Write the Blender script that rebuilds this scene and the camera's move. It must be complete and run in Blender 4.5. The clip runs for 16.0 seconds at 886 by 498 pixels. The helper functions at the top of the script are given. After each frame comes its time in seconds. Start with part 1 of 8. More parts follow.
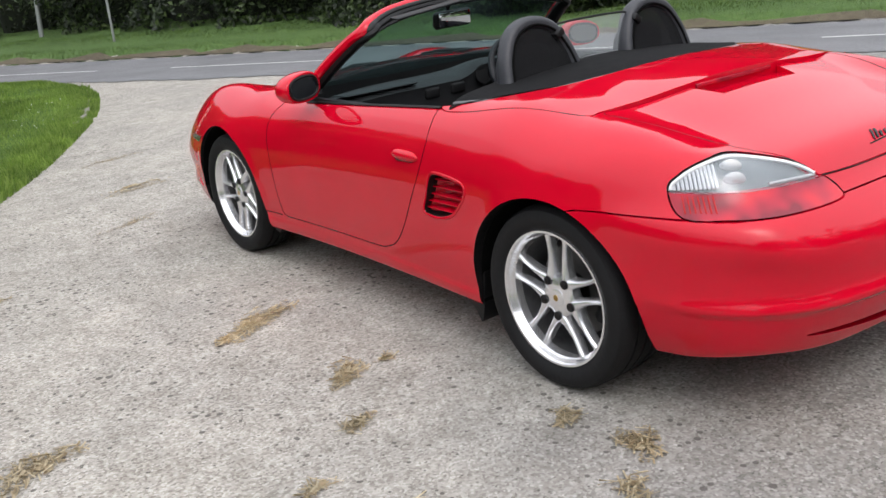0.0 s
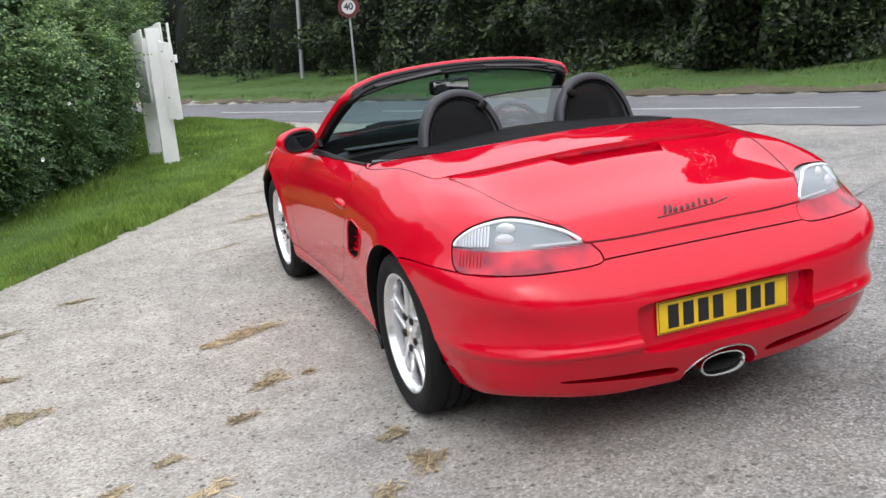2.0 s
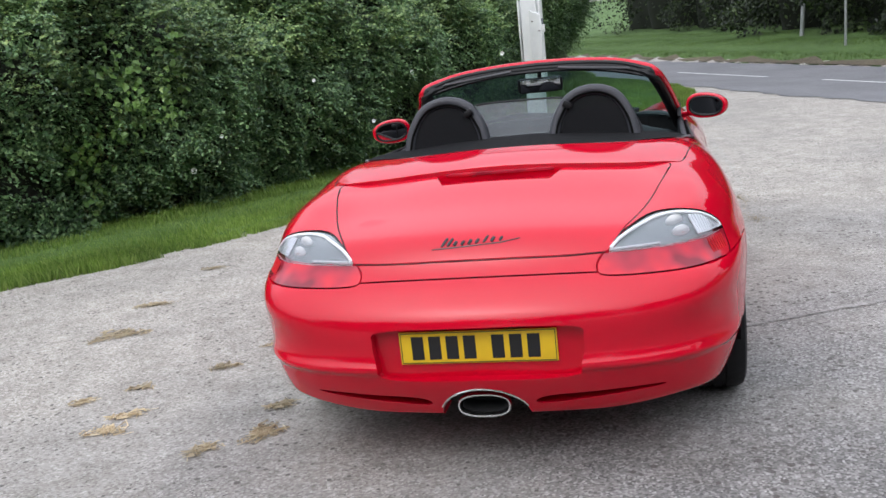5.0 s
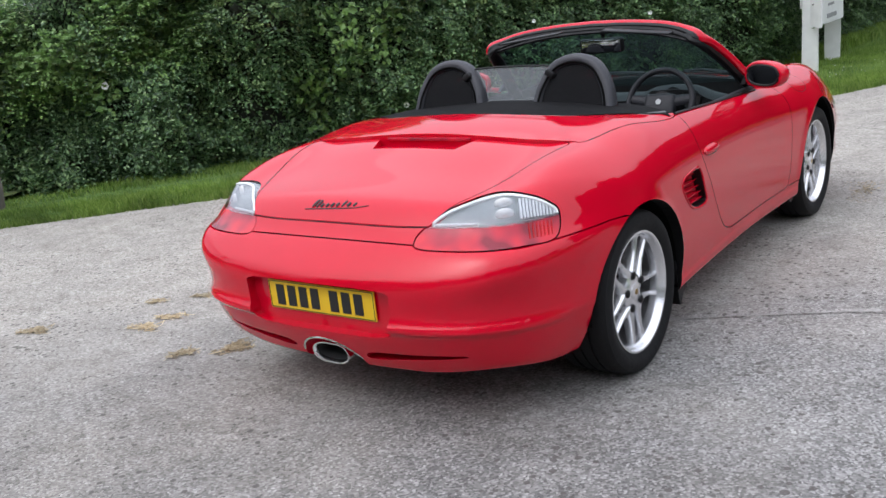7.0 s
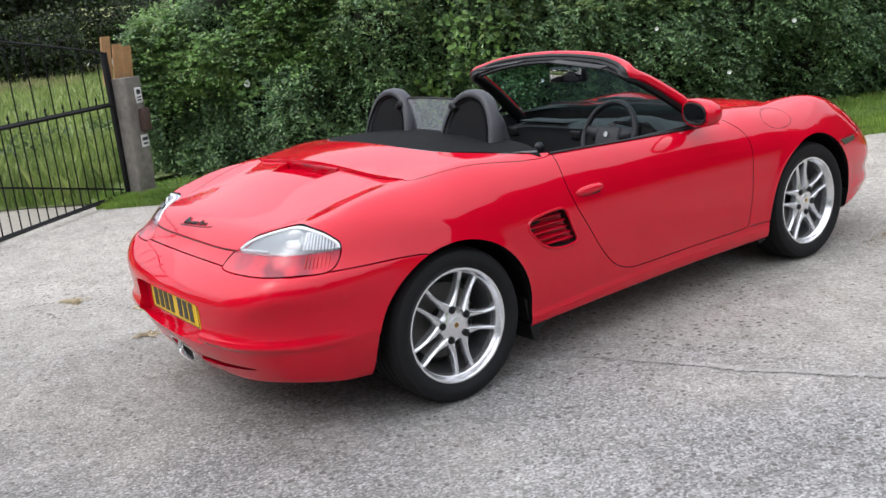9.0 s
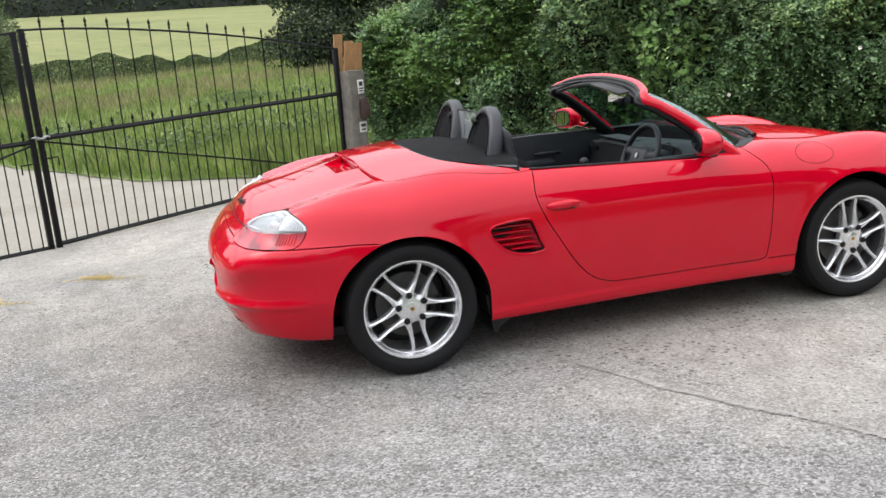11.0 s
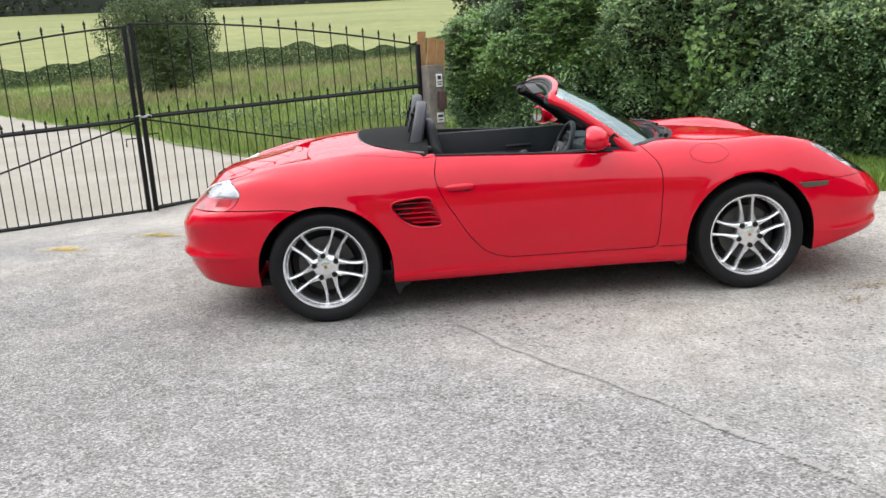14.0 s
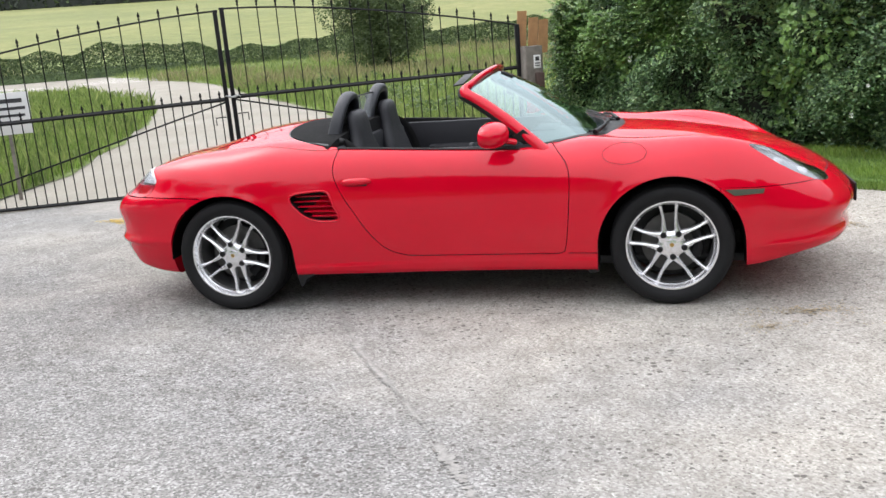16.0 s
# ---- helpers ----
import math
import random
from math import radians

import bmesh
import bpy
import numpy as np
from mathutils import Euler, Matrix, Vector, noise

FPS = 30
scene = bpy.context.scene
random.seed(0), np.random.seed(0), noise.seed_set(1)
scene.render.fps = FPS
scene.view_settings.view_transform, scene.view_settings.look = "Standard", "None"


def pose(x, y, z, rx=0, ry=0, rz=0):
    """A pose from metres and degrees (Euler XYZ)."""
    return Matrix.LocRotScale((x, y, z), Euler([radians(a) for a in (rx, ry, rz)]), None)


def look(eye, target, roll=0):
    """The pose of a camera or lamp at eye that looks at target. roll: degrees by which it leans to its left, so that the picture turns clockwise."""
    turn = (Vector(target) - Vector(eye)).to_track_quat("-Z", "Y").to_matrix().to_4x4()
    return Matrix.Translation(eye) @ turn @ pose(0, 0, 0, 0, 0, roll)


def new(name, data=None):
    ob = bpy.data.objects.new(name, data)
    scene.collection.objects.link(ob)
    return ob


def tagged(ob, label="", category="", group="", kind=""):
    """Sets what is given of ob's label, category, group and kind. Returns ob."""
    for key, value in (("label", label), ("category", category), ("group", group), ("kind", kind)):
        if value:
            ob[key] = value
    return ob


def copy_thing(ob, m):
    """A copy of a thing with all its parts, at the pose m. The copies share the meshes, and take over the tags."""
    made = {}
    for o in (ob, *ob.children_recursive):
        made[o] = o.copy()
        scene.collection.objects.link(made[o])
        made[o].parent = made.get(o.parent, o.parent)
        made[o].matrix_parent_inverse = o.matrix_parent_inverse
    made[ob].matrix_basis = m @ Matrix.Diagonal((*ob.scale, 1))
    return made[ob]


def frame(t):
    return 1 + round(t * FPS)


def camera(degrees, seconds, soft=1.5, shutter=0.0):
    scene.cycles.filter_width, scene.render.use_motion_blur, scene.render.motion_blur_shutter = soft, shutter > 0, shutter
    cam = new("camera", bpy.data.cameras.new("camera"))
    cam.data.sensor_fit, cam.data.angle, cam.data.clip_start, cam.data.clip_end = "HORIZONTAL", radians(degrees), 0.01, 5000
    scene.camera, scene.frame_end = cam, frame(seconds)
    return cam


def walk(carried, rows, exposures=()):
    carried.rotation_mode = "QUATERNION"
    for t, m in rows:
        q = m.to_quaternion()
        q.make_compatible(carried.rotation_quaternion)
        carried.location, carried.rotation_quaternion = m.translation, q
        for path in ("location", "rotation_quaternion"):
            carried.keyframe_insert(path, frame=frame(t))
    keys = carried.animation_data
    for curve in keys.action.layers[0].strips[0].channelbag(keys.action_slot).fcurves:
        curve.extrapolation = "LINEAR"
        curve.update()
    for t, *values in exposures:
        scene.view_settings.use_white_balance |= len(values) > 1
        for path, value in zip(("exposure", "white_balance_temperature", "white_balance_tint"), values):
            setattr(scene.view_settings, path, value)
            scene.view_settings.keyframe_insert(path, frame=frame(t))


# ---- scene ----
cam = camera(49.5, 16.0)
PATH = [
    (0, (-2.859, -3.392, 1.463), (-1.744, -1.849, 0.85), -6.1),
    (0.5, (-2.783, -3.773, 1.5), (-1.721, -2.148, 1.02), -5.9),
    (1, (-2.565, -4.035, 1.486), (-1.614, -2.339, 1.019), -6.4),
    (1.5, (-2.248, -4.243, 1.486), (-1.448, -2.469, 1.022), -6.9),
    (2, (-1.883, -4.566, 1.47), (-1.223, -2.738, 0.998), -5.7),
    (2.5, (-1.51, -4.753, 1.437), (-0.959, -2.888, 0.971), -4.3),
    (3, (-1.142, -4.87, 1.473), (-0.776, -2.959, 1.013), -4.7),
    (3.5, (-0.699, -5.031, 1.452), (-0.576, -3.095, 0.964), -6.1),
    (3.7, (-0.542, -5.105, 1.467), (-0.488, -3.166, 0.983), -6.0),
    (5.8, (1.294, -4.703, 1.495), (0.48, -2.934, 1.038), -6.4),
    (6, (1.45, -4.65, 1.529), (0.542, -2.93, 1.064), -6.3),
    (6.5, (1.942, -4.509, 1.513), (0.82, -2.933, 1.007), -6.1),
    (7, (2.384, -4.37, 1.488), (1.207, -2.84, 0.964), -6.4),
    (7.5, (2.781, -4.153, 1.541), (1.487, -2.719, 1.021), -7.0),
    (8, (3.211, -3.964, 1.563), (1.806, -2.629, 1.066), -6.4),
    (8.5, (3.518, -3.686, 1.529), (2.034, -2.441, 1.031), -5.7),
    (8.7, (3.63, -3.533, 1.536), (2.101, -2.344, 1.037), -6.0),
    (10.8, (4.885, -2.213, 1.576), (3.034, -1.61, 1.117), -4.7),
    (11, (5.018, -2.138, 1.566), (3.134, -1.642, 1.114), -4.6),
    (11.5, (5.364, -2.082, 1.553), (3.453, -1.693, 1.106), -4.2),
    (12, (5.715, -2.052, 1.562), (3.811, -1.652, 1.097), -3.5),
    (12.5, (6.004, -1.889, 1.557), (4.091, -1.509, 1.114), -3.9),
    (13, (6.074, -1.643, 1.534), (4.15, -1.283, 1.126), -4.0),
    (13.5, (6.012, -1.274, 1.556), (4.074, -0.996, 1.145), -3.8),
    (14, (6.07, -0.81, 1.531), (4.121, -0.713, 1.093), -3.6),
    (14.5, (6.087, -0.33, 1.51), (4.138, -0.365, 1.06), -3.6),
    (15, (6.017, 0.162, 1.55), (4.072, -0.008, 1.113), -4.1),
    (15.5, (5.946, 0.668, 1.533), (4.026, 0.337, 1.077), -3.8),
    (16, (5.75, 1.12, 1.499), (3.851, 0.69, 1.041), -4.2),
]
walk(cam, [(t, look(eye, target, roll)) for t, eye, target, roll in PATH], [(0, 0.66, 6450, 11), (1.0, 0.78, 6400, 11), (3.5, 0.73, 6250, 12), (6.0, 0.57, 6100, 13), (7.5, 0.67, 6100, 13), (8.6, 0.80, 6200, 12), (10.8, 0.95, 6480, 10), (12.5, 1.08, 6500, 10), (16, 1.08, 6450, 11)])

# ---- world and light ----
def lerp(a, b, t):
    return a + (b - a) * t


world = bpy.data.worlds.new("overcast_sky")
scene.world = world
world.use_nodes = True
wt = world.node_tree
wt.nodes.clear()
w_out = wt.nodes.new("ShaderNodeOutputWorld")
w_bg = wt.nodes.new("ShaderNodeBackground")
w_sky = wt.nodes.new("ShaderNodeTexSky")
w_sky.sky_type = "NISHITA"
w_sky.sun_disc = False
w_sky.sun_elevation = radians(52)
w_sky.sun_rotation = radians(200)
w_sky.air_density, w_sky.dust_density, w_sky.ozone_density = 1.2, 4.0, 1.0
w_hsv = wt.nodes.new("ShaderNodeHueSaturation")
w_hsv.inputs["Saturation"].default_value = 0.30
w_noise = wt.nodes.new("ShaderNodeTexNoise")
w_noise.inputs["Scale"].default_value = 2.2
w_noise.inputs["Detail"].default_value = 5
w_map = wt.nodes.new("ShaderNodeMapRange")
w_map.inputs[1].default_value, w_map.inputs[2].default_value = 0.3, 0.75
w_map.inputs[3].default_value, w_map.inputs[4].default_value = 0.75, 1.3
w_mul = wt.nodes.new("ShaderNodeMix")
w_mul.data_type, w_mul.blend_type = "RGBA", "MULTIPLY"
w_mul.inputs[0].default_value = 1.0
wt.links.new(w_sky.outputs[0], w_hsv.inputs["Color"])
wt.links.new(w_noise.outputs["Fac"], w_map.inputs[0])
wt.links.new(w_hsv.outputs[0], w_mul.inputs[6])
wt.links.new(w_map.outputs[0], w_mul.inputs[7])
w_cloud = wt.nodes.new("ShaderNodeMix")
w_cloud.data_type = "RGBA"
w_cloud.inputs[0].default_value = 0.55
w_cloud.inputs[7].default_value = (7.0, 7.3, 7.8, 1)
# an overcast sky is brightest overhead and falls off towards the horizon
w_dir = wt.nodes.new("ShaderNodeTexCoord")
w_sep = wt.nodes.new("ShaderNodeSeparateXYZ")
w_up = wt.nodes.new("ShaderNodeMapRange")
w_up.inputs[1].default_value, w_up.inputs[2].default_value = 0.0, 1.0
w_up.inputs[3].default_value, w_up.inputs[4].default_value = 0.50, 1.42
w_fall = wt.nodes.new("ShaderNodeMix")
w_fall.data_type, w_fall.blend_type = "RGBA", "MULTIPLY"
w_fall.inputs[0].default_value = 1.0
wt.links.new(w_dir.outputs["Generated"], w_sep.inputs[0])
wt.links.new(w_sep.outputs[2], w_up.inputs[0])
wt.links.new(w_up.outputs[0], w_fall.inputs[7])
wt.links.new(w_mul.outputs[2], w_cloud.inputs[6])
wt.links.new(w_cloud.outputs[2], w_fall.inputs[6])
wt.links.new(w_fall.outputs[2], w_bg.inputs["Color"])
w_bg.inputs["Strength"].default_value = 0.15
wt.links.new(w_bg.outputs[0], w_out.inputs[0])

sun_data = bpy.data.lights.new("sun", "SUN")
sun_data.energy = 0.6
sun_data.angle = radians(150)
sun_data.color = (1.0, 0.985, 0.96)
sun = new("sun", sun_data)
sun.matrix_world = look((0, 0, 30), (-3.5, 6.0, 0))


# ---- materials ----
class Nodes:
    """A principled material under construction."""

    def __init__(self, name, color=(0.5, 0.5, 0.5), rough=0.5, metal=0.0, **more):
        self.m = bpy.data.materials.new(name)
        self.m.use_nodes = True
        self.t = self.m.node_tree
        self.b = self.t.nodes["Principled BSDF"]
        self.b.inputs["Base Color"].default_value = (*color, 1)
        self.b.inputs["Roughness"].default_value = rough
        self.b.inputs["Metallic"].default_value = metal
        for k, v in more.items():
            self.b.inputs[k.replace("_", " ")].default_value = v

    def add(self, kind, **values):
        n = self.t.nodes.new(kind)
        for k, v in values.items():
            n.inputs[k.replace("_", " ")].default_value = v
        return n

    def link(self, a, b):
        self.t.links.new(a, b)

    def coords(self, world_space=False):
        if world_space:
            return self.t.nodes.new("ShaderNodeNewGeometry").outputs["Position"]
        return self.t.nodes.new("ShaderNodeTexCoord").outputs["Object"]

    def noise(self, vec, scale, detail=4.0, rough=0.55):
        n = self.add("ShaderNodeTexNoise", Scale=scale, Detail=detail, Roughness=rough)
        self.link(vec, n.inputs["Vector"])
        return n.outputs["Fac"]

    def ramp(self, fac, stops):
        n = self.t.nodes.new("ShaderNodeValToRGB")
        e = n.color_ramp.elements
        while len(e) < len(stops):
            e.new(0.5)
        for s, (p, c) in zip(e, stops):
            s.position, s.color = p, (*c, 1) if len(c) == 3 else c
        self.link(fac, n.inputs[0])
        return n.outputs[0]

    def mix(self, fac, a, b, blend="MIX"):
        n = self.t.nodes.new("ShaderNodeMix")
        n.data_type, n.blend_type = "RGBA", blend
        for sock, v in ((n.inputs[0], fac), (n.inputs[6], a), (n.inputs[7], b)):
            if isinstance(v, (int, float)):
                sock.default_value = v
            elif isinstance(v, tuple):
                sock.default_value = (*v, 1)
            else:
                self.link(v, sock)
        return n.outputs[2]

    def remap(self, v, a, b, c, d):
        n = self.t.nodes.new("ShaderNodeMapRange")
        for i, s in enumerate((a, b, c, d)):
            n.inputs[i + 1].default_value = s
        self.link(v, n.inputs[0])
        return n.outputs[0]

    def color(self, out):
        self.link(out, self.b.inputs["Base Color"])
        return self

    def rough(self, out):
        self.link(out, self.b.inputs["Roughness"])
        return self

    def bump(self, height, strength=0.4, distance=0.01):
        n = self.add("ShaderNodeBump", Strength=strength, Distance=distance)
        self.link(height, n.inputs["Height"])
        self.link(n.outputs[0], self.b.inputs["Normal"])
        return self


def plain(name, color, rough=0.5, metal=0.0, vary=0.15, scale=40.0, bump=0.0, **more):
    """A material of one colour with a little variation at two scales."""
    n = Nodes(name, color, rough, metal, **more)
    v = n.coords()
    fac = n.mix(0.5, n.noise(v, scale), n.noise(v, scale * 0.12))
    lo = tuple(c * (1 - vary) for c in color)
    hi = tuple(min(1, c * (1 + vary)) for c in color)
    n.color(n.ramp(fac, [(0.3, lo), (0.7, hi)]))
    n.rough(n.remap(fac, 0.3, 0.7, max(0.02, rough * 0.85), min(1, rough * 1.15)))
    if bump:
        n.bump(n.noise(v, scale * 2), bump, 0.004)
    return n.m


# ---- helpers for meshes ----
def spline(xs, ys):
    """A natural cubic spline through the knots, straight beyond them."""
    xs, ys = np.array(xs, float), np.array(ys, float)
    n = len(xs)
    h = np.diff(xs)
    a = np.zeros((n, n))
    r = np.zeros(n)
    a[0, 0] = a[-1, -1] = 1
    for i in range(1, n - 1):
        a[i, i - 1 : i + 2] = h[i - 1], 2 * (h[i - 1] + h[i]), h[i]
        r[i] = 6 * ((ys[i + 1] - ys[i]) / h[i] - (ys[i] - ys[i - 1]) / h[i - 1])
    m = np.linalg.solve(a, r)

    def at(x):
        x = np.clip(np.asarray(x, float), xs[0], xs[-1])
        i = np.clip(np.searchsorted(xs, x) - 1, 0, n - 2)
        d, e = x - xs[i], xs[i + 1] - x
        return (m[i] * e**3 + m[i + 1] * d**3) / (6 * h[i]) + (ys[i] / h[i] - m[i] * h[i] / 6) * e + (ys[i + 1] / h[i] - m[i + 1] * h[i] / 6) * d

    return at


def smooth(a, b, x):
    t = np.clip((np.asarray(x, float) - a) / (b - a), 0, 1)
    return t * t * (3 - 2 * t)


def mesh_np(name, verts, faces, material=None, shade=False):
    """A mesh from numpy arrays of vertices and of equal-sided faces."""
    me = bpy.data.meshes.new(name)
    verts, faces = np.asarray(verts, np.float32), np.asarray(faces, np.int32)
    k = faces.shape[1]
    me.vertices.add(len(verts))
    me.vertices.foreach_set("co", verts.ravel())
    me.loops.add(faces.size)
    me.loops.foreach_set("vertex_index", faces.ravel())
    me.polygons.add(len(faces))
    me.polygons.foreach_set("loop_start", np.arange(len(faces), dtype=np.int32) * k)
    me.polygons.foreach_set("loop_total", np.full(len(faces), k, np.int32))
    me.polygons.foreach_set("use_smooth", np.full(len(faces), shade))
    me.update(calc_edges=True)
    if material:
        me.materials.append(material)
    return me


def empty(name, m=None):
    ob = new(name)
    ob.empty_display_size = 0.1
    if m is not None:
        ob.matrix_world = m
    return ob


def finish(bm, name, material, shade=35):
    me = bpy.data.meshes.new(name)
    bmesh.ops.recalc_face_normals(bm, faces=bm.faces)
    for f in bm.faces:
        f.smooth = shade > 0
    bm.to_mesh(me)
    bm.free()
    if shade > 0:
        me.set_sharp_from_angle(angle=radians(shade))
    me.materials.append(material)
    return me


def part(name, bm, material, parent=None, label="", shade=35):
    """Links a bmesh (or a mesh) as one object under a thing or a part."""
    me = bm if isinstance(bm, bpy.types.Mesh) else finish(bm, name, material, shade)
    ob = new(name, me)
    if parent is not None:
        ob.parent = parent
    if label:
        ob["label"] = label
    return ob


def box_bm(size, at=(0, 0, 0), bevel=0.0, m=None, segments=2, bm=None):
    """A box of that size round a point, with rounded edges."""
    b = bmesh.new()
    bmesh.ops.create_cube(b, size=1.0)
    bmesh.ops.scale(b, vec=size, verts=b.verts)
    if bevel:
        bmesh.ops.bevel(b, geom=b.edges[:], offset=bevel, segments=segments, profile=0.5, affect="EDGES")
    bmesh.ops.transform(b, matrix=Matrix.Translation(at) @ (m or Matrix()), verts=b.verts)
    if bm is None:
        return b
    me = bpy.data.meshes.new("t")
    b.to_mesh(me)
    b.free()
    bm.from_mesh(me)
    bpy.data.meshes.remove(me)
    return bm


def sweep_bm(points, radius, sides=10, closed=False, flat=1.0, up=(0, 0, 1), caps=True, bm=None):
    """A tube along a line. radius: one number or one for each point; flat: its height over its width."""
    bm = bm or bmesh.new()
    pts = [Vector(p) for p in points]
    n = len(pts)
    rings = []
    for i, p in enumerate(pts):
        a = pts[(i - 1) % n] if closed or i else p
        b = pts[(i + 1) % n] if closed or i < n - 1 else p
        t = (b - a).normalized()
        u = Vector(up)
        s = t.cross(u)
        if s.length < 1e-4:
            s = t.cross(Vector((1, 0, 0)))
        s.normalize()
        w = s.cross(t).normalized()
        r = radius if isinstance(radius, (int, float)) else radius[i]
        rings.append([bm.verts.new(p + s * (r * math.cos(q)) + w * (r * flat * math.sin(q))) for q in (2 * math.pi * j / sides for j in range(sides))])
    for i in range(n if closed else n - 1):
        for j in range(sides):
            k = (j + 1) % sides
            bm.faces.new((rings[i][j], rings[i][k], rings[(i + 1) % n][k], rings[(i + 1) % n][j]))
    if caps and not closed:
        bm.faces.new(rings[0][::-1])
        bm.faces.new(rings[-1])
    return bm


def curve_points(points, steps=8, closed=False):
    """Catmull-Rom points through the given ones."""
    p = [Vector(q) for q in points]
    n = len(p)
    out = []
    for i in range(n if closed else n - 1):
        a = p[(i - 1) % n] if closed or i else p[0] * 2 - p[1]
        b, c = p[i], p[(i + 1) % n]
        d = p[(i + 2) % n] if closed or i < n - 2 else p[-1] * 2 - p[-2]
        for k in range(steps):
            t = k / steps
            out.append(0.5 * (2 * b + (c - a) * t + (2 * a - 5 * b + 4 * c - d) * t * t + (3 * b - a - 3 * c + d) * t**3))
    if not closed:
        out.append(p[-1])
    return out


def prism_bm(outline, axis, lo, hi, bm=None):
    """A straight prism over a closed outline. axis: a 3x3 frame whose columns are the outline's two directions and the way it is drawn out."""
    bm = bm or bmesh.new()
    u, v, w = (Vector(c) for c in axis)
    a = [bm.verts.new(u * p[0] + v * p[1] + w * lo) for p in outline]
    b = [bm.verts.new(u * p[0] + v * p[1] + w * hi) for p in outline]
    n = len(a)
    bm.faces.new(a[::-1])
    bm.faces.new(b)
    for i in range(n):
        bm.faces.new((a[i], a[(i + 1) % n], b[(i + 1) % n], b[i]))
    bmesh.ops.recalc_face_normals(bm, faces=bm.faces)
    return bm


def spin_bm(profile, steps=48, bm=None, axis="X"):
    """A body of revolution about the x axis from (radius, x) pairs; a closed profile."""
    bm = bm or bmesh.new()
    rings = []
    for j in range(steps):
        q = 2 * math.pi * j / steps
        rings.append([bm.verts.new((x, r * math.cos(q), r * math.sin(q))) for r, x in profile])
    n = len(profile)
    for j in range(steps):
        a, b = rings[j], rings[(j + 1) % steps]
        for i in range(n):
            k = (i + 1) % n
            bm.faces.new((a[i], a[k], b[k], b[i]))
    return bm

# ---- materials of the place ----
def gravel_material():
    n = Nodes("pale_stone_chippings", rough=0.9)
    p = n.coords(True)
    # big soft patches: sandy and pale to the north-west, greyer tarmac showing through to the south-east
    sep = n.t.nodes.new("ShaderNodeSeparateXYZ")
    n.link(p, sep.inputs[0])
    mx = n.add("ShaderNodeMath")
    mx.operation = "MULTIPLY_ADD"
    mx.inputs[1].default_value, mx.inputs[2].default_value = 0.16, 0.42
    n.link(sep.outputs[0], mx.inputs[0])
    my = n.add("ShaderNodeMath")
    my.operation = "MULTIPLY_ADD"
    my.inputs[1].default_value = -0.16
    n.link(sep.outputs[1], my.inputs[0])
    n.link(mx.outputs[0], my.inputs[2])
    blot = n.noise(p, 0.55, 5)
    side = n.add("ShaderNodeMath")
    side.operation = "ADD"
    n.link(my.outputs[0], side.inputs[0])
    n.link(n.remap(blot, 0.3, 0.7, -0.35, 0.35), side.inputs[1])
    grey = n.remap(side.outputs[0], 0.2, 0.95, 0.0, 1.0)
    vor = n.add("ShaderNodeTexVoronoi", Scale=115.0)
    n.link(p, vor.inputs["Vector"])
    cell = n.t.nodes.new("ShaderNodeSeparateColor")
    n.link(vor.outputs["Color"], cell.inputs[0])
    sandy = n.ramp(cell.outputs[0], [(0.0, (0.215, 0.198, 0.172)), (0.35, (0.34, 0.316, 0.28)), (0.75, (0.415, 0.391, 0.353)), (1.0, (0.50, 0.48, 0.445))])
    tarry = n.ramp(cell.outputs[1], [(0.0, (0.112, 0.108, 0.105)), (0.35, (0.190, 0.185, 0.180)), (0.75, (0.284, 0.278, 0.270)), (1.0, (0.40, 0.393, 0.382))])
    c = n.mix(grey, sandy, tarry)
    mid = n.ramp(n.noise(p, 5.0, 6, 0.65), [(0.3, (0.70, 0.69, 0.67)), (0.6, (1.0, 1.0, 1.0)), (0.75, (1.12, 1.1, 1.07))])
    c = n.mix(0.85, c, mid, "MULTIPLY")
    wide = n.ramp(n.noise(p, 0.9, 4), [(0.3, (0.84, 0.84, 0.84)), (0.7, (1.08, 1.07, 1.05))])
    c = n.mix(0.9, c, wide, "MULTIPLY")
    fine = n.ramp(n.noise(p, 38.0, 3), [(0.3, (0.77, 0.77, 0.77)), (0.7, (1.13, 1.13, 1.13))])
    c = n.mix(0.7, c, fine, "MULTIPLY")
    # a darker stretch of stronger contrast round the car's tail
    off = n.t.nodes.new("ShaderNodeVectorMath")
    off.operation = "MULTIPLY_ADD"
    off.inputs[1].default_value, off.inputs[2].default_value = (0.36, 0.78, 0.0), (-0.20, 2.20, 0.0)
    n.link(p, off.inputs[0])
    far = n.t.nodes.new("ShaderNodeVectorMath")
    far.operation = "LENGTH"
    n.link(off.outputs[0], far.inputs[0])
    torn = n.add("ShaderNodeMath")
    torn.operation = "ADD"
    n.link(far.outputs["Value"], torn.inputs[0])
    n.link(n.remap(n.noise(p, 1.6, 5, 0.6), 0.3, 0.7, -0.35, 0.35), torn.inputs[1])
    c = n.mix(n.remap(torn.outputs[0], 0.55, 1.25, 0.52, 0.0), c, n.ramp(cell.outputs[2], [(0.0, (0.20, 0.19, 0.18)), (0.5, (0.76, 0.74, 0.72)), (1.0, (1.22, 1.21, 1.19))]), "MULTIPLY")
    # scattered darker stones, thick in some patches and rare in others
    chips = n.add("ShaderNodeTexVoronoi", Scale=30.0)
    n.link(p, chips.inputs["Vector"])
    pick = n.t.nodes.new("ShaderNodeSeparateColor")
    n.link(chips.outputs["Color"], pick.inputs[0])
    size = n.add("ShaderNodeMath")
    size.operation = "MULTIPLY"
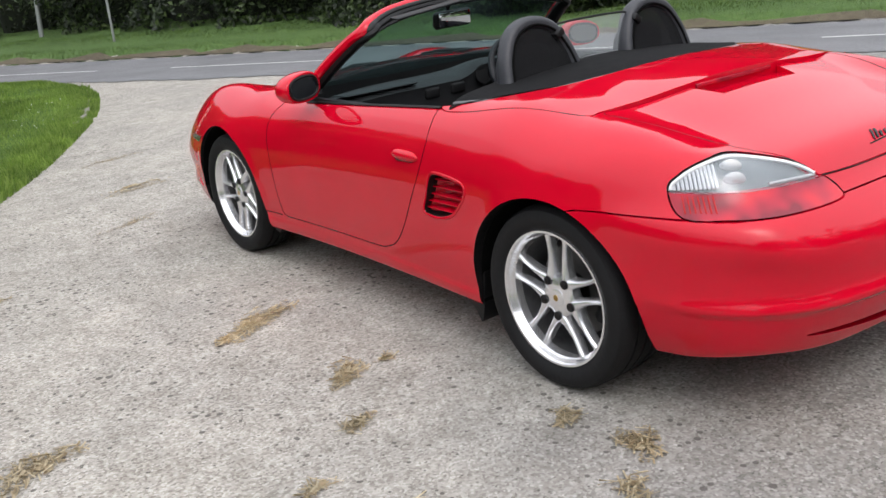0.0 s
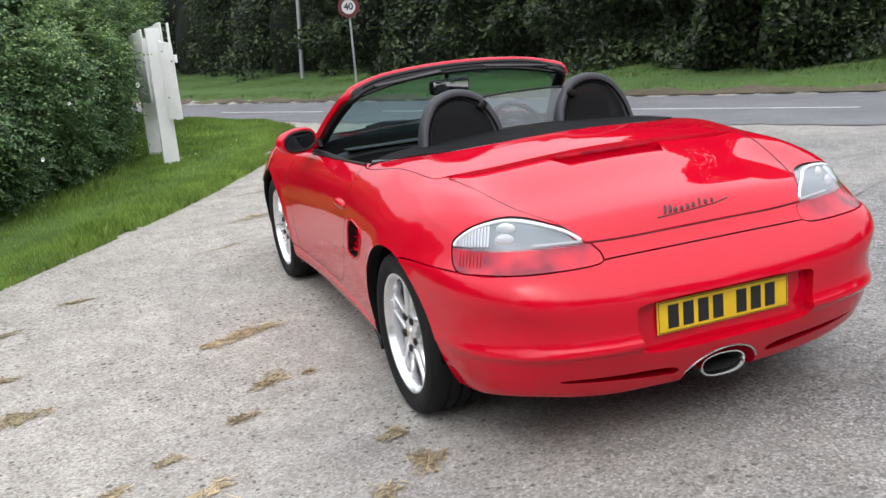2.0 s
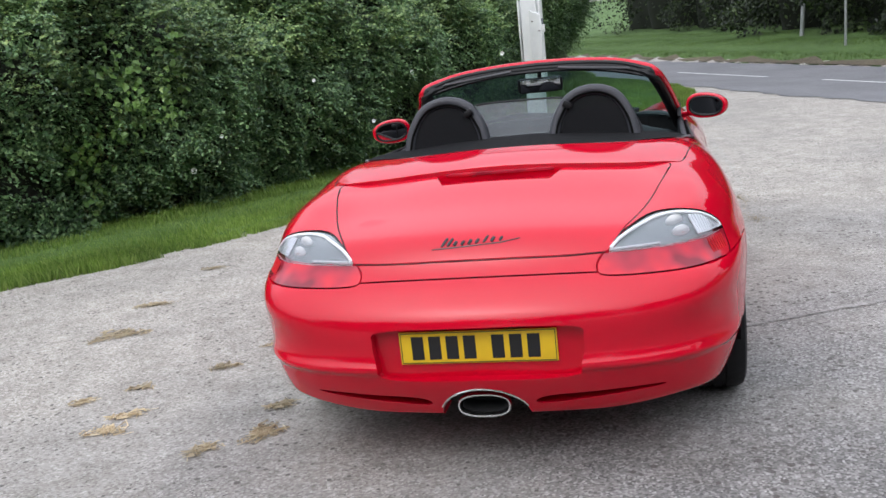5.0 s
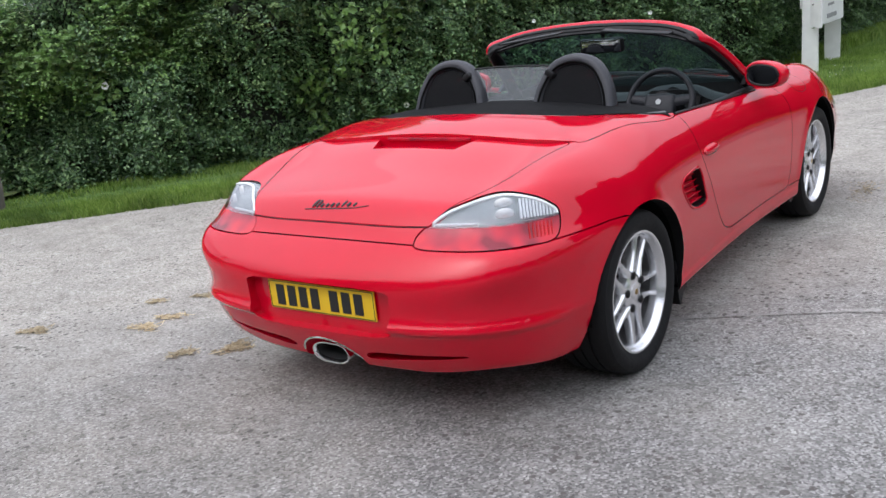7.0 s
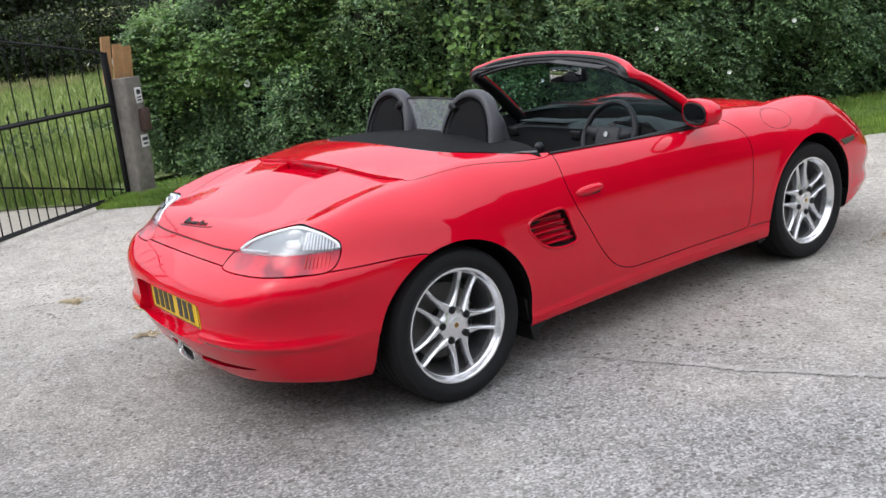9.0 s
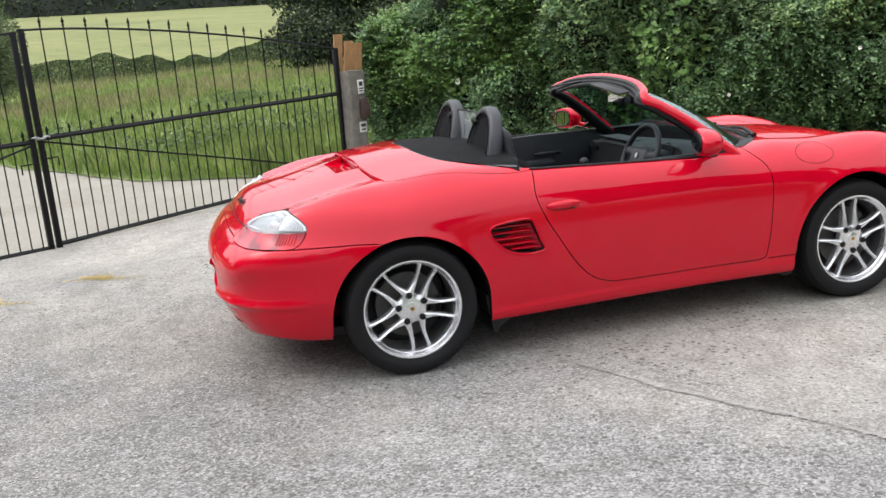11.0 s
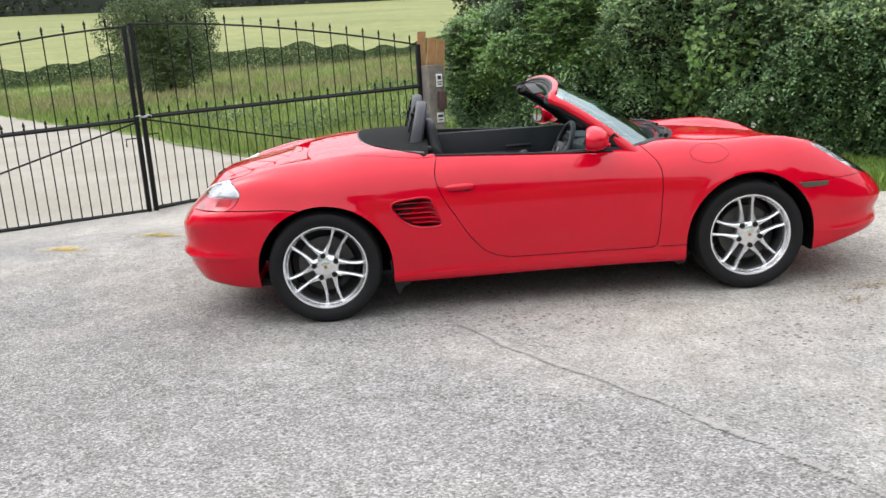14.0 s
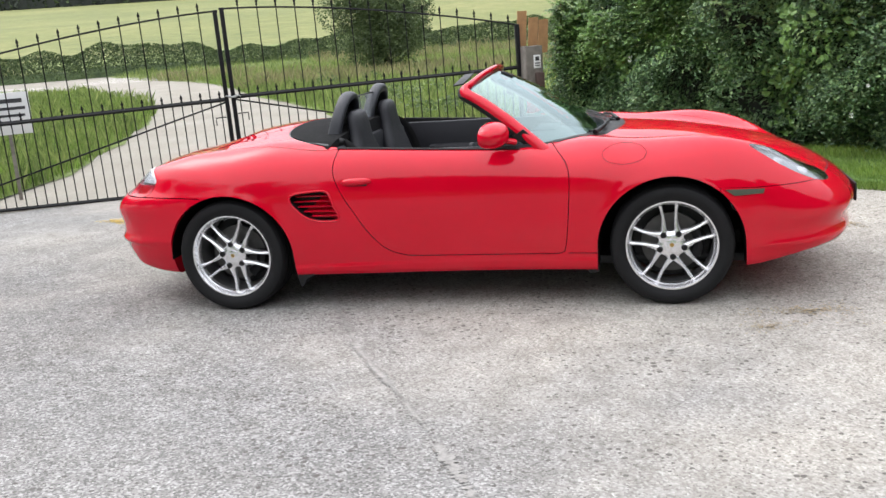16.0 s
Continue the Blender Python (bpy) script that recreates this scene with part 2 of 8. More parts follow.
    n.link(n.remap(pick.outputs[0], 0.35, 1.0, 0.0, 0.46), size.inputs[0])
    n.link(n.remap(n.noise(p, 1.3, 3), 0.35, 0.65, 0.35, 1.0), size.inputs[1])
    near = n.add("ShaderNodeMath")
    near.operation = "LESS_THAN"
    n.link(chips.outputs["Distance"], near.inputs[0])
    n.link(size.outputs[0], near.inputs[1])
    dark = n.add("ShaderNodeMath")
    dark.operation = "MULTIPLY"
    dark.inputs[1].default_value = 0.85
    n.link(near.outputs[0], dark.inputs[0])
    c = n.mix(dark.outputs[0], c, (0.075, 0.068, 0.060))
    n.color(c)
    h = n.mix(0.4, vor.outputs["Distance"], n.noise(p, 30, 4))
    n.bump(h, 0.4, 0.005)
    return n.m


def asphalt_material():
    n = Nodes("worn_asphalt", rough=0.85)
    p = n.coords(True)
    vor = n.add("ShaderNodeTexVoronoi", Scale=70.0)
    n.link(p, vor.inputs["Vector"])
    c = n.ramp(n.noise(p, 60, 3), [(0.3, (0.10, 0.10, 0.105)), (0.7, (0.20, 0.20, 0.205))])
    c = n.mix(0.8, c, n.ramp(n.noise(p, 0.8, 5), [(0.3, (0.75, 0.75, 0.76)), (0.7, (1.2, 1.2, 1.2))]), "MULTIPLY")
    n.color(c)
    n.bump(vor.outputs["Distance"], 0.3, 0.004)
    return n.m


def grass_ground_material(name, lo, hi, dry):
    n = Nodes(name, rough=0.95)
    p = n.coords(True)
    c = n.ramp(n.mix(0.5, n.noise(p, 9, 6), n.noise(p, 0.35, 5)), [(0.32, lo), (0.55, hi), (0.72, dry)])
    c = n.mix(0.7, c, n.ramp(n.noise(p, 70, 3), [(0.3, (0.55, 0.55, 0.55)), (0.7, (1.25, 1.25, 1.25))]), "MULTIPLY")
    n.color(c)
    n.bump(n.noise(p, 45, 4), 0.8, 0.03)
    return n.m


def leaf_material(name, dark, mid, light, rough=0.45):
    """Leaves that vary from one to the next, with a little light through them."""
    n = Nodes(name, mid, rough)
    g = n.t.nodes.new("ShaderNodeNewGeometry")
    c = n.ramp(g.outputs["Random Per Island"], [(0.0, dark), (0.55, mid), (1.0, light)])
    c = n.mix(0.8, c, n.ramp(n.noise(g.outputs["Position"], 1.6, 3), [(0.3, (0.5, 0.52, 0.5)), (0.7, (1.35, 1.28, 1.15))]), "MULTIPLY")
    n.color(c)
    tr = n.add("ShaderNodeBsdfTranslucent")
    n.link(c, tr.inputs["Color"])
    mixer = n.add("ShaderNodeMixShader")
    mixer.inputs[0].default_value = 0.25
    n.link(n.b.outputs[0], mixer.inputs[1])
    n.link(tr.outputs[0], mixer.inputs[2])
    n.link(mixer.outputs[0], n.t.nodes["Material Output"].inputs[0])
    return n.m


M_GRAVEL = gravel_material()
M_ASPHALT = asphalt_material()
M_TURF = grass_ground_material("mown_turf", (0.065, 0.12, 0.022), (0.11, 0.20, 0.04), (0.17, 0.22, 0.065))
# far verge: turf darkened in colour for the shade under the trees
M_TURF_FAR = grass_ground_material("shaded_roadside_turf", (0.05, 0.095, 0.019), (0.078, 0.148, 0.030), (0.125, 0.17, 0.052))
def pasture_material():
    """Grazed grass in broad mottled drifts with faint mowing stripes."""
    n = Nodes("pale_pasture", rough=0.95)
    p = n.coords(True)
    c = n.ramp(n.mix(0.5, n.noise(p, 0.05, 6), n.noise(p, 0.6, 6)), [(0.34, (0.105, 0.125, 0.036)), (0.5, (0.155, 0.170, 0.050)), (0.66, (0.215, 0.210, 0.078))])
    wave = n.add("ShaderNodeTexWave", Scale=0.22, Distortion=3.0, Detail=2.0)
    n.link(p, wave.inputs["Vector"])
    c = n.mix(0.5, c, n.ramp(wave.outputs["Fac"], [(0.2, (0.86, 0.87, 0.85)), (0.8, (1.1, 1.09, 1.05))]), "MULTIPLY")
    c = n.mix(0.6, c, n.ramp(n.noise(p, 2.5, 5), [(0.3, (0.75, 0.77, 0.72)), (0.7, (1.15, 1.13, 1.1))]), "MULTIPLY")
    n.color(c)
    n.bump(n.noise(p, 3, 5), 0.6, 0.08)
    return n.m


M_FIELD = pasture_material()
M_ROUGH = grass_ground_material("rough_grass_earth", (0.11, 0.155, 0.045), (0.18, 0.23, 0.07), (0.29, 0.30, 0.14))
M_SOIL = grass_ground_material("bare_soil_edge", (0.07, 0.055, 0.035), (0.12, 0.10, 0.065), (0.12, 0.14, 0.05))
M_BLADE = leaf_material("grass_blades", (0.10, 0.175, 0.025), (0.185, 0.315, 0.052), (0.31, 0.42, 0.115), 0.5)
# the far side's blades carry the tree shade in their colour
M_BLADE_FAR = leaf_material("shaded_verge_blades", (0.045, 0.085, 0.017), (0.08, 0.145, 0.028), (0.135, 0.20, 0.052), 0.5)
M_TALL = leaf_material("tall_grass_blades", (0.115, 0.175, 0.045), (0.19, 0.265, 0.070), (0.31, 0.36, 0.13), 0.7)
M_HEDGE = leaf_material("hawthorn_leaves", (0.037, 0.080, 0.035), (0.113, 0.222, 0.090), (0.268, 0.41, 0.175), 0.38)
# young growth, made paler still for the sky light on the hedge's top
M_SHOOT = leaf_material("sky_lit_young_hawthorn", (0.08, 0.14, 0.05), (0.185, 0.30, 0.10), (0.34, 0.46, 0.17), 0.42)
M_VINE = leaf_material("bindweed_leaves", (0.10, 0.20, 0.05), (0.16, 0.30, 0.075), (0.23, 0.38, 0.11), 0.45)
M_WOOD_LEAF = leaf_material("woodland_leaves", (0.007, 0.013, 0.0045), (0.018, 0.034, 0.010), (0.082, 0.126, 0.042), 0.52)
M_BUSH = leaf_material("willow_leaves", (0.05, 0.082, 0.032), (0.09, 0.135, 0.052), (0.145, 0.195, 0.08), 0.6)
# near-black, for sheets that stand in for the shade inside hedge and undergrowth
M_CORE = plain("inner_foliage_shade", (0.013, 0.017, 0.009), 0.9, vary=0.5, scale=12)
M_BARK = plain("grey_brown_bark", (0.09, 0.075, 0.055), 0.9, vary=0.4, scale=14, bump=0.6)
M_ROADPAINT = plain("worn_road_paint", (0.62, 0.62, 0.60), 0.7, vary=0.25, scale=18)
M_STRAW = leaf_material("dry_straw", (0.34, 0.27, 0.17), (0.46, 0.385, 0.26), (0.56, 0.49, 0.36), 0.7)
M_BLACKIRON = plain("black_painted_iron", (0.007, 0.007, 0.008), 0.5, vary=0.35, scale=30, Specular_IOR_Level=0.2)
M_SLEEPER = plain("weathered_grey_timber", (0.17, 0.155, 0.135), 0.9, vary=0.45, scale=16, bump=0.6)
M_NEWBOARD = plain("orange_brown_timber", (0.40, 0.22, 0.10), 0.75, vary=0.25, scale=18, bump=0.3)
M_WHITEWOOD = plain("flaking_white_paint", (0.74, 0.75, 0.73), 0.7, vary=0.10, scale=9, bump=0.3)
M_SIGNWHITE = plain("white_sign_board", (0.62, 0.62, 0.61), 0.5, vary=0.06, scale=12)
# speed sign: face and ring darkened in colour, as the sign is in shade
M_SIGNGREY = plain("shaded_sign_face", (0.52, 0.525, 0.53), 0.6, vary=0.2, scale=10)
M_INK = plain("dark_sign_print", (0.03, 0.03, 0.032), 0.6, vary=0.2)
M_SIGNRED = plain("shaded_red_ring", (0.09, 0.012, 0.014), 0.45, vary=0.15)
M_GALV = plain("galvanised_post", (0.34, 0.35, 0.35), 0.5, 0.5, vary=0.15, scale=25)
M_PETAL = plain("white_petals", (0.82, 0.82, 0.80), 0.6, vary=0.08)

# ---- the lie of the land ----
RN = np.array([0.895, 0.445])      # across the road, away from the drive
RS = np.array([0.445, -0.895])     # along the road
GQ = np.array([-0.887, -0.461])    # out through the gate
GP = np.array([-0.461, 0.887])     # along the gate
ROAD_NEAR, ROAD_LINE, ROAD_FAR = 6.0, 8.5, 11.5


def land(x, y):
    """Height of the ground."""
    x, y = np.asarray(x, float), np.asarray(y, float)
    n = RN[0] * x + RN[1] * y
    s = RS[0] * x + RS[1] * y
    q = GQ[0] * x + GQ[1] * y
    z = -0.054 * np.clip(n - ROAD_NEAR, 0, ROAD_FAR - ROAD_NEAR)
    z = z + 0.13 * smooth(ROAD_FAR, ROAD_FAR + 0.35, n) + 0.045 * np.clip(n - ROAD_FAR - 0.3, 0, 5.5)
    z = z + smooth(-8, 2, s) * 0.11 * np.clip(n - 15.5, 0, 60) + 0.02 * np.clip(n - 17, 0, 400)
    z = z - 0.10 * smooth(3.0, 5.3, q) * smooth(-0.4, -2.8, y)
    z = z - 0.03 * smooth(5.5, 9, q)
    z = z + 0.047 * np.clip(q - 42, 0, 500) + 0.010 * np.clip(q - 140, 0, 500)
    z = z + 0.15 * np.clip(1 - ((n - 4.3) / 1.6) ** 2, 0, 1) * smooth(-8.2, -10.8, s)
    return z - 0.010


def grid_lines(lo, hi, near_lo, near_hi, fine, grow=1.22):
    a = list(np.arange(near_lo, near_hi + 1e-6, fine))
    d, v = fine, near_hi
    while v < hi:
        d *= grow
        v += d
        a.append(v)
    d, v = fine, near_lo
    while v > lo:
        d *= grow
        v -= d
        a.insert(0, v)
    return np.array(a)


def sheet_from_uv(name, xs, ys, zs, material):
    """A grid of points as one mesh."""
    nu, nv = xs.shape
    verts = np.stack([xs, ys, zs], -1).reshape(-1, 3)
    i = np.arange(nu * nv).reshape(nu, nv)
    faces = np.stack([i[:-1, :-1], i[1:, :-1], i[1:, 1:], i[:-1, 1:]], -1).reshape(-1, 4)
    me = mesh_np(name, verts, faces, material, True)
    return me


gx, gy = np.meshgrid(grid_lines(-700, 700, -14, 16, 0.3), grid_lines(-700, 700, -12, 20, 0.3), indexing="ij")
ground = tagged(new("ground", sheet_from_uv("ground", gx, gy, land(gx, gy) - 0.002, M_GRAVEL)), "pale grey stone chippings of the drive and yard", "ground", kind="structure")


def resample(pts, k):
    p = np.array(pts, float)
    d = np.r_[0, np.cumsum(np.linalg.norm(np.diff(p, axis=0), axis=1))]
    t = np.linspace(0, d[-1], k)
    return np.stack([np.interp(t, d, p[:, i]) for i in range(p.shape[1])], -1)


def ribbon(name, a, b, k, across, lift, material, wobble=0.0, smooth_lines=True):
    """A sheet between two lines in plan, laid on the land. lift(v): its height over the land from one line to the other."""
    if smooth_lines:
        a = [tuple(p)[:2] for p in curve_points([(*p, 0) for p in a], 6)]
        b = [tuple(p)[:2] for p in curve_points([(*p, 0) for p in b], 6)]
    a, b = resample(a, k), resample(b, k)
    v = np.linspace(0, 1, across) ** 1.3
    x = a[:, None, 0] + (b[:, None, 0] - a[:, None, 0]) * v
    y = a[:, None, 1] + (b[:, None, 1] - a[:, None, 1]) * v
    if wobble:
        ph = np.arange(k) * 0.9
        w = wobble * (np.sin(ph * 1.3) + 0.7 * np.sin(ph * 2.9 + 1) + 0.5 * np.sin(ph * 5.3))
        d = (b - a) / np.linalg.norm(b - a, axis=1)[:, None]
        x = x + (w * d[:, 0])[:, None] * (1 - v)
        y = y + (w * d[:, 1])[:, None] * (1 - v)
    z = land(x, y) + lift(v)[None, :]
    return sheet_from_uv(name, x, y, z, material)


def on_road(n, s):
    p = RN * n + RS * s
    return float(p[0]), float(p[1])


# the public road and its worn centre line
ss = np.r_[np.linspace(-120, -32, 45), np.linspace(-30, 20, 251), np.linspace(22, 120, 50)]
nn = np.linspace(ROAD_NEAR + 0.33, ROAD_FAR, 9)
rs, rn = np.meshgrid(ss, nn, indexing="ij")
rn = rn + np.where(rn < ROAD_NEAR + 0.4, 0.10 * np.sin(rs * 1.1) + 0.06 * np.sin(rs * 3.7) + 0.05 * np.sin(rs * 8.3 + 1) + 0.04 * np.sin(rs * 13.1), 0)
rx, ry = RN[0] * rn + RS[0] * rs, RN[1] * rn + RS[1] * rs
road = tagged(new("road", sheet_from_uv("road", rx, ry, land(rx, ry) + 0.006, M_ASPHALT)), "worn grey asphalt country road", "road", kind="structure")
for k in range(-9, 12):
    s0 = 0.6 + 5.1 * k
    u = np.linspace(s0, s0 + 3.4, 6)
    du, dn = np.meshgrid(u, [ROAD_LINE - 0.05, ROAD_LINE + 0.05], indexing="ij")
    x, y = RN[0] * dn + RS[0] * du, RN[1] * dn + RS[1] * du
    ob = new("lane_marking", sheet_from_uv("lane_marking", x, y, land(x, y) + 0.011, M_ROADPAINT))
    tagged(ob, "worn white dash of the road's centre line", "road marking", "centre line dashes", "structure")

# the grass verge between the drive and the hedge
EDGE = [(-5.5, -0.75), (-5.1, -0.35), (-3.9, 0.85), (-3.2, 1.48), (-2.38, 2.65), (-1.48, 4.02), (-0.8, 5.15), (0.22, 7.2), (0.70, 8.5), (0.98, 9.5), (1.03, 10.4), (0.78, 11.7), (-0.85, 15.0), (-3.3, 20.0), (-8.8, 31.0)]
BACK = [(-8.0, 0.2), (-7.5, 1.2), (-6.5, 3.0), (-5.6, 4.3), (-4.9, 5.6), (-4.3, 7.2), (-3.6, 8.6), (-3.4, 9.6), (-3.5, 10.5), (-3.7, 11.5), (-4.0, 12.5), (-4.3, 13.5), (-4.8, 15.0), (-8.0, 20), (-14, 30)]
verge = tagged(new("verge", ribbon("verge", EDGE, BACK, 150, 16, lambda v: -0.02 + 0.055 * smooth(0, 0.029, v) + 0.035 * smooth(0.03, 0.2, v), M_TURF, 0.012)), "green grass verge below the hedge", "verge", kind="structure")

# the far side of the road: verge, bank and rising grass
far_n = ROAD_FAR + np.r_[0, 0.06, 0.2, 0.4, 0.8, 1.5, 2.5, 4, 6, 9, 14, 25, 45, 90, 200]
fs, fn = np.meshgrid(np.r_[-400, -200, np.linspace(-120, 120, 241), 200, 400], far_n, indexing="ij")
fn = fn + np.where(fn < ROAD_FAR + 0.3, 0.09 * np.sin(fs * 2.3) + 0.06 * np.sin(fs * 6.1 + 2), 0)
fx, fy = RN[0] * fn + RS[0] * fs, RN[1] * fn + RS[1] * fs
fz = land(fx, fy) + np.where(fn < ROAD_FAR + 0.15, 0.0, 0.02) + 0.012
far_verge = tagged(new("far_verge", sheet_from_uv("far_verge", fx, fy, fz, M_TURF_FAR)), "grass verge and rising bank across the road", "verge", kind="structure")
bs, bn = np.meshgrid(np.linspace(-60, 60, 241), np.linspace(0, 1, 7), indexing="ij")
bank_n = ROAD_FAR - 0.05 + 0.24 * bn + 0.08 * np.sin(bs * 2.9) * bn + 0.05 * np.sin(bs * 7.7)
bx, by = RN[0] * bank_n + RS[0] * bs, RN[1] * bank_n + RS[1] * bs
bank = tagged(new("soil_bank", sheet_from_uv("soil_bank", bx, by, land(bx, by) + 0.03 + 0.05 * np.sin(bn * 3.14) * (1 + 0.4 * np.sin(bs * 5)), M_SOIL)), "crumbling brown soil bank beside the road", "bank", kind="structure")


# ---- beyond the gate ----
def gate_xy(q, p):
    v = GQ * q + GP * p
    return v[0], v[1]


# the track runs out through the gate and bends away; rough grass lies on both sides of it
TR_RIGHT = [(-5.75, -0.75), (-6.7, -1.35), (-9.2, -3.3), (-14.6, -6.3), (-19.7, -9.7), (-29.0, -15.6), (-38, -25), (-46, -42), (-60, -70)]
RIGHT_BACK = [(-6.5, 4.0), (-10, 8), (-16, 12), (-24, 14), (-34, 14), (-50, 12), (-62, 2), (-72, -20), (-90, -50)]
TR_LEFT = [(-2.6, -6.0), (-4.2, -6.2), (-6.8, -6.9), (-13.6, -9.6), (-19.0, -12.6), (-27.0, -19.5), (-34, -29), (-41, -45), (-55, -73)]
LEFT_BACK = [(-2.0, -9.0), (-3.5, -12), (-6, -16), (-12, -24), (-18, -32), (-24, -40), (-30, -50), (-40, -65), (-50, -85)]
def track_material():
    n = Nodes("dusty_earth_track", rough=0.95)
    p = n.coords(True)
    c = n.ramp(n.mix(0.5, n.noise(p, 26, 5), n.noise(p, 0.7, 4)), [(0.3, (0.185, 0.165, 0.135)), (0.55, (0.265, 0.245, 0.205)), (0.75, (0.34, 0.32, 0.28))])
    n.color(c)
    n.bump(n.noise(p, 40, 4), 0.5, 0.01)
    return n.m


tagged(new("track", ribbon("track", [(p[0] + 0.05, p[1] + 0.05) for p in TR_RIGHT], TR_LEFT, 110, 14, lambda v: 0.004 + 0 * v, track_material())), "pale dusty track bending away beyond the gate", "track", kind="structure")
tagged(new("rough_grass_north", ribbon("rough_grass_north", TR_RIGHT, RIGHT_BACK, 120, 24, lambda v: 0.015 + 0.10 * smooth(0, 0.12, v), M_ROUGH, 0.06)), "rough unmown grass beside the track", "rough grass", kind="structure")
tagged(new("rough_grass_south", ribbon("rough_grass_south", TR_LEFT, LEFT_BACK, 120, 20, lambda v: 0.015 + 0.10 * smooth(0, 0.12, v), M_ROUGH, 0.06)), "rough unmown grass beside the track", "rough grass", kind="structure")
fp, fq = np.meshgrid(np.linspace(-300, 300, 61), np.r_[np.linspace(46, 160, 39), np.linspace(170, 600, 20)], indexing="ij")
fx, fy = GQ[0] * fq + GP[0] * fp, GQ[1] * fq + GP[1] * fp
tagged(new("pasture", sheet_from_uv("pasture", fx, fy, land(fx, fy) + 0.03 + 1.0 * smooth(50, 110, fq), M_FIELD)), "pale green grazed pasture rising to far trees", "field", kind="structure")


# ---- leaves and grass ----
def leaf_soup(centres, normals, size, seed, bend=0.25, aspect=0.62, tilt=0.9):
    """Vertices and faces of many small pointed leaves."""
    r = np.random.RandomState(seed)
    k = len(centres)
    nrm = normals + r.normal(0, tilt, (k, 3))
    nrm /= np.linalg.norm(nrm, axis=1)[:, None] + 1e-9
    a = r.normal(0, 1, (k, 3))
    a -= nrm * np.sum(a * nrm, 1)[:, None]
    a /= np.linalg.norm(a, axis=1)[:, None] + 1e-9
    b = np.cross(nrm, a)
    s = (size * r.uniform(0.6, 1.3, k))[:, None]
    v0, v2 = centres - a * s * 0.5, centres + a * s * 0.5 - nrm * s * bend * 0.5
    mid = centres + nrm * s * bend * 0.3
    v1, v3 = mid + b * s * aspect * 0.5, mid - b * s * aspect * 0.5
    verts = np.stack([v0, v1, v2, v3], 1).reshape(-1, 3)
    i = np.arange(k) * 4
    return verts, np.stack([i, i + 1, i + 2, i + 3], -1)


def blades(x, y, z, height, width, seed, lean=0.35):
    """Thin bent grass blades, each of one quad and a tip."""
    r = np.random.RandomState(seed)
    k = len(x)
    h = height * r.uniform(0.5, 1.25, k)
    a = r.uniform(0, 2 * np.pi, k)
    w = width * r.uniform(0.7, 1.3, k)
    d = np.stack([np.cos(a), np.sin(a), np.zeros(k)], -1)
    la = r.uniform(0, 2 * np.pi, k)
    lv = np.stack([np.cos(la), np.sin(la), np.zeros(k)], -1) * (h * lean * r.uniform(0.2, 1.4, k))[:, None]
    base = np.stack([x, y, z], -1)
    up = np.array([0, 0, 1.0])
    v0, v1 = base - d * w[:, None] / 2, base + d * w[:, None] / 2
    m = base + lv * 0.35 + up * (h * 0.6)[:, None]
    v2 = m + d * w[:, None] * 0.35
    tip = base + lv + up * h[:, None]
    verts = np.stack([v0, v1, v2, tip], 1).reshape(-1, 3)
    i = np.arange(k) * 4
    return verts, np.stack([i, i + 1, i + 2, i + 3], -1)


def between(a, b, k, seed, power=1.0):
    """Random points in plan between two lines."""
    r = np.random.RandomState(seed)
    a = resample([tuple(p)[:2] for p in curve_points([(*p, 0) for p in a], 6)], 200)
    b = resample([tuple(p)[:2] for p in curve_points([(*p, 0) for p in b], 6)], 200)
    i = r.uniform(0, 198.99, k)
    j, f = i.astype(int), (i % 1)[:, None]
    pa, pb = a[j] * (1 - f) + a[j + 1] * f, b[j] * (1 - f) + b[j + 1] * f
    return pa + (pb - pa) * (r.uniform(0, 1, k) ** power)[:, None]


def lump(x, y, scale, seed):
    """Smooth lumps of -1..1 in plan or on a face."""
    r = np.random.RandomState(seed)
    out = np.zeros_like(np.asarray(x, float))
    for i in range(7):
        a, f = r.uniform(0, 2 * np.pi), scale * r.uniform(0.5, 2.2)
        out = out + np.sin((np.cos(a) * x + np.sin(a) * y) * f + r.uniform(0, 6.28)) / 7 * 1.7
    return out


def grass(name, a, b, count, height, width, lift, material, label, seed, power=1.0, limit=None):
    p = between(a, b, count, seed, power)
    if limit is not None:
        p = p[limit(p[:, 0], p[:, 1])]
    hh = height * (1 + 0.35 * lump(p[:, 0], p[:, 1], 2.5, seed))
    v, f = blades(p[:, 0], p[:, 1], land(p[:, 0], p[:, 1]) + lift, hh, width, seed)
    return tagged(new(name, mesh_np(name, v, f, material)), label, "grass", kind="stuff")


NEAR_EDGE, NEAR_BACK = EDGE[:13], BACK[:13]
FRONT = [tuple(lerp(np.array(a), np.array(b), 0.55)) for a, b in zip(NEAR_EDGE, NEAR_BACK)]
grass("verge_grass", NEAR_EDGE, FRONT, 120000, 0.062, 0.0055, 0.055, M_BLADE, "short green grass blades of the verge", 11)
grass("edge_grass", NEAR_EDGE, [tuple(lerp(np.array(a), np.array(b), 0.07)) for a, b in zip(NEAR_EDGE, NEAR_BACK)], 9000, 0.06, 0.007, 0.015, M_BLADE, "ragged grass along the edge of the drive", 12)

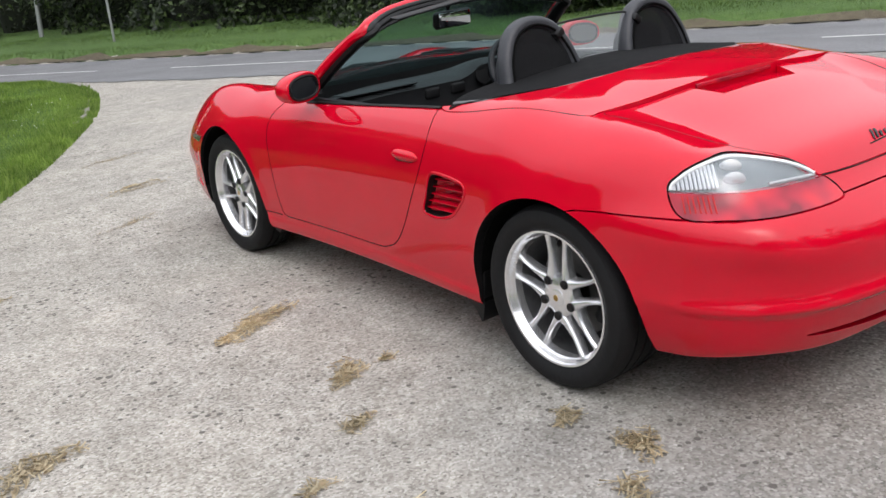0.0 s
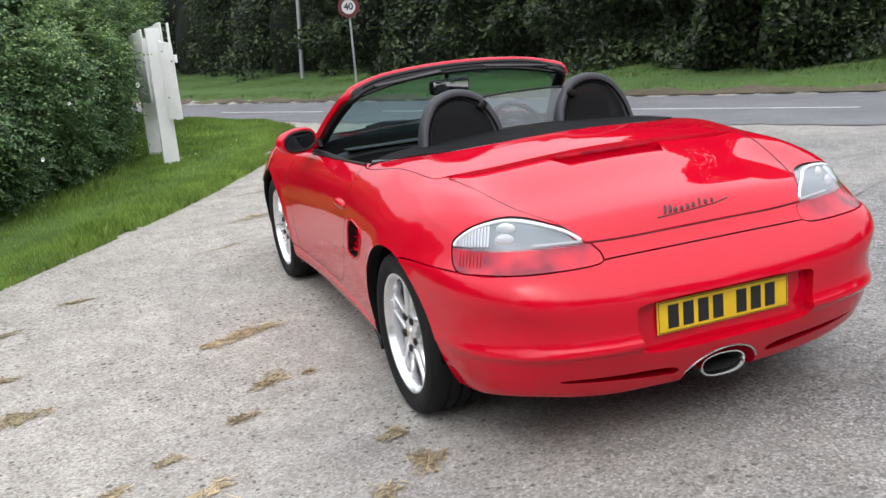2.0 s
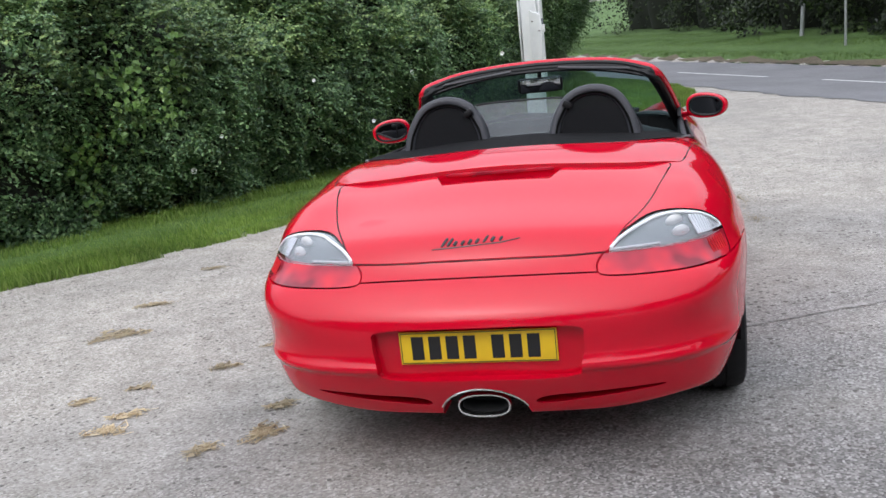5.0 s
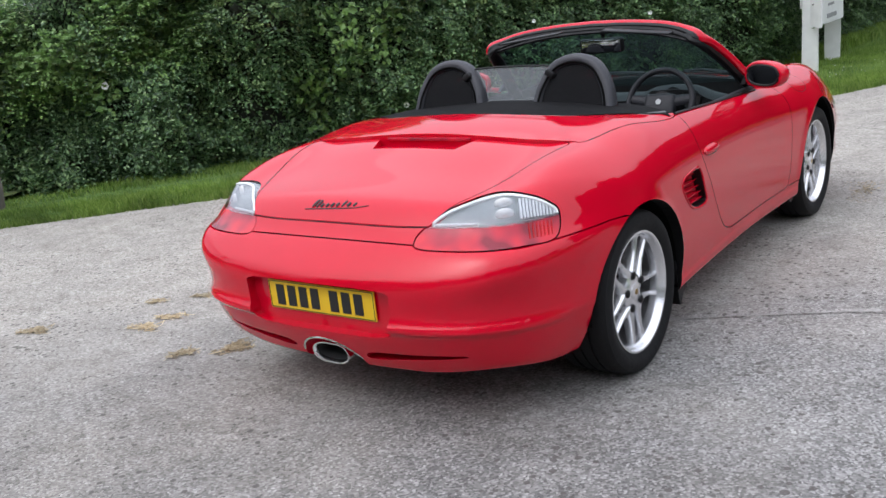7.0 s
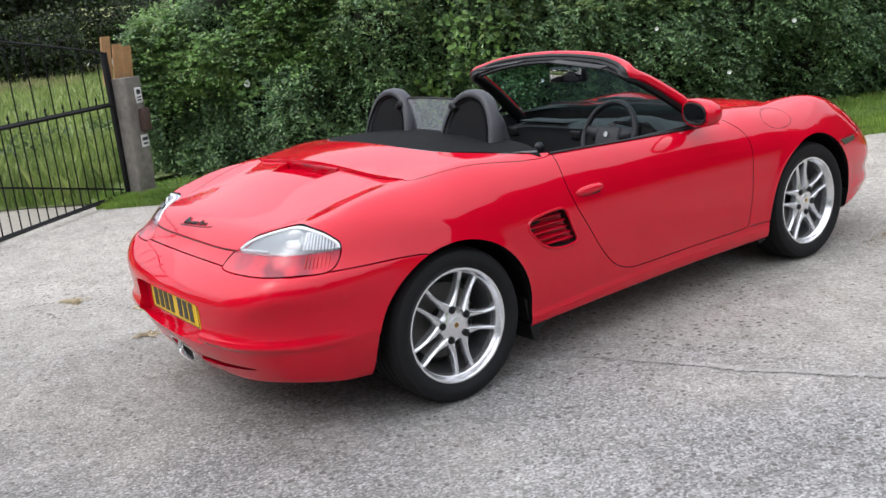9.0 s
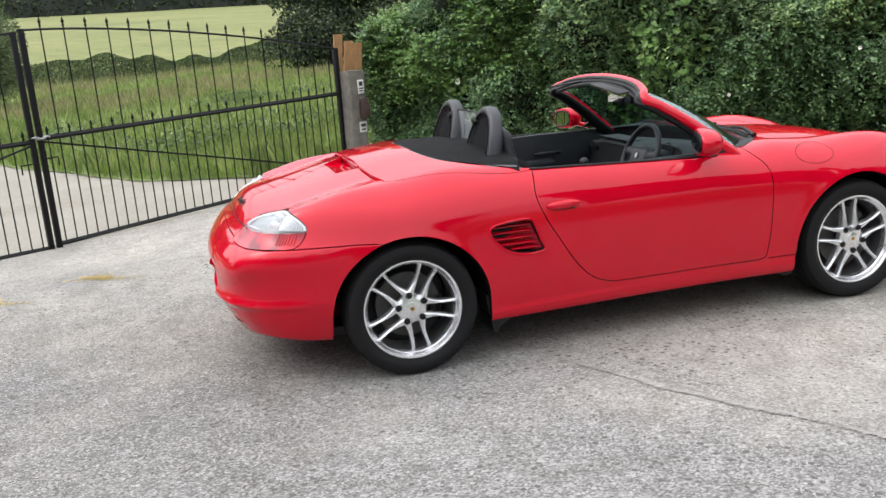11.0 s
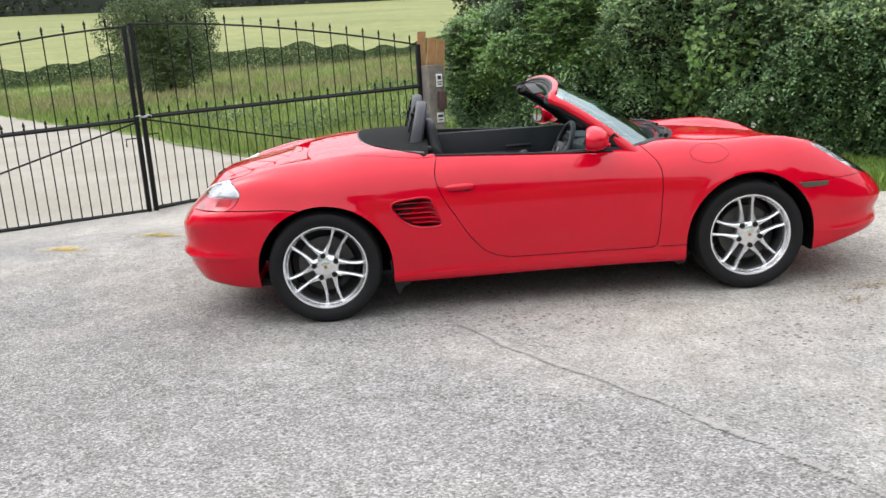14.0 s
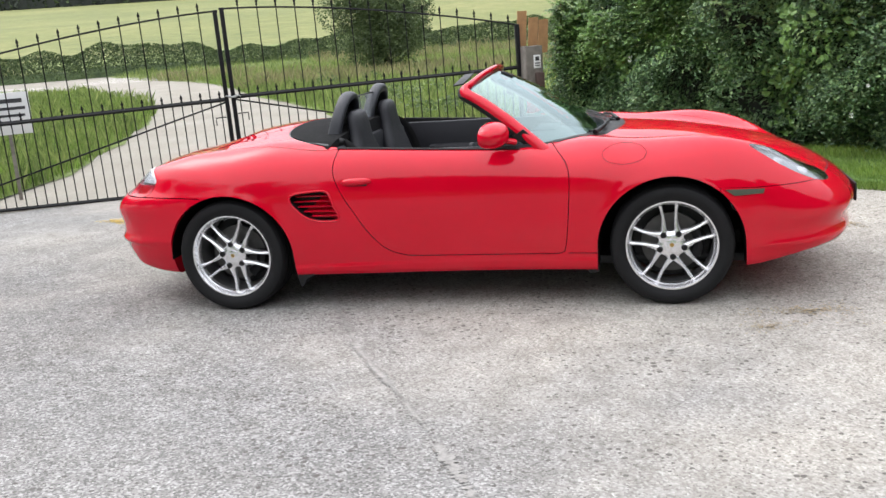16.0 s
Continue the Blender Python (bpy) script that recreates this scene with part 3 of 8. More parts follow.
grass("edge_tufts", [tuple(lerp(np.array(a), np.array(b), -0.030)) for a, b in zip(NEAR_EDGE, NEAR_BACK)], [tuple(lerp(np.array(a), np.array(b), 0.05)) for a, b in zip(NEAR_EDGE, NEAR_BACK)], 52000, 0.065, 0.007, -0.004, M_BLADE, "low tufts creeping over the edge of the drive", 13, 1.0, lambda x, y: lump(x, y, 5.0, 14) + 0.5 * lump(x, y, 21.0, 15) > -0.75)

grass("edge_weeds", [tuple(lerp(np.array(a), np.array(b), -0.015)) for a, b in zip(NEAR_EDGE, NEAR_BACK)], [tuple(lerp(np.array(a), np.array(b), 0.06)) for a, b in zip(NEAR_EDGE, NEAR_BACK)], 26000, 0.12, 0.010, -0.002, M_BLADE, "ragged taller weeds along the edge of the verge", 16, 1.0, lambda x, y: lump(x, y, 3.2, 17) + 0.4 * lump(x, y, 9.0, 18) > 0.55)

# ---- hedge, trees and bushes ----
HEDGE = [(-5.95, -0.15), (-5.3, 0.75), (-4.55, 1.65), (-3.80, 2.75), (-2.80, 4.2), (-2.15, 5.6), (-1.75, 7.0), (-1.58, 8.3), (-1.25, 9.9), (-0.85, 11.6), (-0.80, 13.5), (-1.2, 15.2)]


def hull(u, v, line, rise):
    """A point and the outward way on the hedge's face: u along it, v from the front foot over its top to the back."""
    i = np.clip(u, 0, 1) * (len(line) - 1.001)
    j, f = i.astype(int), (i % 1)[:, None]
    p = line[j] * (1 - f) + line[j + 1] * f
    t = line[np.minimum(j + 1, len(line) - 1)] - line[j]
    t = t / np.linalg.norm(t, axis=1)[:, None]
    back = np.stack([-t[:, 1], t[:, 0]], -1)
    d = np.interp(v, [0, 0.16, 0.42, 0.55, 0.68, 0.80, 0.90, 1.0], [0.30, 0.12, -0.12, 0.02, 0.48, 1.15, 1.65, 1.8])
    z = np.interp(v, [0, 0.16, 0.42, 0.55, 0.68, 0.80, 0.90, 1.0], [0.0, 0.55, 1.55, 2.10, 2.42, 2.45, 2.1, 0.0])
    a = np.interp(v, [0, 0.3, 0.5, 0.7, 0.9, 1.0], [-12, 6, 32, 75, 130, 175]) * np.pi / 180
    z = z * rise(u)
    ends = 0.45 * (1 - np.sqrt(np.clip(1 - ((np.abs(u - 0.5) - 0.45) / 0.05).clip(0, 1) ** 2, 0, 1)))
    bump = 0.32 * lump(u * 18, z, 1.5, 5) + 0.26 * lump(u * 18, z * 1.7, 3.4, 6) + 0.09 * lump(u * 18, z, 11.0, 7) - ends * (0.7 + 0.25 * z)
    out = np.concatenate([-back * np.cos(a)[:, None], np.sin(a)[:, None]], 1)
    pos = np.concatenate([p + back * d[:, None], (land(p[:, 0], p[:, 1]) + z)[:, None]], 1)
    return pos + out * bump[:, None], out


hedge_line = resample([tuple(p)[:2] for p in curve_points([(*p, 0) for p in HEDGE], 8)], 150)
hedge_rise = lambda u: 0.76 + 0.24 * smooth(0.0, 0.09, u) + 0.14 * smooth(0.55, 0.70, u)
hr = np.random.RandomState(21)
hedge = tagged(empty("hedge", Matrix.Translation((-3.6, 3.4, 0))), "tall dense green hawthorn hedge beside the drive", "hedge")


def under(name, me, thing, label=""):
    """Links a mesh given in the world's metres under a thing that stands away from the origin."""
    ob = new(name, me)
    ob.parent = thing
    ob.matrix_parent_inverse = thing.matrix_basis.inverted()
    if label:
        ob["label"] = label
    return ob


# dark sheet behind the leaves, as the hedge's inner shade
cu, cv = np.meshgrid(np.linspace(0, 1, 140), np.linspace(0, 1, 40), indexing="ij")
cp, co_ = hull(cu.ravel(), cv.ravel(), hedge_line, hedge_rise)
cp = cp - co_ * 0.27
under("shade_core", sheet_from_uv("shade_core", cp[:, 0].reshape(cu.shape), cp[:, 1].reshape(cu.shape), cp[:, 2].reshape(cu.shape), M_CORE), hedge)
k = 230000
hv = np.where(hr.uniform(0, 1, k) < 0.86, hr.uniform(0.0, 0.72, k), hr.uniform(0.72, 1.0, k))
hp, ho = hull(np.where(hr.uniform(0, 1, k) < 0.72, hr.uniform(-0.003, 0.60, k), hr.uniform(0.58, 1.002, k)), hv, hedge_line, hedge_rise)
clump = lump(hp[:, 0] * 1.3 + hp[:, 1], hp[:, 2], 8.0, 9)
hollow = 0.7 * lump(hp[:, 0] + 0.7 * hp[:, 1], hp[:, 2] * 1.2, 3.2, 10) + 0.5 * lump(hp[:, 0] + 0.7 * hp[:, 1], hp[:, 2] * 1.2, 8.0, 12)
keep = (hollow > -0.30) | (hr.uniform(0, 1, k) < 0.16)
hp, ho, clump = hp[keep], ho[keep], clump[keep]
k = len(hp)
hp = hp + ho * (hr.uniform(-0.26, 0.02, k) + 0.07 * clump)[:, None] + hr.normal(0, 0.02, (k, 3))
slant = np.stack([lump(hp[:, 0] + 0.6 * hp[:, 1], hp[:, 2] + 0.5 * hp[:, 1], 6.5, q) for q in (24, 25, 26)], -1)
lv, lf = leaf_soup(hp, ho * 0.7 + np.array([0, 0, 0.6]) + 1.1 * slant, 0.036 + 0.022 * hr.uniform(0, 1, k) ** 2, 22, tilt=0.6)
tagged(under("foliage", mesh_np("hedge_leaves", lv, lf, M_HEDGE), hedge), kind="stuff")


def sprays(k, v0, v1, lo, hi, leaf, droop, seed, end=1.0):
    """Leafy shoots that arch out of the hedge's face and hang over, thick in some places and thin in others."""
    r = np.random.RandomState(seed)
    p, o = hull(r.uniform(0, end, k), r.uniform(v0, v1, k), hedge_line, hedge_rise)
    e = p[:, 0] + 0.7 * p[:, 1]
    thick = 0.8 * lump(e, p[:, 2] * 1.1, 2.6, 27) + 0.6 * lump(e, p[:, 2] * 1.3, 6.0, 28)
    keep = thick > r.uniform(-0.9, 0.5, k)
    p, o = p[keep], o[keep]
    k = len(p)
    way = o * 0.9 + r.normal(0, 0.45, (k, 3)) + np.array([0, 0, 0.35])
    way /= np.linalg.norm(way, axis=1)[:, None]
    n = 13
    step = np.tile(np.linspace(0.05, 1, n), k)
    long = np.repeat(r.uniform(lo, hi, k), n)
    away = np.repeat(way, n, 0)
    q = np.repeat(p - o * 0.08, n, 0) + away * (step * long)[:, None] - np.array([0, 0, 1.0]) * (droop * long * step**2)[:, None]
    side = np.cross(away, np.array([0, 0, 1.0])) * np.where(np.tile(np.arange(n), k) % 2, 0.5, -0.5)[:, None]
    face = np.repeat(o * 0.5 + np.array([0, 0, 0.9]) + r.normal(0, 0.35, (k, 3)), n, 0)
    return leaf_soup(q + side * leaf + r.normal(0, 0.006, q.shape), face, leaf, seed + 1, 0.25, 0.6, 0.3)


lv, lf = sprays(17000, 0.01, 0.62, 0.12, 0.34, 0.042, 0.55, 95)
tagged(under("spray_foliage", mesh_np("hedge_sprays", lv, lf, M_HEDGE), hedge), kind="stuff")
lv, lf = sprays(14000, 0.34, 0.78, 0.10, 0.32, 0.040, 0.15, 97)
tagged(under("shoot_foliage", mesh_np("hedge_shoots", lv, lf, M_SHOOT), hedge), kind="stuff")
lv, lf = sprays(2600, 0.30, 0.75, 0.10, 0.38, 0.046, 0.3, 99, 0.13)
tagged(under("end_foliage", mesh_np("hedge_end_sprays", lv, lf, M_VINE), hedge), kind="stuff")


def vine(name, middle, spread, count, seed, drop):
    """A trail of bright broad leaves hanging on the hedge."""
    r = np.random.RandomState(seed)
    u = r.uniform(0, 1, count)
    c = np.array(middle) + np.stack([r.normal(0, spread, count), r.normal(0, spread, count) * 1.2, -drop * u + r.normal(0, 0.10, count)], -1)
    near = np.argmin(np.linalg.norm(c[:, None, :2] - hedge_line[None], axis=2), axis=1)
    un = near / (len(hedge_line) - 1)
    vs = np.interp(c[:, 2] / hedge_rise(un), [0, 0.55, 1.55, 2.10, 2.42], [0, 0.16, 0.42, 0.55, 0.68])
    p, o = hull(un + r.uniform(-0.006, 0.006, count), vs, hedge_line, hedge_rise)
    p = p + o * r.uniform(0.03, 0.13, count)[:, None]
    lv, lf = leaf_soup(p, o + np.array([0, 0, 0.4]), 0.072, seed + 1, 0.3, 0.8, 0.45)
    return tagged(new(name, mesh_np(name, lv, lf, M_VINE)), "bright green bindweed trailing over the hedge", "climbing plant", "bindweed trails", "stuff")


vine("bindweed", (-5.47, 0.50, 1.40), 0.11, 150, 31, 0.30)
vine("bindweed", (-5.30, 0.74, 1.20), 0.08, 130, 39, 0.36)
vine("bindweed", (-3.95, 2.52, 1.55), 0.045, 110, 33, 0.75)
vine("bindweed", (-4.07, 2.33, 0.85), 0.05, 75, 35, 0.55)
vine("bindweed", (-3.72, 2.88, 1.45), 0.09, 70, 37, 0.5)


def bloom(x, y, z, size):
    """A white trumpet flower: a flared ring of five joined petals."""
    bm = bmesh.new()
    rings = []
    for r, h in ((0.12, 0.0), (0.35, 0.45), (0.7, 0.72), (1.0, 0.78)):
        rings.append([bm.verts.new((size * r * (1 + 0.08 * math.cos(5 * a)) * math.cos(a), -size * h, size * r * (1 + 0.08 * math.cos(5 * a)) * math.sin(a))) for a in (2 * math.pi * i / 20 for i in range(20))])
    for a, b in zip(rings, rings[1:]):
        for i in range(20):
            bm.faces.new((a[i], a[(i + 1) % 20], b[(i + 1) % 20], b[i]))
    bm.faces.new(rings[0])
    ob = new("bindweed_flower", finish(bm, "bindweed_flower", M_PETAL))
    ob.matrix_world = Matrix.Translation((x, y, z)) @ Matrix.Rotation(radians(40), 4, "Z")
    return tagged(ob, "white trumpet flower of bindweed on the hedge", "flower", "bindweed flowers")


def hedge_face(x, y, z, out=0.10):
    i = int(np.argmin(np.hypot(hedge_line[:, 0] - x, hedge_line[:, 1] - y)))
    u = np.array([i / (len(hedge_line) - 1)])
    v = np.interp(z / hedge_rise(u), [0, 0.55, 1.55, 2.10, 2.42], [0, 0.16, 0.42, 0.55, 0.68])
    p, o = hull(u, v, hedge_line, hedge_rise)
    return p[0] + o[0] * out


for x, y, z, sz in ((-5.05, 0.72, 0.97, 0.034), (-5.1, 0.68, 1.0, 0.014), (-3.68, 3.1, 0.47, 0.028), (-2.9, 4.1, 1.05, 0.018), (-3.5, 3.2, 0.72, 0.018), (-2.3, 5.3, 0.98, 0.022), (-2.6, 4.7, 0.60, 0.020), (-1.8, 6.9, 1.0, 0.028)):
    p = hedge_face(x, y, z)
    bloom(*p, sz)


def crown_tree(name, at, height, width, count, leaf, material, label, category, seed, low=0.12, trunk=0.10):
    """A tree or bush: a tapered trunk with limbs, and a crown of leaf clumps with an uneven outline and gaps."""
    r = np.random.RandomState(seed)
    z0 = float(land(*at))
    thing = tagged(empty(name, Matrix.Translation((*at, z0))), label, category)
    bm = bmesh.new()
    top = height * 0.72
    stem = [(0.12 * width * 0.3 * math.sin(i * 1.3 + seed), 0.1 * width * 0.3 * math.cos(i * 1.7), top * i / 6 - 0.1) for i in range(7)]
    sweep_bm(stem, [trunk * (1.25 - i * 0.17) for i in range(7)], 8, bm=bm)
    tips = []
    for i in range(9):
        a, h = r.uniform(0, 6.28), r.uniform(0.25, 0.9) * top
        b = Vector((0, 0, h))
        e = Vector((math.cos(a) * width * 0.38, math.sin(a) * width * 0.38, h + r.uniform(0.1, 0.3) * height))
        sweep_bm([b, b.lerp(e, 0.5) + Vector((0, 0, 0.06 * height)), e], [trunk * 0.42, trunk * 0.25, trunk * 0.08], 6, bm=bm)
        tips.append(e)
    part("trunk", bm, M_BARK, thing)
    nc = 46
    cd = r.normal(0, 1, (nc, 3))
    cd /= np.linalg.norm(cd, axis=1)[:, None]
    rad = r.uniform(0.35, 1.0, nc)[:, None]
    cc = cd * rad * np.array([width * 0.40, width * 0.40, height * (1 - low) * 0.42]) + np.array([0, 0, height * (low + (1 - low) * 0.5)])
    cs = r.uniform(0.13, 0.22, nc) * width
    which = r.randint(0, nc, count)
    d = r.normal(0, 1, (count, 3))
    d /= np.linalg.norm(d, axis=1)[:, None]
    p = cc[which] + d * (cs[which] * r.uniform(0.55, 1.0, count) ** 0.5)[:, None]
    p[:, 2] = np.maximum(p[:, 2], r.uniform(0.02, 0.25, count))
    lv, lf = leaf_soup(p, d * 0.8 + np.array([0, 0, 0.4]), leaf, seed + 1)
    part("crown", mesh_np("crown", lv, lf, material), None, thing)
    return thing


crown_tree("bush", (-28.6, -8.2), 4.1, 4.4, 42000, 0.085, M_BUSH, "round green willow bush beyond the gate", "bush", 41, 0.0)
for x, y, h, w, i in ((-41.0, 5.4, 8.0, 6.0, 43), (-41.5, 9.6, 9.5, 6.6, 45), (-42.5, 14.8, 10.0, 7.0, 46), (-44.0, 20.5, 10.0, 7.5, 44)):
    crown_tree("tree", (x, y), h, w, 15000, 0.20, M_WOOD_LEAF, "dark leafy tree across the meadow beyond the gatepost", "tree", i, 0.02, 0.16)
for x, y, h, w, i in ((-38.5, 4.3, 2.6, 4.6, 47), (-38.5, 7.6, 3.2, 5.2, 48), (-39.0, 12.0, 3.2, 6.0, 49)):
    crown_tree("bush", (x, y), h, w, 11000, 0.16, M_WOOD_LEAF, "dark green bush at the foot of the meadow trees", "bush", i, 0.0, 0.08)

# the wood across the road: trees, and the undergrowth in front of them
WOOD_FRONT = [(-40, 17.5), (-28, 17.2), (-20, 16.0), (-14, 15.2), (-9, 14.6), (-6, 14.1), (-4.2, 13.6), (-2.6, 13.9), (-1.2, 14.4), (0.2, 15.2)]
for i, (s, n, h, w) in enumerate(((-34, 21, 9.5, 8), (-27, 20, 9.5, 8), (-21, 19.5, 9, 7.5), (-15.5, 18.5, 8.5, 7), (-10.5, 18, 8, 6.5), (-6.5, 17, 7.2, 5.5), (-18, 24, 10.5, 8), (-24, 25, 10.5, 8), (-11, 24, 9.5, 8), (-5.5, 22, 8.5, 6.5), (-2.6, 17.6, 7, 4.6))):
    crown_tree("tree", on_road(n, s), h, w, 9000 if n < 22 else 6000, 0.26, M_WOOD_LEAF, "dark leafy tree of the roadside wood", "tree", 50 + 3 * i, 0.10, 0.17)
r = np.random.RandomState(61)
wl = np.array(WOOD_FRONT)
k = 150000
i = np.sort(r.uniform(0, 1, k)) ** 0.75 * (len(wl) - 1.001)
j, f = i.astype(int), i % 1
ws = wl[j, 0] * (1 - f) + wl[j + 1, 0] * f
wn = wl[j, 1] * (1 - f) + wl[j + 1, 1] * f
low = 1.9 * smooth(-3.3, -0.4, ws)
zz = low + r.uniform(0, 1, k) ** 0.85 * (7.2 - low) * (1 + 0.25 * lump(ws, ws * 0, 1.8, 65))
dn = 1.3 * lump(ws, zz, 1.1, 62) + 0.8 * lump(ws, zz, 2.9, 63) + 0.10 * np.clip(zz - 1.2, -2, 2.6) ** 2 * 0.6 + r.uniform(-0.1, 0.35, k)
x, y = RN[0] * (wn + dn) + RS[0] * ws, RN[1] * (wn + dn) + RS[1] * ws
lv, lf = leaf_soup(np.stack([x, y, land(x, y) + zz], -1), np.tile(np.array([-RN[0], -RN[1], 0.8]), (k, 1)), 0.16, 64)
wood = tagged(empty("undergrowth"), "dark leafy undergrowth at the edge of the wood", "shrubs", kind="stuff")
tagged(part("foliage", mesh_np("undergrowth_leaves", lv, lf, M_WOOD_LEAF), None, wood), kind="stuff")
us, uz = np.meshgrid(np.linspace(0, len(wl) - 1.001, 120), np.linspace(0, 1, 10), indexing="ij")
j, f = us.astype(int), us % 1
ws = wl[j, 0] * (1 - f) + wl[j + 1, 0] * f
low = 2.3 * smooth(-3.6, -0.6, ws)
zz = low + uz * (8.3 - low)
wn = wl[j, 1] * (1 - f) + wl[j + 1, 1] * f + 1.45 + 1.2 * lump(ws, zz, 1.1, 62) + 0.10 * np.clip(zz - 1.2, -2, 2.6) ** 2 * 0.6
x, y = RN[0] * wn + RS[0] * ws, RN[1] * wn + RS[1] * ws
part("shade_core", sheet_from_uv("undergrowth_core", x, y, land(x, y) + zz, M_CORE), None, wood)


M_HEDGEROW = leaf_material("far_hedgerow_leaves", (0.045, 0.075, 0.028), (0.075, 0.118, 0.042), (0.13, 0.175, 0.07), 0.8)
M_SEEDHEAD = leaf_material("dry_seed_heads", (0.18, 0.18, 0.085), (0.27, 0.255, 0.13), (0.36, 0.335, 0.19), 0.8)
M_NETTLE = leaf_material("nettle_leaves", (0.06, 0.10, 0.035), (0.10, 0.155, 0.055), (0.15, 0.205, 0.085), 0.6)


def leafy_row(name, a, b, height, deep, count, leaf, material, label, seed, patchy=0.45, core=0.8):
    """A far hedgerow as one row of leaves."""
    r = np.random.RandomState(seed)
    u = r.uniform(0, 1, count)
    p = np.array(a)[None] * (1 - u)[:, None] + np.array(b)[None] * u[:, None]
    crest = lambda w: (height * (0.8 + patchy * lump(w * 40, w * 0, 1.4, seed) + 0.3 * patchy * lump(w * 40, w * 0, 6.0, seed + 1))).clip(0.08 * height)
    top = crest(u)
    z = r.uniform(0, 1, count) ** 0.8 * top
    t = np.array(b) - np.array(a)
    t = t / np.linalg.norm(t)
    w = deep * (1 - (z / top.clip(0.1)) ** 2) * r.uniform(-1, 1, count)
    x, y = p[:, 0] - t[1] * w, p[:, 1] + t[0] * w
    v, f = leaf_soup(np.stack([x, y, land(x, y) + z], -1), r.normal(0, 0.6, (count, 3)) + np.array([0.5, 0, 0.5]), leaf, seed)
    # the close-grown heart of the row, a rounded ridge inside the leaves
    w, c = np.meshgrid(np.linspace(0, 1, 400), np.linspace(-1, 1, 9), indexing="ij")
    hx = a[0] * (1 - w) + b[0] * w - t[1] * c * deep * 0.8
    hy = a[1] * (1 - w) + b[1] * w + t[0] * c * deep * 0.8
    hz = land(hx, hy) + crest(w) * core * (1 - np.abs(c) ** 3) - 0.02
    i = np.arange(w.size).reshape(w.shape) + len(v)
    v = np.concatenate([v, np.stack([hx, hy, hz], -1).reshape(-1, 3)])
    f = np.concatenate([f, np.stack([i[:-1, :-1], i[1:, :-1], i[1:, 1:], i[:-1, 1:]], -1).reshape(-1, 4)])
    return tagged(new(name, mesh_np(name, v, f, material)), label, "hedgerow", kind="stuff")


leafy_row("far_hedgerow", gate_xy(47, -60), gate_xy(47, 60), 1.35, 1.6, 150000, 0.12, M_HEDGEROW, "low ragged green hedgerow along the pasture", 71, 0.60, 0.28)
leafy_row("far_trees", gate_xy(250, -260), gate_xy(250, 260), 19.0, 8.0, 90000, 1.3, M_WOOD_LEAF, "distant dark trees at the top of the pasture", 72)
leafy_row("far_trees_north", (-8, 60), (-70, 45), 9.0, 4.0, 22000, 0.6, M_WOOD_LEAF, "distant dark trees", 73)

# long grass beyond the gate, on the bank and at the hedge's foot
grass("meadow_grass", TR_RIGHT[:7], RIGHT_BACK[:7], 95000, 0.29, 0.011, 0.02, M_TALL, "tall seeding meadow grass beyond the gate", 81, 1.0, lambda x, y: GQ[0] * x + GQ[1] * y > 5.5)
grass("meadow_edge_grass", TR_RIGHT[:6], [tuple(lerp(np.array(a), np.array(b), 0.2)) for a, b in zip(TR_RIGHT, RIGHT_BACK)][:6], 22000, 0.15, 0.014, 0.02, M_BLADE, "short green grass beside the track", 82, 1.0, lambda x, y: GQ[0] * x + GQ[1] * y > 5.4)
grass("meadow_grass_south", TR_LEFT[:6], LEFT_BACK[:6], 40000, 0.30, 0.013, 0.02, M_TALL, "tall meadow grass beside the track", 83, 1.0, lambda x, y: GQ[0] * x + GQ[1] * y > 5.6)
grass("meadow_edge_grass_south", TR_LEFT[:6], [tuple(lerp(np.array(a), np.array(b), 0.25)) for a, b in zip(TR_LEFT, LEFT_BACK)][:6], 14000, 0.18, 0.014, 0.02, M_BLADE, "green grass beside the track", 84, 1.0, lambda x, y: GQ[0] * x + GQ[1] * y > 5.5)
HF = [(p[0], p[1]) for p in HEDGE]
grass("seeding_grass", TR_RIGHT[:7], RIGHT_BACK[:7], 70000, 0.38, 0.012, 0.02, M_SEEDHEAD, "dry brown seeding grass in drifts among the meadow", 88, 1.0, lambda x, y: (GQ[0] * x + GQ[1] * y > 22) & (lump(x, y, 0.28, 89) > 0.10))
nr = np.random.RandomState(90)
npos = np.stack([nr.uniform(-22, -9, 26000), nr.uniform(-9, 3, 26000)], -1)
nq, nl = GQ[0] * npos[:, 0] + GQ[1] * npos[:, 1], lump(npos[:, 0], npos[:, 1], 0.9, 91)
npos = npos[(nl > 0.45) & (nq > 9) & (GP[0] * npos[:, 0] + GP[1] * npos[:, 1] > 2.2)]
nz = nr.uniform(0.05, 1, len(npos)) ** 0.8 * 0.55 * (0.6 + 0.5 * lump(npos[:, 0], npos[:, 1], 3.0, 92))
lv, lf = leaf_soup(np.stack([npos[:, 0], npos[:, 1], land(npos[:, 0], npos[:, 1]) + nz], -1), np.tile(np.array([0.3, 0, 0.8]), (len(npos), 1)), 0.085, 93)
tagged(new("nettles", mesh_np("nettles", lv, lf, M_NETTLE)), "clumps of green nettles in the meadow", "nettles", kind="stuff")
grass("hedge_foot_grass", [(x + 0.28, y - 0.2) for x, y in HF], [(x - 0.05, y + 0.05) for x, y in HF], 9000, 0.13, 0.009, 0.05, M_BLADE, "longer grass at the foot of the hedge", 85)
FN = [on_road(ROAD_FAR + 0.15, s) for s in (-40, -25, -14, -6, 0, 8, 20)]
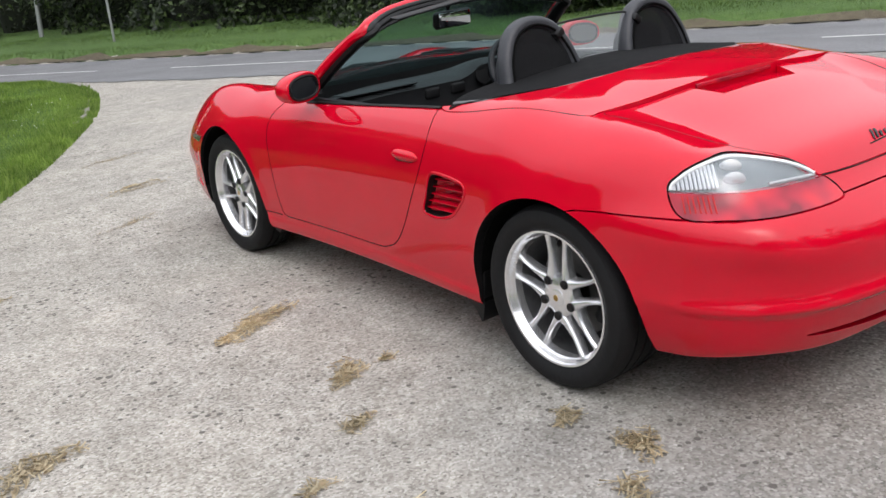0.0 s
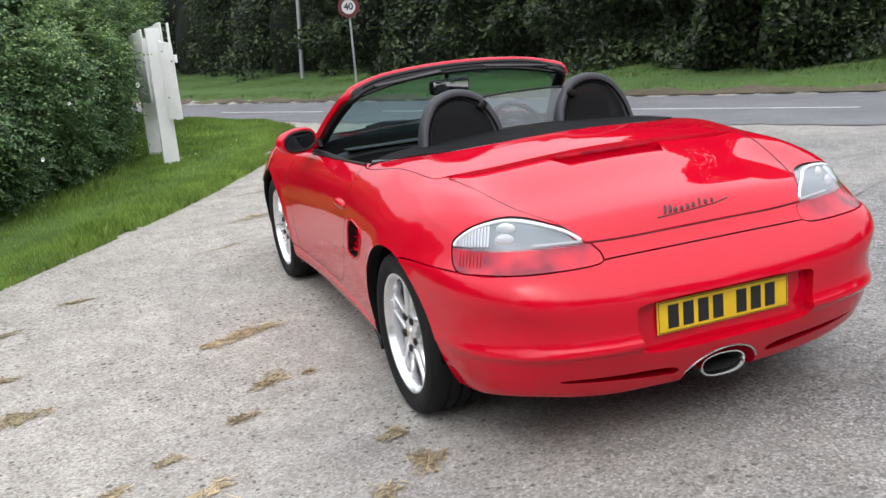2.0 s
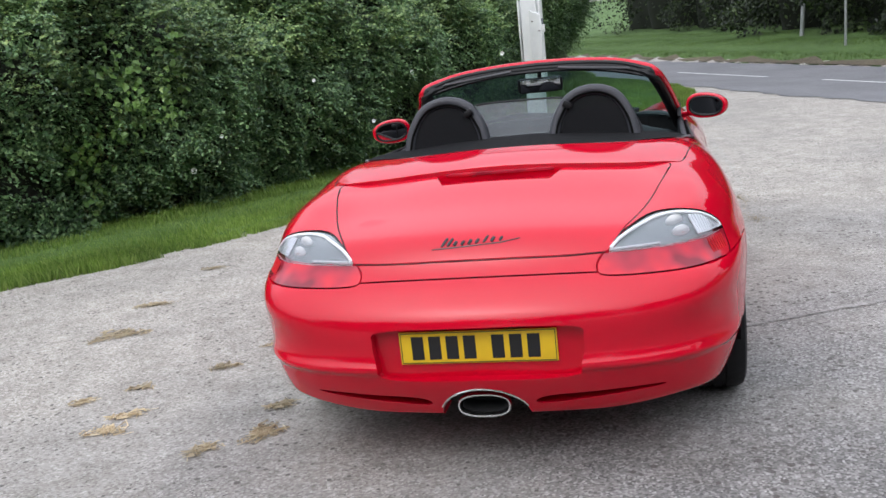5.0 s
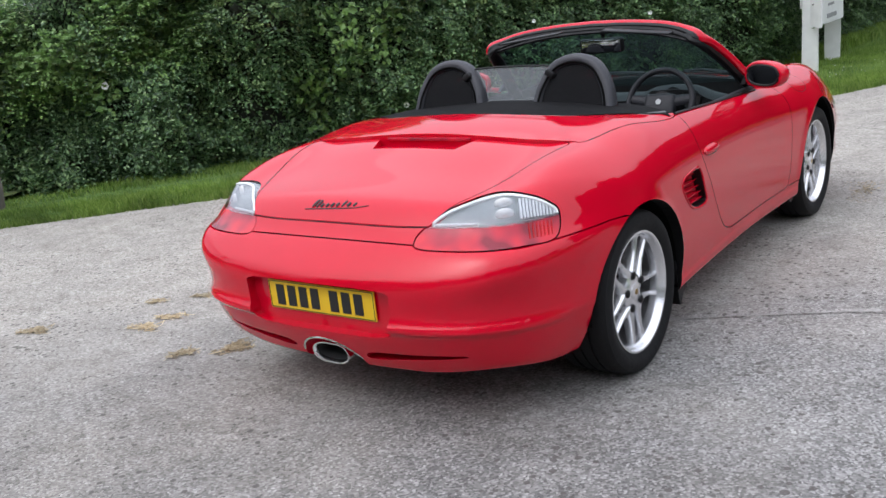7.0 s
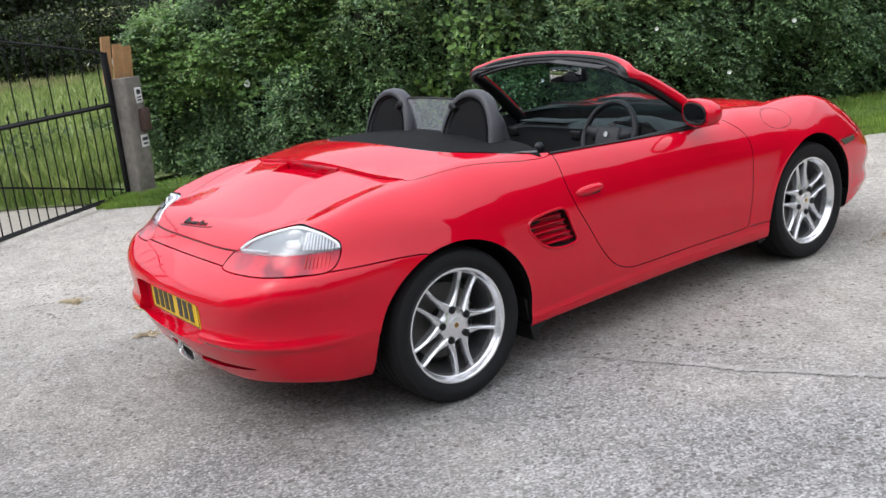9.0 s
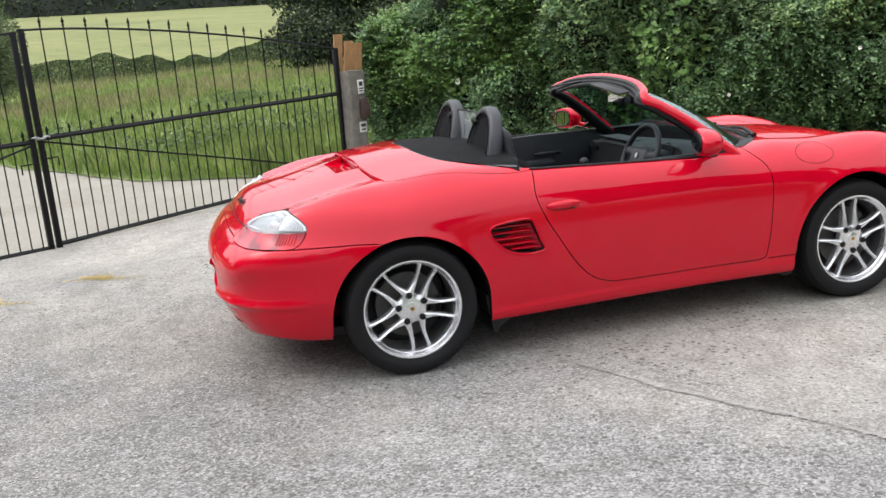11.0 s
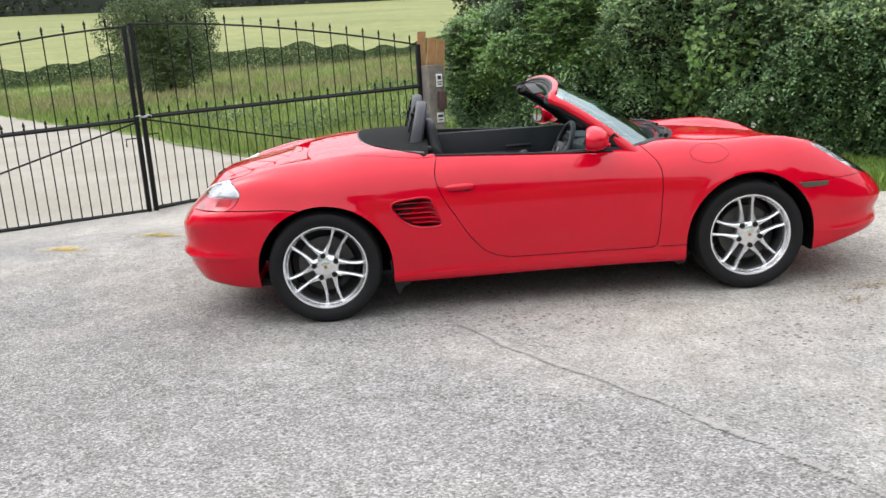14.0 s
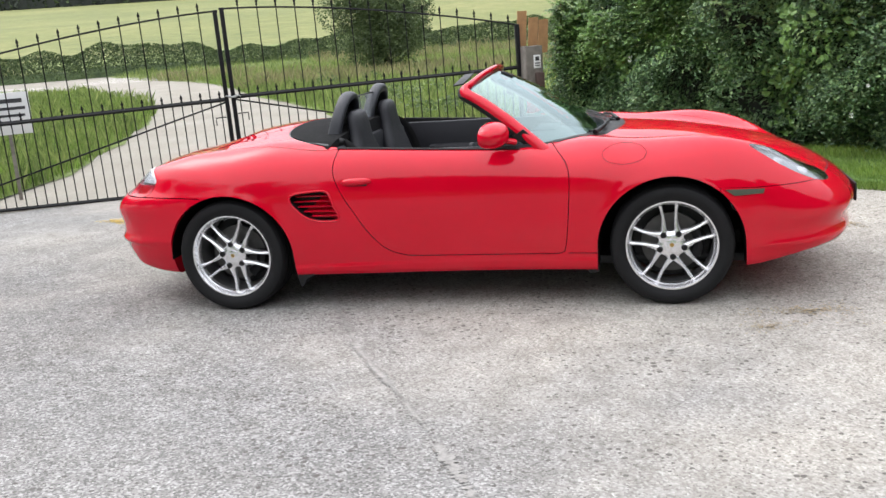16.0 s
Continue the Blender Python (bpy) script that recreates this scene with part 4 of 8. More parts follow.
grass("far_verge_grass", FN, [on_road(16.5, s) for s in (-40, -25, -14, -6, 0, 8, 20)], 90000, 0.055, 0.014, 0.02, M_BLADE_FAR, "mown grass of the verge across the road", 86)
grass("bank_grass", [on_road(15.6, s) for s in (-6.5, 2, 8, 20)], [on_road(30, s) for s in (-6.5, 2, 8, 20)], 90000, 0.22, 0.014, 0.02, M_BLADE, "longer grass of the rising bank", 87)

# ---- the iron gates ----
UPRIGHT = Matrix(((1, 0, 0.048, 0), (0, 1, 0.018, 0), (0, 0, 1, 0), (0, 0, 0, 1)))


def gate_leaf(width, flip):
    """One leaf: frame, rails, brace and spear-headed bars, from its meeting post outward along +x."""
    leaf = tagged(empty("iron_gate"), "closed black iron gate leaf with spear-headed bars", "gate", "yard gates")
    arch = lambda x: 1.915 - 0.455 * (x / width) ** 1.6
    rail = lambda x: 0.985 - 0.010 * x / width
    foot = lambda x: 0.03 + 0.08 * x / width
    part("meeting_stile", box_bm((0.045, 0.05, 1.93), (0.03, 0, 0.962), 0.004), M_BLACKIRON, leaf)
    part("hinge_stile", box_bm((0.05, 0.05, 1.40), (width, 0, 0.765), 0.004), M_BLACKIRON, leaf)
    part("bottom_rail", sweep_bm([(0.03, 0, foot(0)), (width, 0, foot(width))], 0.020, 4, up=(0, 1, 0)), M_BLACKIRON, leaf)
    part("middle_rail", sweep_bm([(0.03, 0, rail(0)), (width, 0, rail(width))], 0.022, 4, up=(0, 1, 0)), M_BLACKIRON, leaf)
    part("top_rail", sweep_bm([(width * i / 20, 0, arch(width * i / 20)) for i in range(21)], 0.011, 6), M_BLACKIRON, leaf)
    part("brace", sweep_bm([(0.05, 0.015, rail(0) - 0.03), (width - 0.05, 0.015, foot(width) + 0.04)], 0.010, 6), M_BLACKIRON, leaf)
    part("latch", sweep_bm([(0.06, 0.03, 0.80), (0.17, 0.03, 0.80), (0.17, 0.03, 0.72)], 0.007, 6), M_BLACKIRON, leaf)

    def spear(bm, x, z):
        for w0, z0, w1, z1 in ((0.007, 0, 0.014, 0.012), (0.014, 0.012, 0.006, 0.024), (0.006, 0.024, 0.016, 0.042), (0.016, 0.042, 0.001, 0.085)):
            a = [bm.verts.new((x + w0 * c, 0.4 * w0 * s, z + z0)) for c, s in ((1, 0), (0, 1), (-1, 0), (0, -1))]
            b = [bm.verts.new((x + w1 * c, 0.4 * w1 * s, z + z1)) for c, s in ((1, 0), (0, 1), (-1, 0), (0, -1))]
            for i in range(4):
                bm.faces.new((a[i], a[(i + 1) % 4], b[(i + 1) % 4], b[i]))

    n = 33
    for i in range(1, n):
        x = width * i / n
        tall = i % 2 == 0
        bm = sweep_bm([(x, 0, foot(x)), (x, 0, (arch(x) if tall else rail(x)) + 0.02)], 0.0065, 5, caps=False)
        spear(bm, x, (arch(x) if tall else rail(x)) + 0.02)
        part("bar", bm, M_BLACKIRON, leaf, shade=0)
    return leaf


mid = np.array([-4.09, -3.335])
ang = math.atan2(GP[1], GP[0])
right_leaf = gate_leaf(3.33, False)
right_leaf.matrix_world = Matrix.Translation((*(mid + GP * 0.006), -0.11)) @ UPRIGHT @ Matrix.Rotation(ang, 4, "Z")
left_leaf = gate_leaf(3.33, True)
left_leaf.matrix_world = Matrix.Translation((*(mid - GP * 0.006), -0.13)) @ UPRIGHT @ Matrix.Rotation(ang + math.pi, 4, "Z")
bm = bmesh.new()
for i in range(5):
    sweep_bm([(0.06 * math.cos(a) + 0.01 * i, 0.05 * math.sin(a), 0.01 * math.sin(2 * a + i)) for a in (2 * math.pi * j / 14 for j in range(14))], 0.006, 5, True, bm=bm)
chain = tagged(new("gate_chain", finish(bm, "gate_chain", M_GALV)), "grey chain looped round the meeting stiles", "chain")
chain.matrix_world = Matrix.Translation((*(mid + np.array([0.04, 0.015])), 0.885)) @ Matrix.Rotation(ang, 4, "Z")


def plank(size, at, material, seed, bevel=0.006, turn=0.0, lean=(0, 0)):
    """A weathered board with slightly wandering edges, standing on its foot."""
    r = random.Random(seed)
    bm = bmesh.new()
    w, d, h = size
    n = 9
    rings = []
    for i in range(n):
        z = h * i / (n - 1)
        ww, dd = w * (1 + r.uniform(-0.03, 0.03)), d * (1 + r.uniform(-0.05, 0.05))
        b = min(bevel, d * 0.3)
        tz = z + (r.uniform(-0.012, 0.012) if i == n - 1 else 0)
        ring = [(-ww / 2 + b, -dd / 2), (ww / 2 - b, -dd / 2), (ww / 2, -dd / 2 + b), (ww / 2, dd / 2 - b), (ww / 2 - b, dd / 2), (-ww / 2 + b, dd / 2), (-ww / 2, dd / 2 - b), (-ww / 2, -dd / 2 + b)]
        c, s = math.cos(turn), math.sin(turn)
        rings.append([bm.verts.new((at[0] + x * c - y * s + lean[0] * z, at[1] + x * s + y * c + lean[1] * z, at[2] + tz)) for x, y in ring])
    for a, b in zip(rings, rings[1:]):
        for i in range(8):
            bm.faces.new((a[i], a[(i + 1) % 8], b[(i + 1) % 8], b[i]))
    bm.faces.new(rings[0][::-1])
    bm.faces.new(rings[-1])
    return bm


# the timber gatepost with its notices and the short boards above it
gp = np.array([-5.62, -0.25])
post_turn = ang
post = tagged(empty("gate_post", Matrix.Translation((*gp, 0))), "weathered grey timber gatepost beside the iron gate", "post")
part("timber", plank((0.215, 0.20, 1.20), (0, 0, -0.05), M_SLEEPER, 91, 0.015, post_turn, (0.045, 0.018)), M_SLEEPER, post)
for i, (dx, hh) in enumerate(((-0.085, 0.455), (0.055, 0.395), (0.180, 0.385))):
    b = tagged(new("fence_board", finish(plank((0.115, 0.022, hh), (0, 0, 0), M_NEWBOARD, 95 + i, 0.003, post_turn, (0.08, 0.075)), "fence_board", M_NEWBOARD)), "orange-brown timber board fixed above the gatepost", "board", "boards on the gatepost")
    b.matrix_world = Matrix.Translation((gp[0] + GP[0] * dx - 0.10, gp[1] + GP[1] * dx - 0.03, 1.11 - 0.02 * i))


def notice(name, w, h, at, turn, bars, label, m_board=None, m_print=None, lean=0.0):
    """A small flat board with unreadable lines of print as plain bars."""
    thing = tagged(empty(name, Matrix.Translation(at) @ Matrix.Rotation(turn, 4, "Z") @ Matrix.Rotation(lean, 4, "Y")), label, "sign")
    part("board", box_bm((w, 0.008, h), (0, 0, 0), 0.003), m_board or M_SIGNWHITE, thing)
    for x, z, bw, bh in bars:
        part("print_bar", box_bm((bw * w, 0.003, bh * h), (x * w, -0.0056, z * h), 0.0), m_print or M_INK, thing)
    return thing


face = np.array([0.887, 0.461])
ft = math.atan2(face[1], face[0]) + math.pi / 2
for z, w, h, bars in ((0.985, 0.085, 0.15, [(0, 0.22, 0.55, 0.30), (0, -0.12, 0.7, 0.08), (0, -0.30, 0.6, 0.08)]), (0.545, 0.10, 0.12, [(0, 0.15, 0.7, 0.25), (0, -0.22, 0.6, 0.12)])):
    p = gp + face * 0.112 + GP * 0.03 + np.array([0.045, 0.018]) * z
    notice("notice", w, h, (*p, z), ft, bars, "small white notice with dark print on the gatepost")
p = gp + face * 0.13 + GP * 0.05 + np.array([0.045, 0.018]) * 0.75
bm = box_bm((0.10, 0.07, 0.22), (0, 0, 0), 0.012)
lock_box = tagged(new("letter_box", finish(bm, "letter_box", plain("rusty_brown_box", (0.06, 0.035, 0.028), 0.7, vary=0.4))), "small dark brown box fixed to the gatepost", "box")
lock_box.matrix_world = Matrix.Translation((*p, 0.75)) @ Matrix.Rotation(ft, 4, "Z")

notice("field_sign", 0.50, 0.46, (-3.69, -5.83, 0.86), math.radians(125), [(0, 0.30, 0.7, 0.10), (0, 0.12, 0.8, 0.07), (0, -0.05, 0.75, 0.06), (0, -0.2, 0.6, 0.06)], "white notice board with print standing beyond the gate")
bm = box_bm((0.04, 0.04, 1.25), (0.0, 0.028, 0.0), 0.006)
sp = tagged(new("sign_post", finish(bm, "sign_post", M_SLEEPER)), "short timber post behind the notice board", "post")
sp.matrix_world = Matrix.Translation((-3.69, -5.83, 0.42)) @ Matrix.Rotation(math.radians(125), 4, "Z")

# the white boards on the verge at the mouth of the drive: two legs, a panel on either side and a loose board
wp = empty("white_marker_boards", Matrix.Translation((-0.92, 7.30, float(land(-0.92, 7.30)) + 0.05)))
tagged(wp, "flaking white-painted boards of an old roadside sign standing on the verge", "marker post")


def slanted_board(a, b, z0, za, zb, thick, seed):
    """A board standing along a line in plan, its top edge running from za to zb, with slightly uneven edges."""
    r = random.Random(seed)
    a, b = Vector((*a, 0)), Vector((*b, 0))
    side = Vector((-(b - a).y, (b - a).x, 0)).normalized() * thick / 2
    bm = bmesh.new()
    cols = []
    for i in range(7):
        t = i / 6
        p = a.lerp(b, t)
        lo, hi = z0 + r.uniform(-0.012, 0.012), lerp(za, zb, t) + r.uniform(-0.008, 0.008)
        cols.append([bm.verts.new(p + side * k + Vector((0, 0, z))) for k, z in ((1, lo), (1, hi), (-1, hi), (-1, lo))])
    for p, q in zip(cols, cols[1:]):
        for i in range(4):
            bm.faces.new((p[i], p[(i + 1) % 4], q[(i + 1) % 4], q[i]))
    bm.faces.new(cols[0][::-1])
    bm.faces.new(cols[-1])
    bmesh.ops.recalc_face_normals(bm, faces=bm.faces)
    bmesh.ops.bevel(bm, geom=[e for e in bm.edges if e.calc_face_angle(0) > 1.0], offset=0.003, segments=1, affect="EDGES")
    return bm


part("leg", plank((0.18, 0.04, 1.66), (0.0, 0.0, -0.05), M_WHITEWOOD, 101, 0.004, 0.06, (0.015, 0.0)), M_WHITEWOOD, wp)
part("leg", plank((0.19, 0.04, 1.58), (-0.075, 1.24, -0.08), M_WHITEWOOD, 102, 0.004, 0.20, (0.01, 0.0)), M_WHITEWOOD, wp)
part("back_panel", slanted_board((-0.105, 0.03), (-0.165, 1.22), 0.74, 1.60, 1.55, 0.022, 103), M_WHITEWOOD, wp)
panel_a, panel_b = (0.115, -0.03), (0.055, 1.22)
part("printed_panel", slanted_board(panel_a, panel_b, 0.55, 1.66, 1.62, 0.022, 105), M_WHITEWOOD, wp)
part("loose_board", slanted_board((0.045, -0.10), (0.190, -0.20), 0.54, 1.46, 1.40, 0.025, 106), M_WHITEWOOD, wp)
part("slat", plank((0.028, 0.03, 0.42), (0.175, -0.16, 1.22), M_WHITEWOOD, 104, 0.004, 0, (0.02, 0.0)), M_WHITEWOOD, wp)
part("cleat", box_bm((0.035, 0.04, 0.09), (0.215, -0.19, 1.235), 0.005), M_WHITEWOOD, wp)
M_NAIL = plain("rusty_nail_stain", (0.09, 0.075, 0.06), 0.8, vary=0.4)
for x, y, z in ((0.085, -0.135, 1.33), (0.170, -0.195, 1.21), (0.085, -0.135, 0.80)):
    part("nail", box_bm((0.032, 0.02, 0.016), (x, y, z), 0.004), M_NAIL, wp)
M_FADED = plain("faded_grey_print", (0.30, 0.30, 0.30), 0.8)
M_ORANGE_PRINT = plain("faded_orange_print", (0.45, 0.13, 0.05), 0.8)
M_DARK_PRINT = plain("faded_dark_print", (0.08, 0.09, 0.12), 0.8)
panel_turn = math.atan2(panel_b[1] - panel_a[1], panel_b[0] - panel_a[0])
for t, z, w, h, c in ((0.48, 0.63, 0.50, 0.05, M_FADED), (0.45, 0.76, 0.30, 0.03, M_FADED), (0.45, 0.83, 0.36, 0.03, M_FADED), (0.45, 0.90, 0.40, 0.03, M_FADED), (0.40, 1.10, 0.14, 0.20, M_ORANGE_PRINT), (0.80, 1.30, 0.26, 0.09, M_DARK_PRINT), (0.20, 1.30, 0.18, 0.07, M_FADED)):
    bar = box_bm((w, 0.004, h), (0, -0.0125, 0), 0.0)
    bmesh.ops.transform(bar, matrix=Matrix.Translation((lerp(panel_a[0], panel_b[0], t), lerp(panel_a[1], panel_b[1], t), z)) @ Matrix.Rotation(panel_turn, 4, "Z"), verts=bar.verts)
    part("print_bar", bar, c, wp)


# the speed limit sign, the pole and a stake across the road
def speed_sign():
    x, y = 5.0, 19.8
    z0 = float(land(x, y))
    thing = tagged(empty("speed_sign", Matrix.Translation((x, y, z0))), "round red-ringed 40 speed limit sign on a post", "road sign")
    part("pole", sweep_bm([(0, 0, -0.1), (0.03, 0, 2.3)], 0.03, 10), M_GALV, thing)
    view = math.atan2(-24.0, -7.6) + math.pi / 2

    def disc(r0, r1, y0, y1, name, material):
        bm = bmesh.new()
        rings = [[bm.verts.new((r * math.cos(a), yy, r * math.sin(a))) for a in (2 * math.pi * i / 40 for i in range(40))] for r, yy in ((r1, y0), (r1, y1), (r0, y1), (r0, y0))]
        for a, b in zip(rings, rings[1:] + rings[:1]):
            for i in range(40):
                bm.faces.new((a[i], a[(i + 1) % 40], b[(i + 1) % 40], b[i]))
        if r0 < 0.01:
            bmesh.ops.remove_doubles(bm, verts=bm.verts, dist=1e-4)
        ob = part(name, bm, material, thing)
        ob.matrix_basis = Matrix.Translation((0.02, 0, 2.0)) @ Matrix.Rotation(view, 4, "Z")
        return ob

    disc(0.0001, 0.178, -0.040, -0.050, "face", M_SIGNGREY)
    disc(0.175, 0.275, -0.040, -0.054, "ring", M_SIGNRED)
    cu = bpy.data.curves.new("digits", "FONT")
    cu.body, cu.size, cu.align_x, cu.align_y, cu.extrude, cu.offset = "40", 0.235, "CENTER", "CENTER", 0.002, 0.008
    tmp = bpy.data.objects.new("digits", cu)
    scene.collection.objects.link(tmp)
    me = bpy.data.meshes.new_from_object(tmp.evaluated_get(bpy.context.evaluated_depsgraph_get()))
    bpy.data.objects.remove(tmp)
    me.materials.clear()
    me.materials.append(M_INK)
    ob = part("digits", me, None, thing)
    ob.matrix_basis = Matrix.Translation((0.02, 0, 2.0)) @ Matrix.Rotation(view, 4, "Z") @ Matrix.Translation((0, -0.054, 0)) @ Matrix.Rotation(math.pi / 2, 4, "X")
    return thing


speed_sign()
zp = float(land(4.68, 24.65))
tagged(new("utility_pole", finish(sweep_bm([(4.68, 24.65, zp - 0.2), (4.95, 24.70, zp + 3.5), (5.25, 24.74, zp + 7.5)], [0.065, 0.06, 0.05], 12), "utility_pole", M_GALV)), "slim grey pole beside the wood", "pole")
zp = float(land(13.5, 7.7))
tagged(new("field_stake", finish(sweep_bm([(13.5, 7.7, zp - 0.2), (13.53, 7.72, zp + 2.6)], [0.055, 0.05], 8), "field_stake", M_SLEEPER)), "dark wooden stake standing in the bank grass", "post")


# ---- dry straw and mud lying on the drive ----
def straw(x, y, rx, ry, turn, count, seed):
    r = np.random.RandomState(seed)
    a = r.uniform(0, 6.283, count)
    d = r.uniform(0, 1, count) ** 0.7 * (1 + 0.35 * np.sin(3 * a + seed) + 0.2 * np.sin(7 * a))
    px, py = d * rx * np.cos(a), d * ry * np.sin(a)
    c, s = math.cos(turn), math.sin(turn)
    cx, cy = x + px * c - py * s, y + px * s + py * c
    h = r.uniform(0, np.pi, count)
    ln = r.uniform(0.008, 0.035, count)
    w = r.uniform(0.0012, 0.003, count)
    dx, dy = np.cos(h), np.sin(h)
    z0 = land(cx, cy) + 0.002
    zl = r.uniform(0.001, 0.012, count)
    v = np.stack([np.stack([cx - dx * ln - dy * w, cy - dy * ln + dx * w, z0 + zl * r.uniform(0.1, 1, count)], -1), np.stack([cx - dx * ln + dy * w, cy - dy * ln - dx * w, z0 + zl * 0.5], -1), np.stack([cx + dx * ln + dy * w, cy + dy * ln - dx * w, z0 + zl * r.uniform(0.1, 1, count)], -1), np.stack([cx + dx * ln - dy * w, cy + dy * ln + dx * w, z0 + zl], -1)], 1).reshape(-1, 3)
    i = np.arange(count) * 4
    return tagged(new("straw_patch", mesh_np("straw_patch", v, np.stack([i, i + 1, i + 2, i + 3], -1), M_STRAW)), "flattened patch of dry straw and mud on the chippings", "straw", "straw on the drive", "stuff")


for x, y, rx, ry, turn, count in ((-1.28, 0.20, 0.20, 0.07, 0.5, 420), (-1.46, 0.12, 0.06, 0.03, 0.3, 90), (-1.30, -0.55, 0.12, 0.05, 0.8, 220), (-1.12, -0.55, 0.04, 0.02, 0.2, 50), (-1.48, -0.90, 0.07, 0.035, 0.3, 110), (-2.36, -0.36, 0.15, 0.08, 0.4, 330), (-1.00, -1.39, 0.055, 0.04, 0.7, 120), (-0.97, -1.66, 0.085, 0.06, 1.1, 200), (-2.07, 1.53, 0.10, 0.03, 0.1, 110), (-2.46, 1.04, 0.09, 0.03, 0.2, 90), (-2.45, 0.21, 0.11, 0.04, 0.3, 130), (-1.78, -1.15, 0.05, 0.03, 0.3, 80), (-1.99, -1.32, 0.06, 0.03, 0.5, 90), (-1.67, -1.63, 0.09, 0.05, 0.2, 150), (-1.16, -1.80, 0.07, 0.05, 0.9, 130), (-2.25, -1.89, 0.09, 0.05, 0.4, 150), (-1.67, -1.47, 0.08, 0.04, 0.6, 120), (-0.6, 3.4, 0.22, 0.05, 0.2, 150)):
    straw(x, y, rx, ry, turn, int(count * 0.6), 200 + count)


def crumbs(x, y, rx, ry, turn, count, seed, material, label):
    """A thin scatter of trodden soil crumbs."""
    r = np.random.RandomState(seed)
    a = r.uniform(0, 6.283, count)
    d = r.uniform(0, 1, count) ** 0.75 * (1 + 0.35 * np.sin(3 * a + seed) + 0.25 * np.sin(5 * a))
    px, py = d * rx * np.cos(a), d * ry * np.sin(a)
    c, s = math.cos(turn), math.sin(turn)
    cx, cy = x + px * c - py * s, y + px * s + py * c
    p = np.stack([cx, cy, land(cx, cy) + r.uniform(0.002, 0.006, count)], -1)
    v, f = leaf_soup(p, np.tile(np.array([0, 0, 3.0]), (count, 1)), 0.011, seed, 0.2, 0.8, 0.4)
    return tagged(new("soil_patch", mesh_np("soil_patch", v, f, material)), label, "soil", "soil on the drive", "stuff")


M_CRUMB = leaf_material("sandy_soil_crumbs", (0.22, 0.175, 0.11), (0.32, 0.265, 0.18), (0.40, 0.35, 0.26), 0.9)
for x, y, rx, ry, turn, count in ((-1.28, 0.20, 0.21, 0.065, 0.5, 620), (-1.30, -0.55, 0.12, 0.04, 0.8, 260), (-1.48, -0.90, 0.07, 0.03, 0.3, 130), (-2.36, -0.36, 0.15, 0.07, 0.4, 420), (-1.00, -1.39, 0.05, 0.04, 0.7, 140), (-0.97, -1.66, 0.08, 0.06, 1.1, 240), (-2.25, -1.89, 0.09, 0.04, 0.4, 200), (-0.65, 3.3, 0.25, 0.05, 0.2, 300), (-1.0, 2.4, 0.2, 0.05, 0.4, 220), (-0.4, 4.6, 0.3, 0.08, 0.3, 300), (-2.08, 1.53, 0.12, 0.03, 0.1, 160), (-2.45, 0.21, 0.12, 0.04, 0.3, 180)):
    crumbs(x, y, rx, ry, turn, count, 300 + count, M_CRUMB, "trodden sandy soil on the chippings")
M_YELLOW = leaf_material("faded_yellow_marking", (0.40, 0.30, 0.11), (0.55, 0.42, 0.13), (0.62, 0.48, 0.18), 0.9)
for x, y in ((-1.82, -3.52), (-2.15, -2.82)):
    crumbs(x, y, 0.24, 0.09, 1.0, 900, 71, M_YELLOW, "faded yellow paint mark on the yard")

# the tarred joint that crosses the yard
pts = resample([tuple(p)[:2] for p in curve_points([(0.2, -0.95, 0), (1.03, -0.515, 0), (1.6, -0.24, 0), (2.06, 0.035, 0), (2.93, 0.51, 0), (4.2, 1.1, 0)], 12)], 700)
r = np.random.RandomState(401)
wob = np.cumsum(r.normal(0, 0.0018, 700)) * 0.5 + r.normal(0, 0.003, 700)
wid = np.clip(0.015 + 0.008 * np.sin(np.arange(700) * 0.09) + 0.006 * np.sin(np.arange(700) * 0.031) + r.uniform(-0.020, 0.016, 700), 0.0005, 0.040)
nx, ny = -0.48, 0.87
ja = np.stack([pts[:, 0] + nx * (wob + wid), pts[:, 1] + ny * (wob + wid)], -1)
jb = np.stack([pts[:, 0] + nx * (wob - wid), pts[:, 1] + ny * (wob - wid)], -1)
M_SEAM = plain("worn_tar_joint", (0.25, 0.24, 0.225), 0.95, vary=0.5, scale=60, bump=0.4)
x = np.stack([ja[:, 0], jb[:, 0]], 1)
y = np.stack([ja[:, 1], jb[:, 1]], 1)
tagged(new("tar_joint", sheet_from_uv("tar_joint", x, y, land(x, y) + 0.003, M_SEAM)), "worn dark tar joint across the yard", "joint", kind="structure")

# half-sunk stones edging the corner of the verge
M_KERB = plain("mossy_kerb_stone", (0.25, 0.24, 0.20), 0.9, vary=0.4, scale=14, bump=0.5)
kl = resample([(0.02, 6.75), (0.27, 7.3), (0.55, 8.0), (0.74, 8.65)], 6)
kerb_me = None
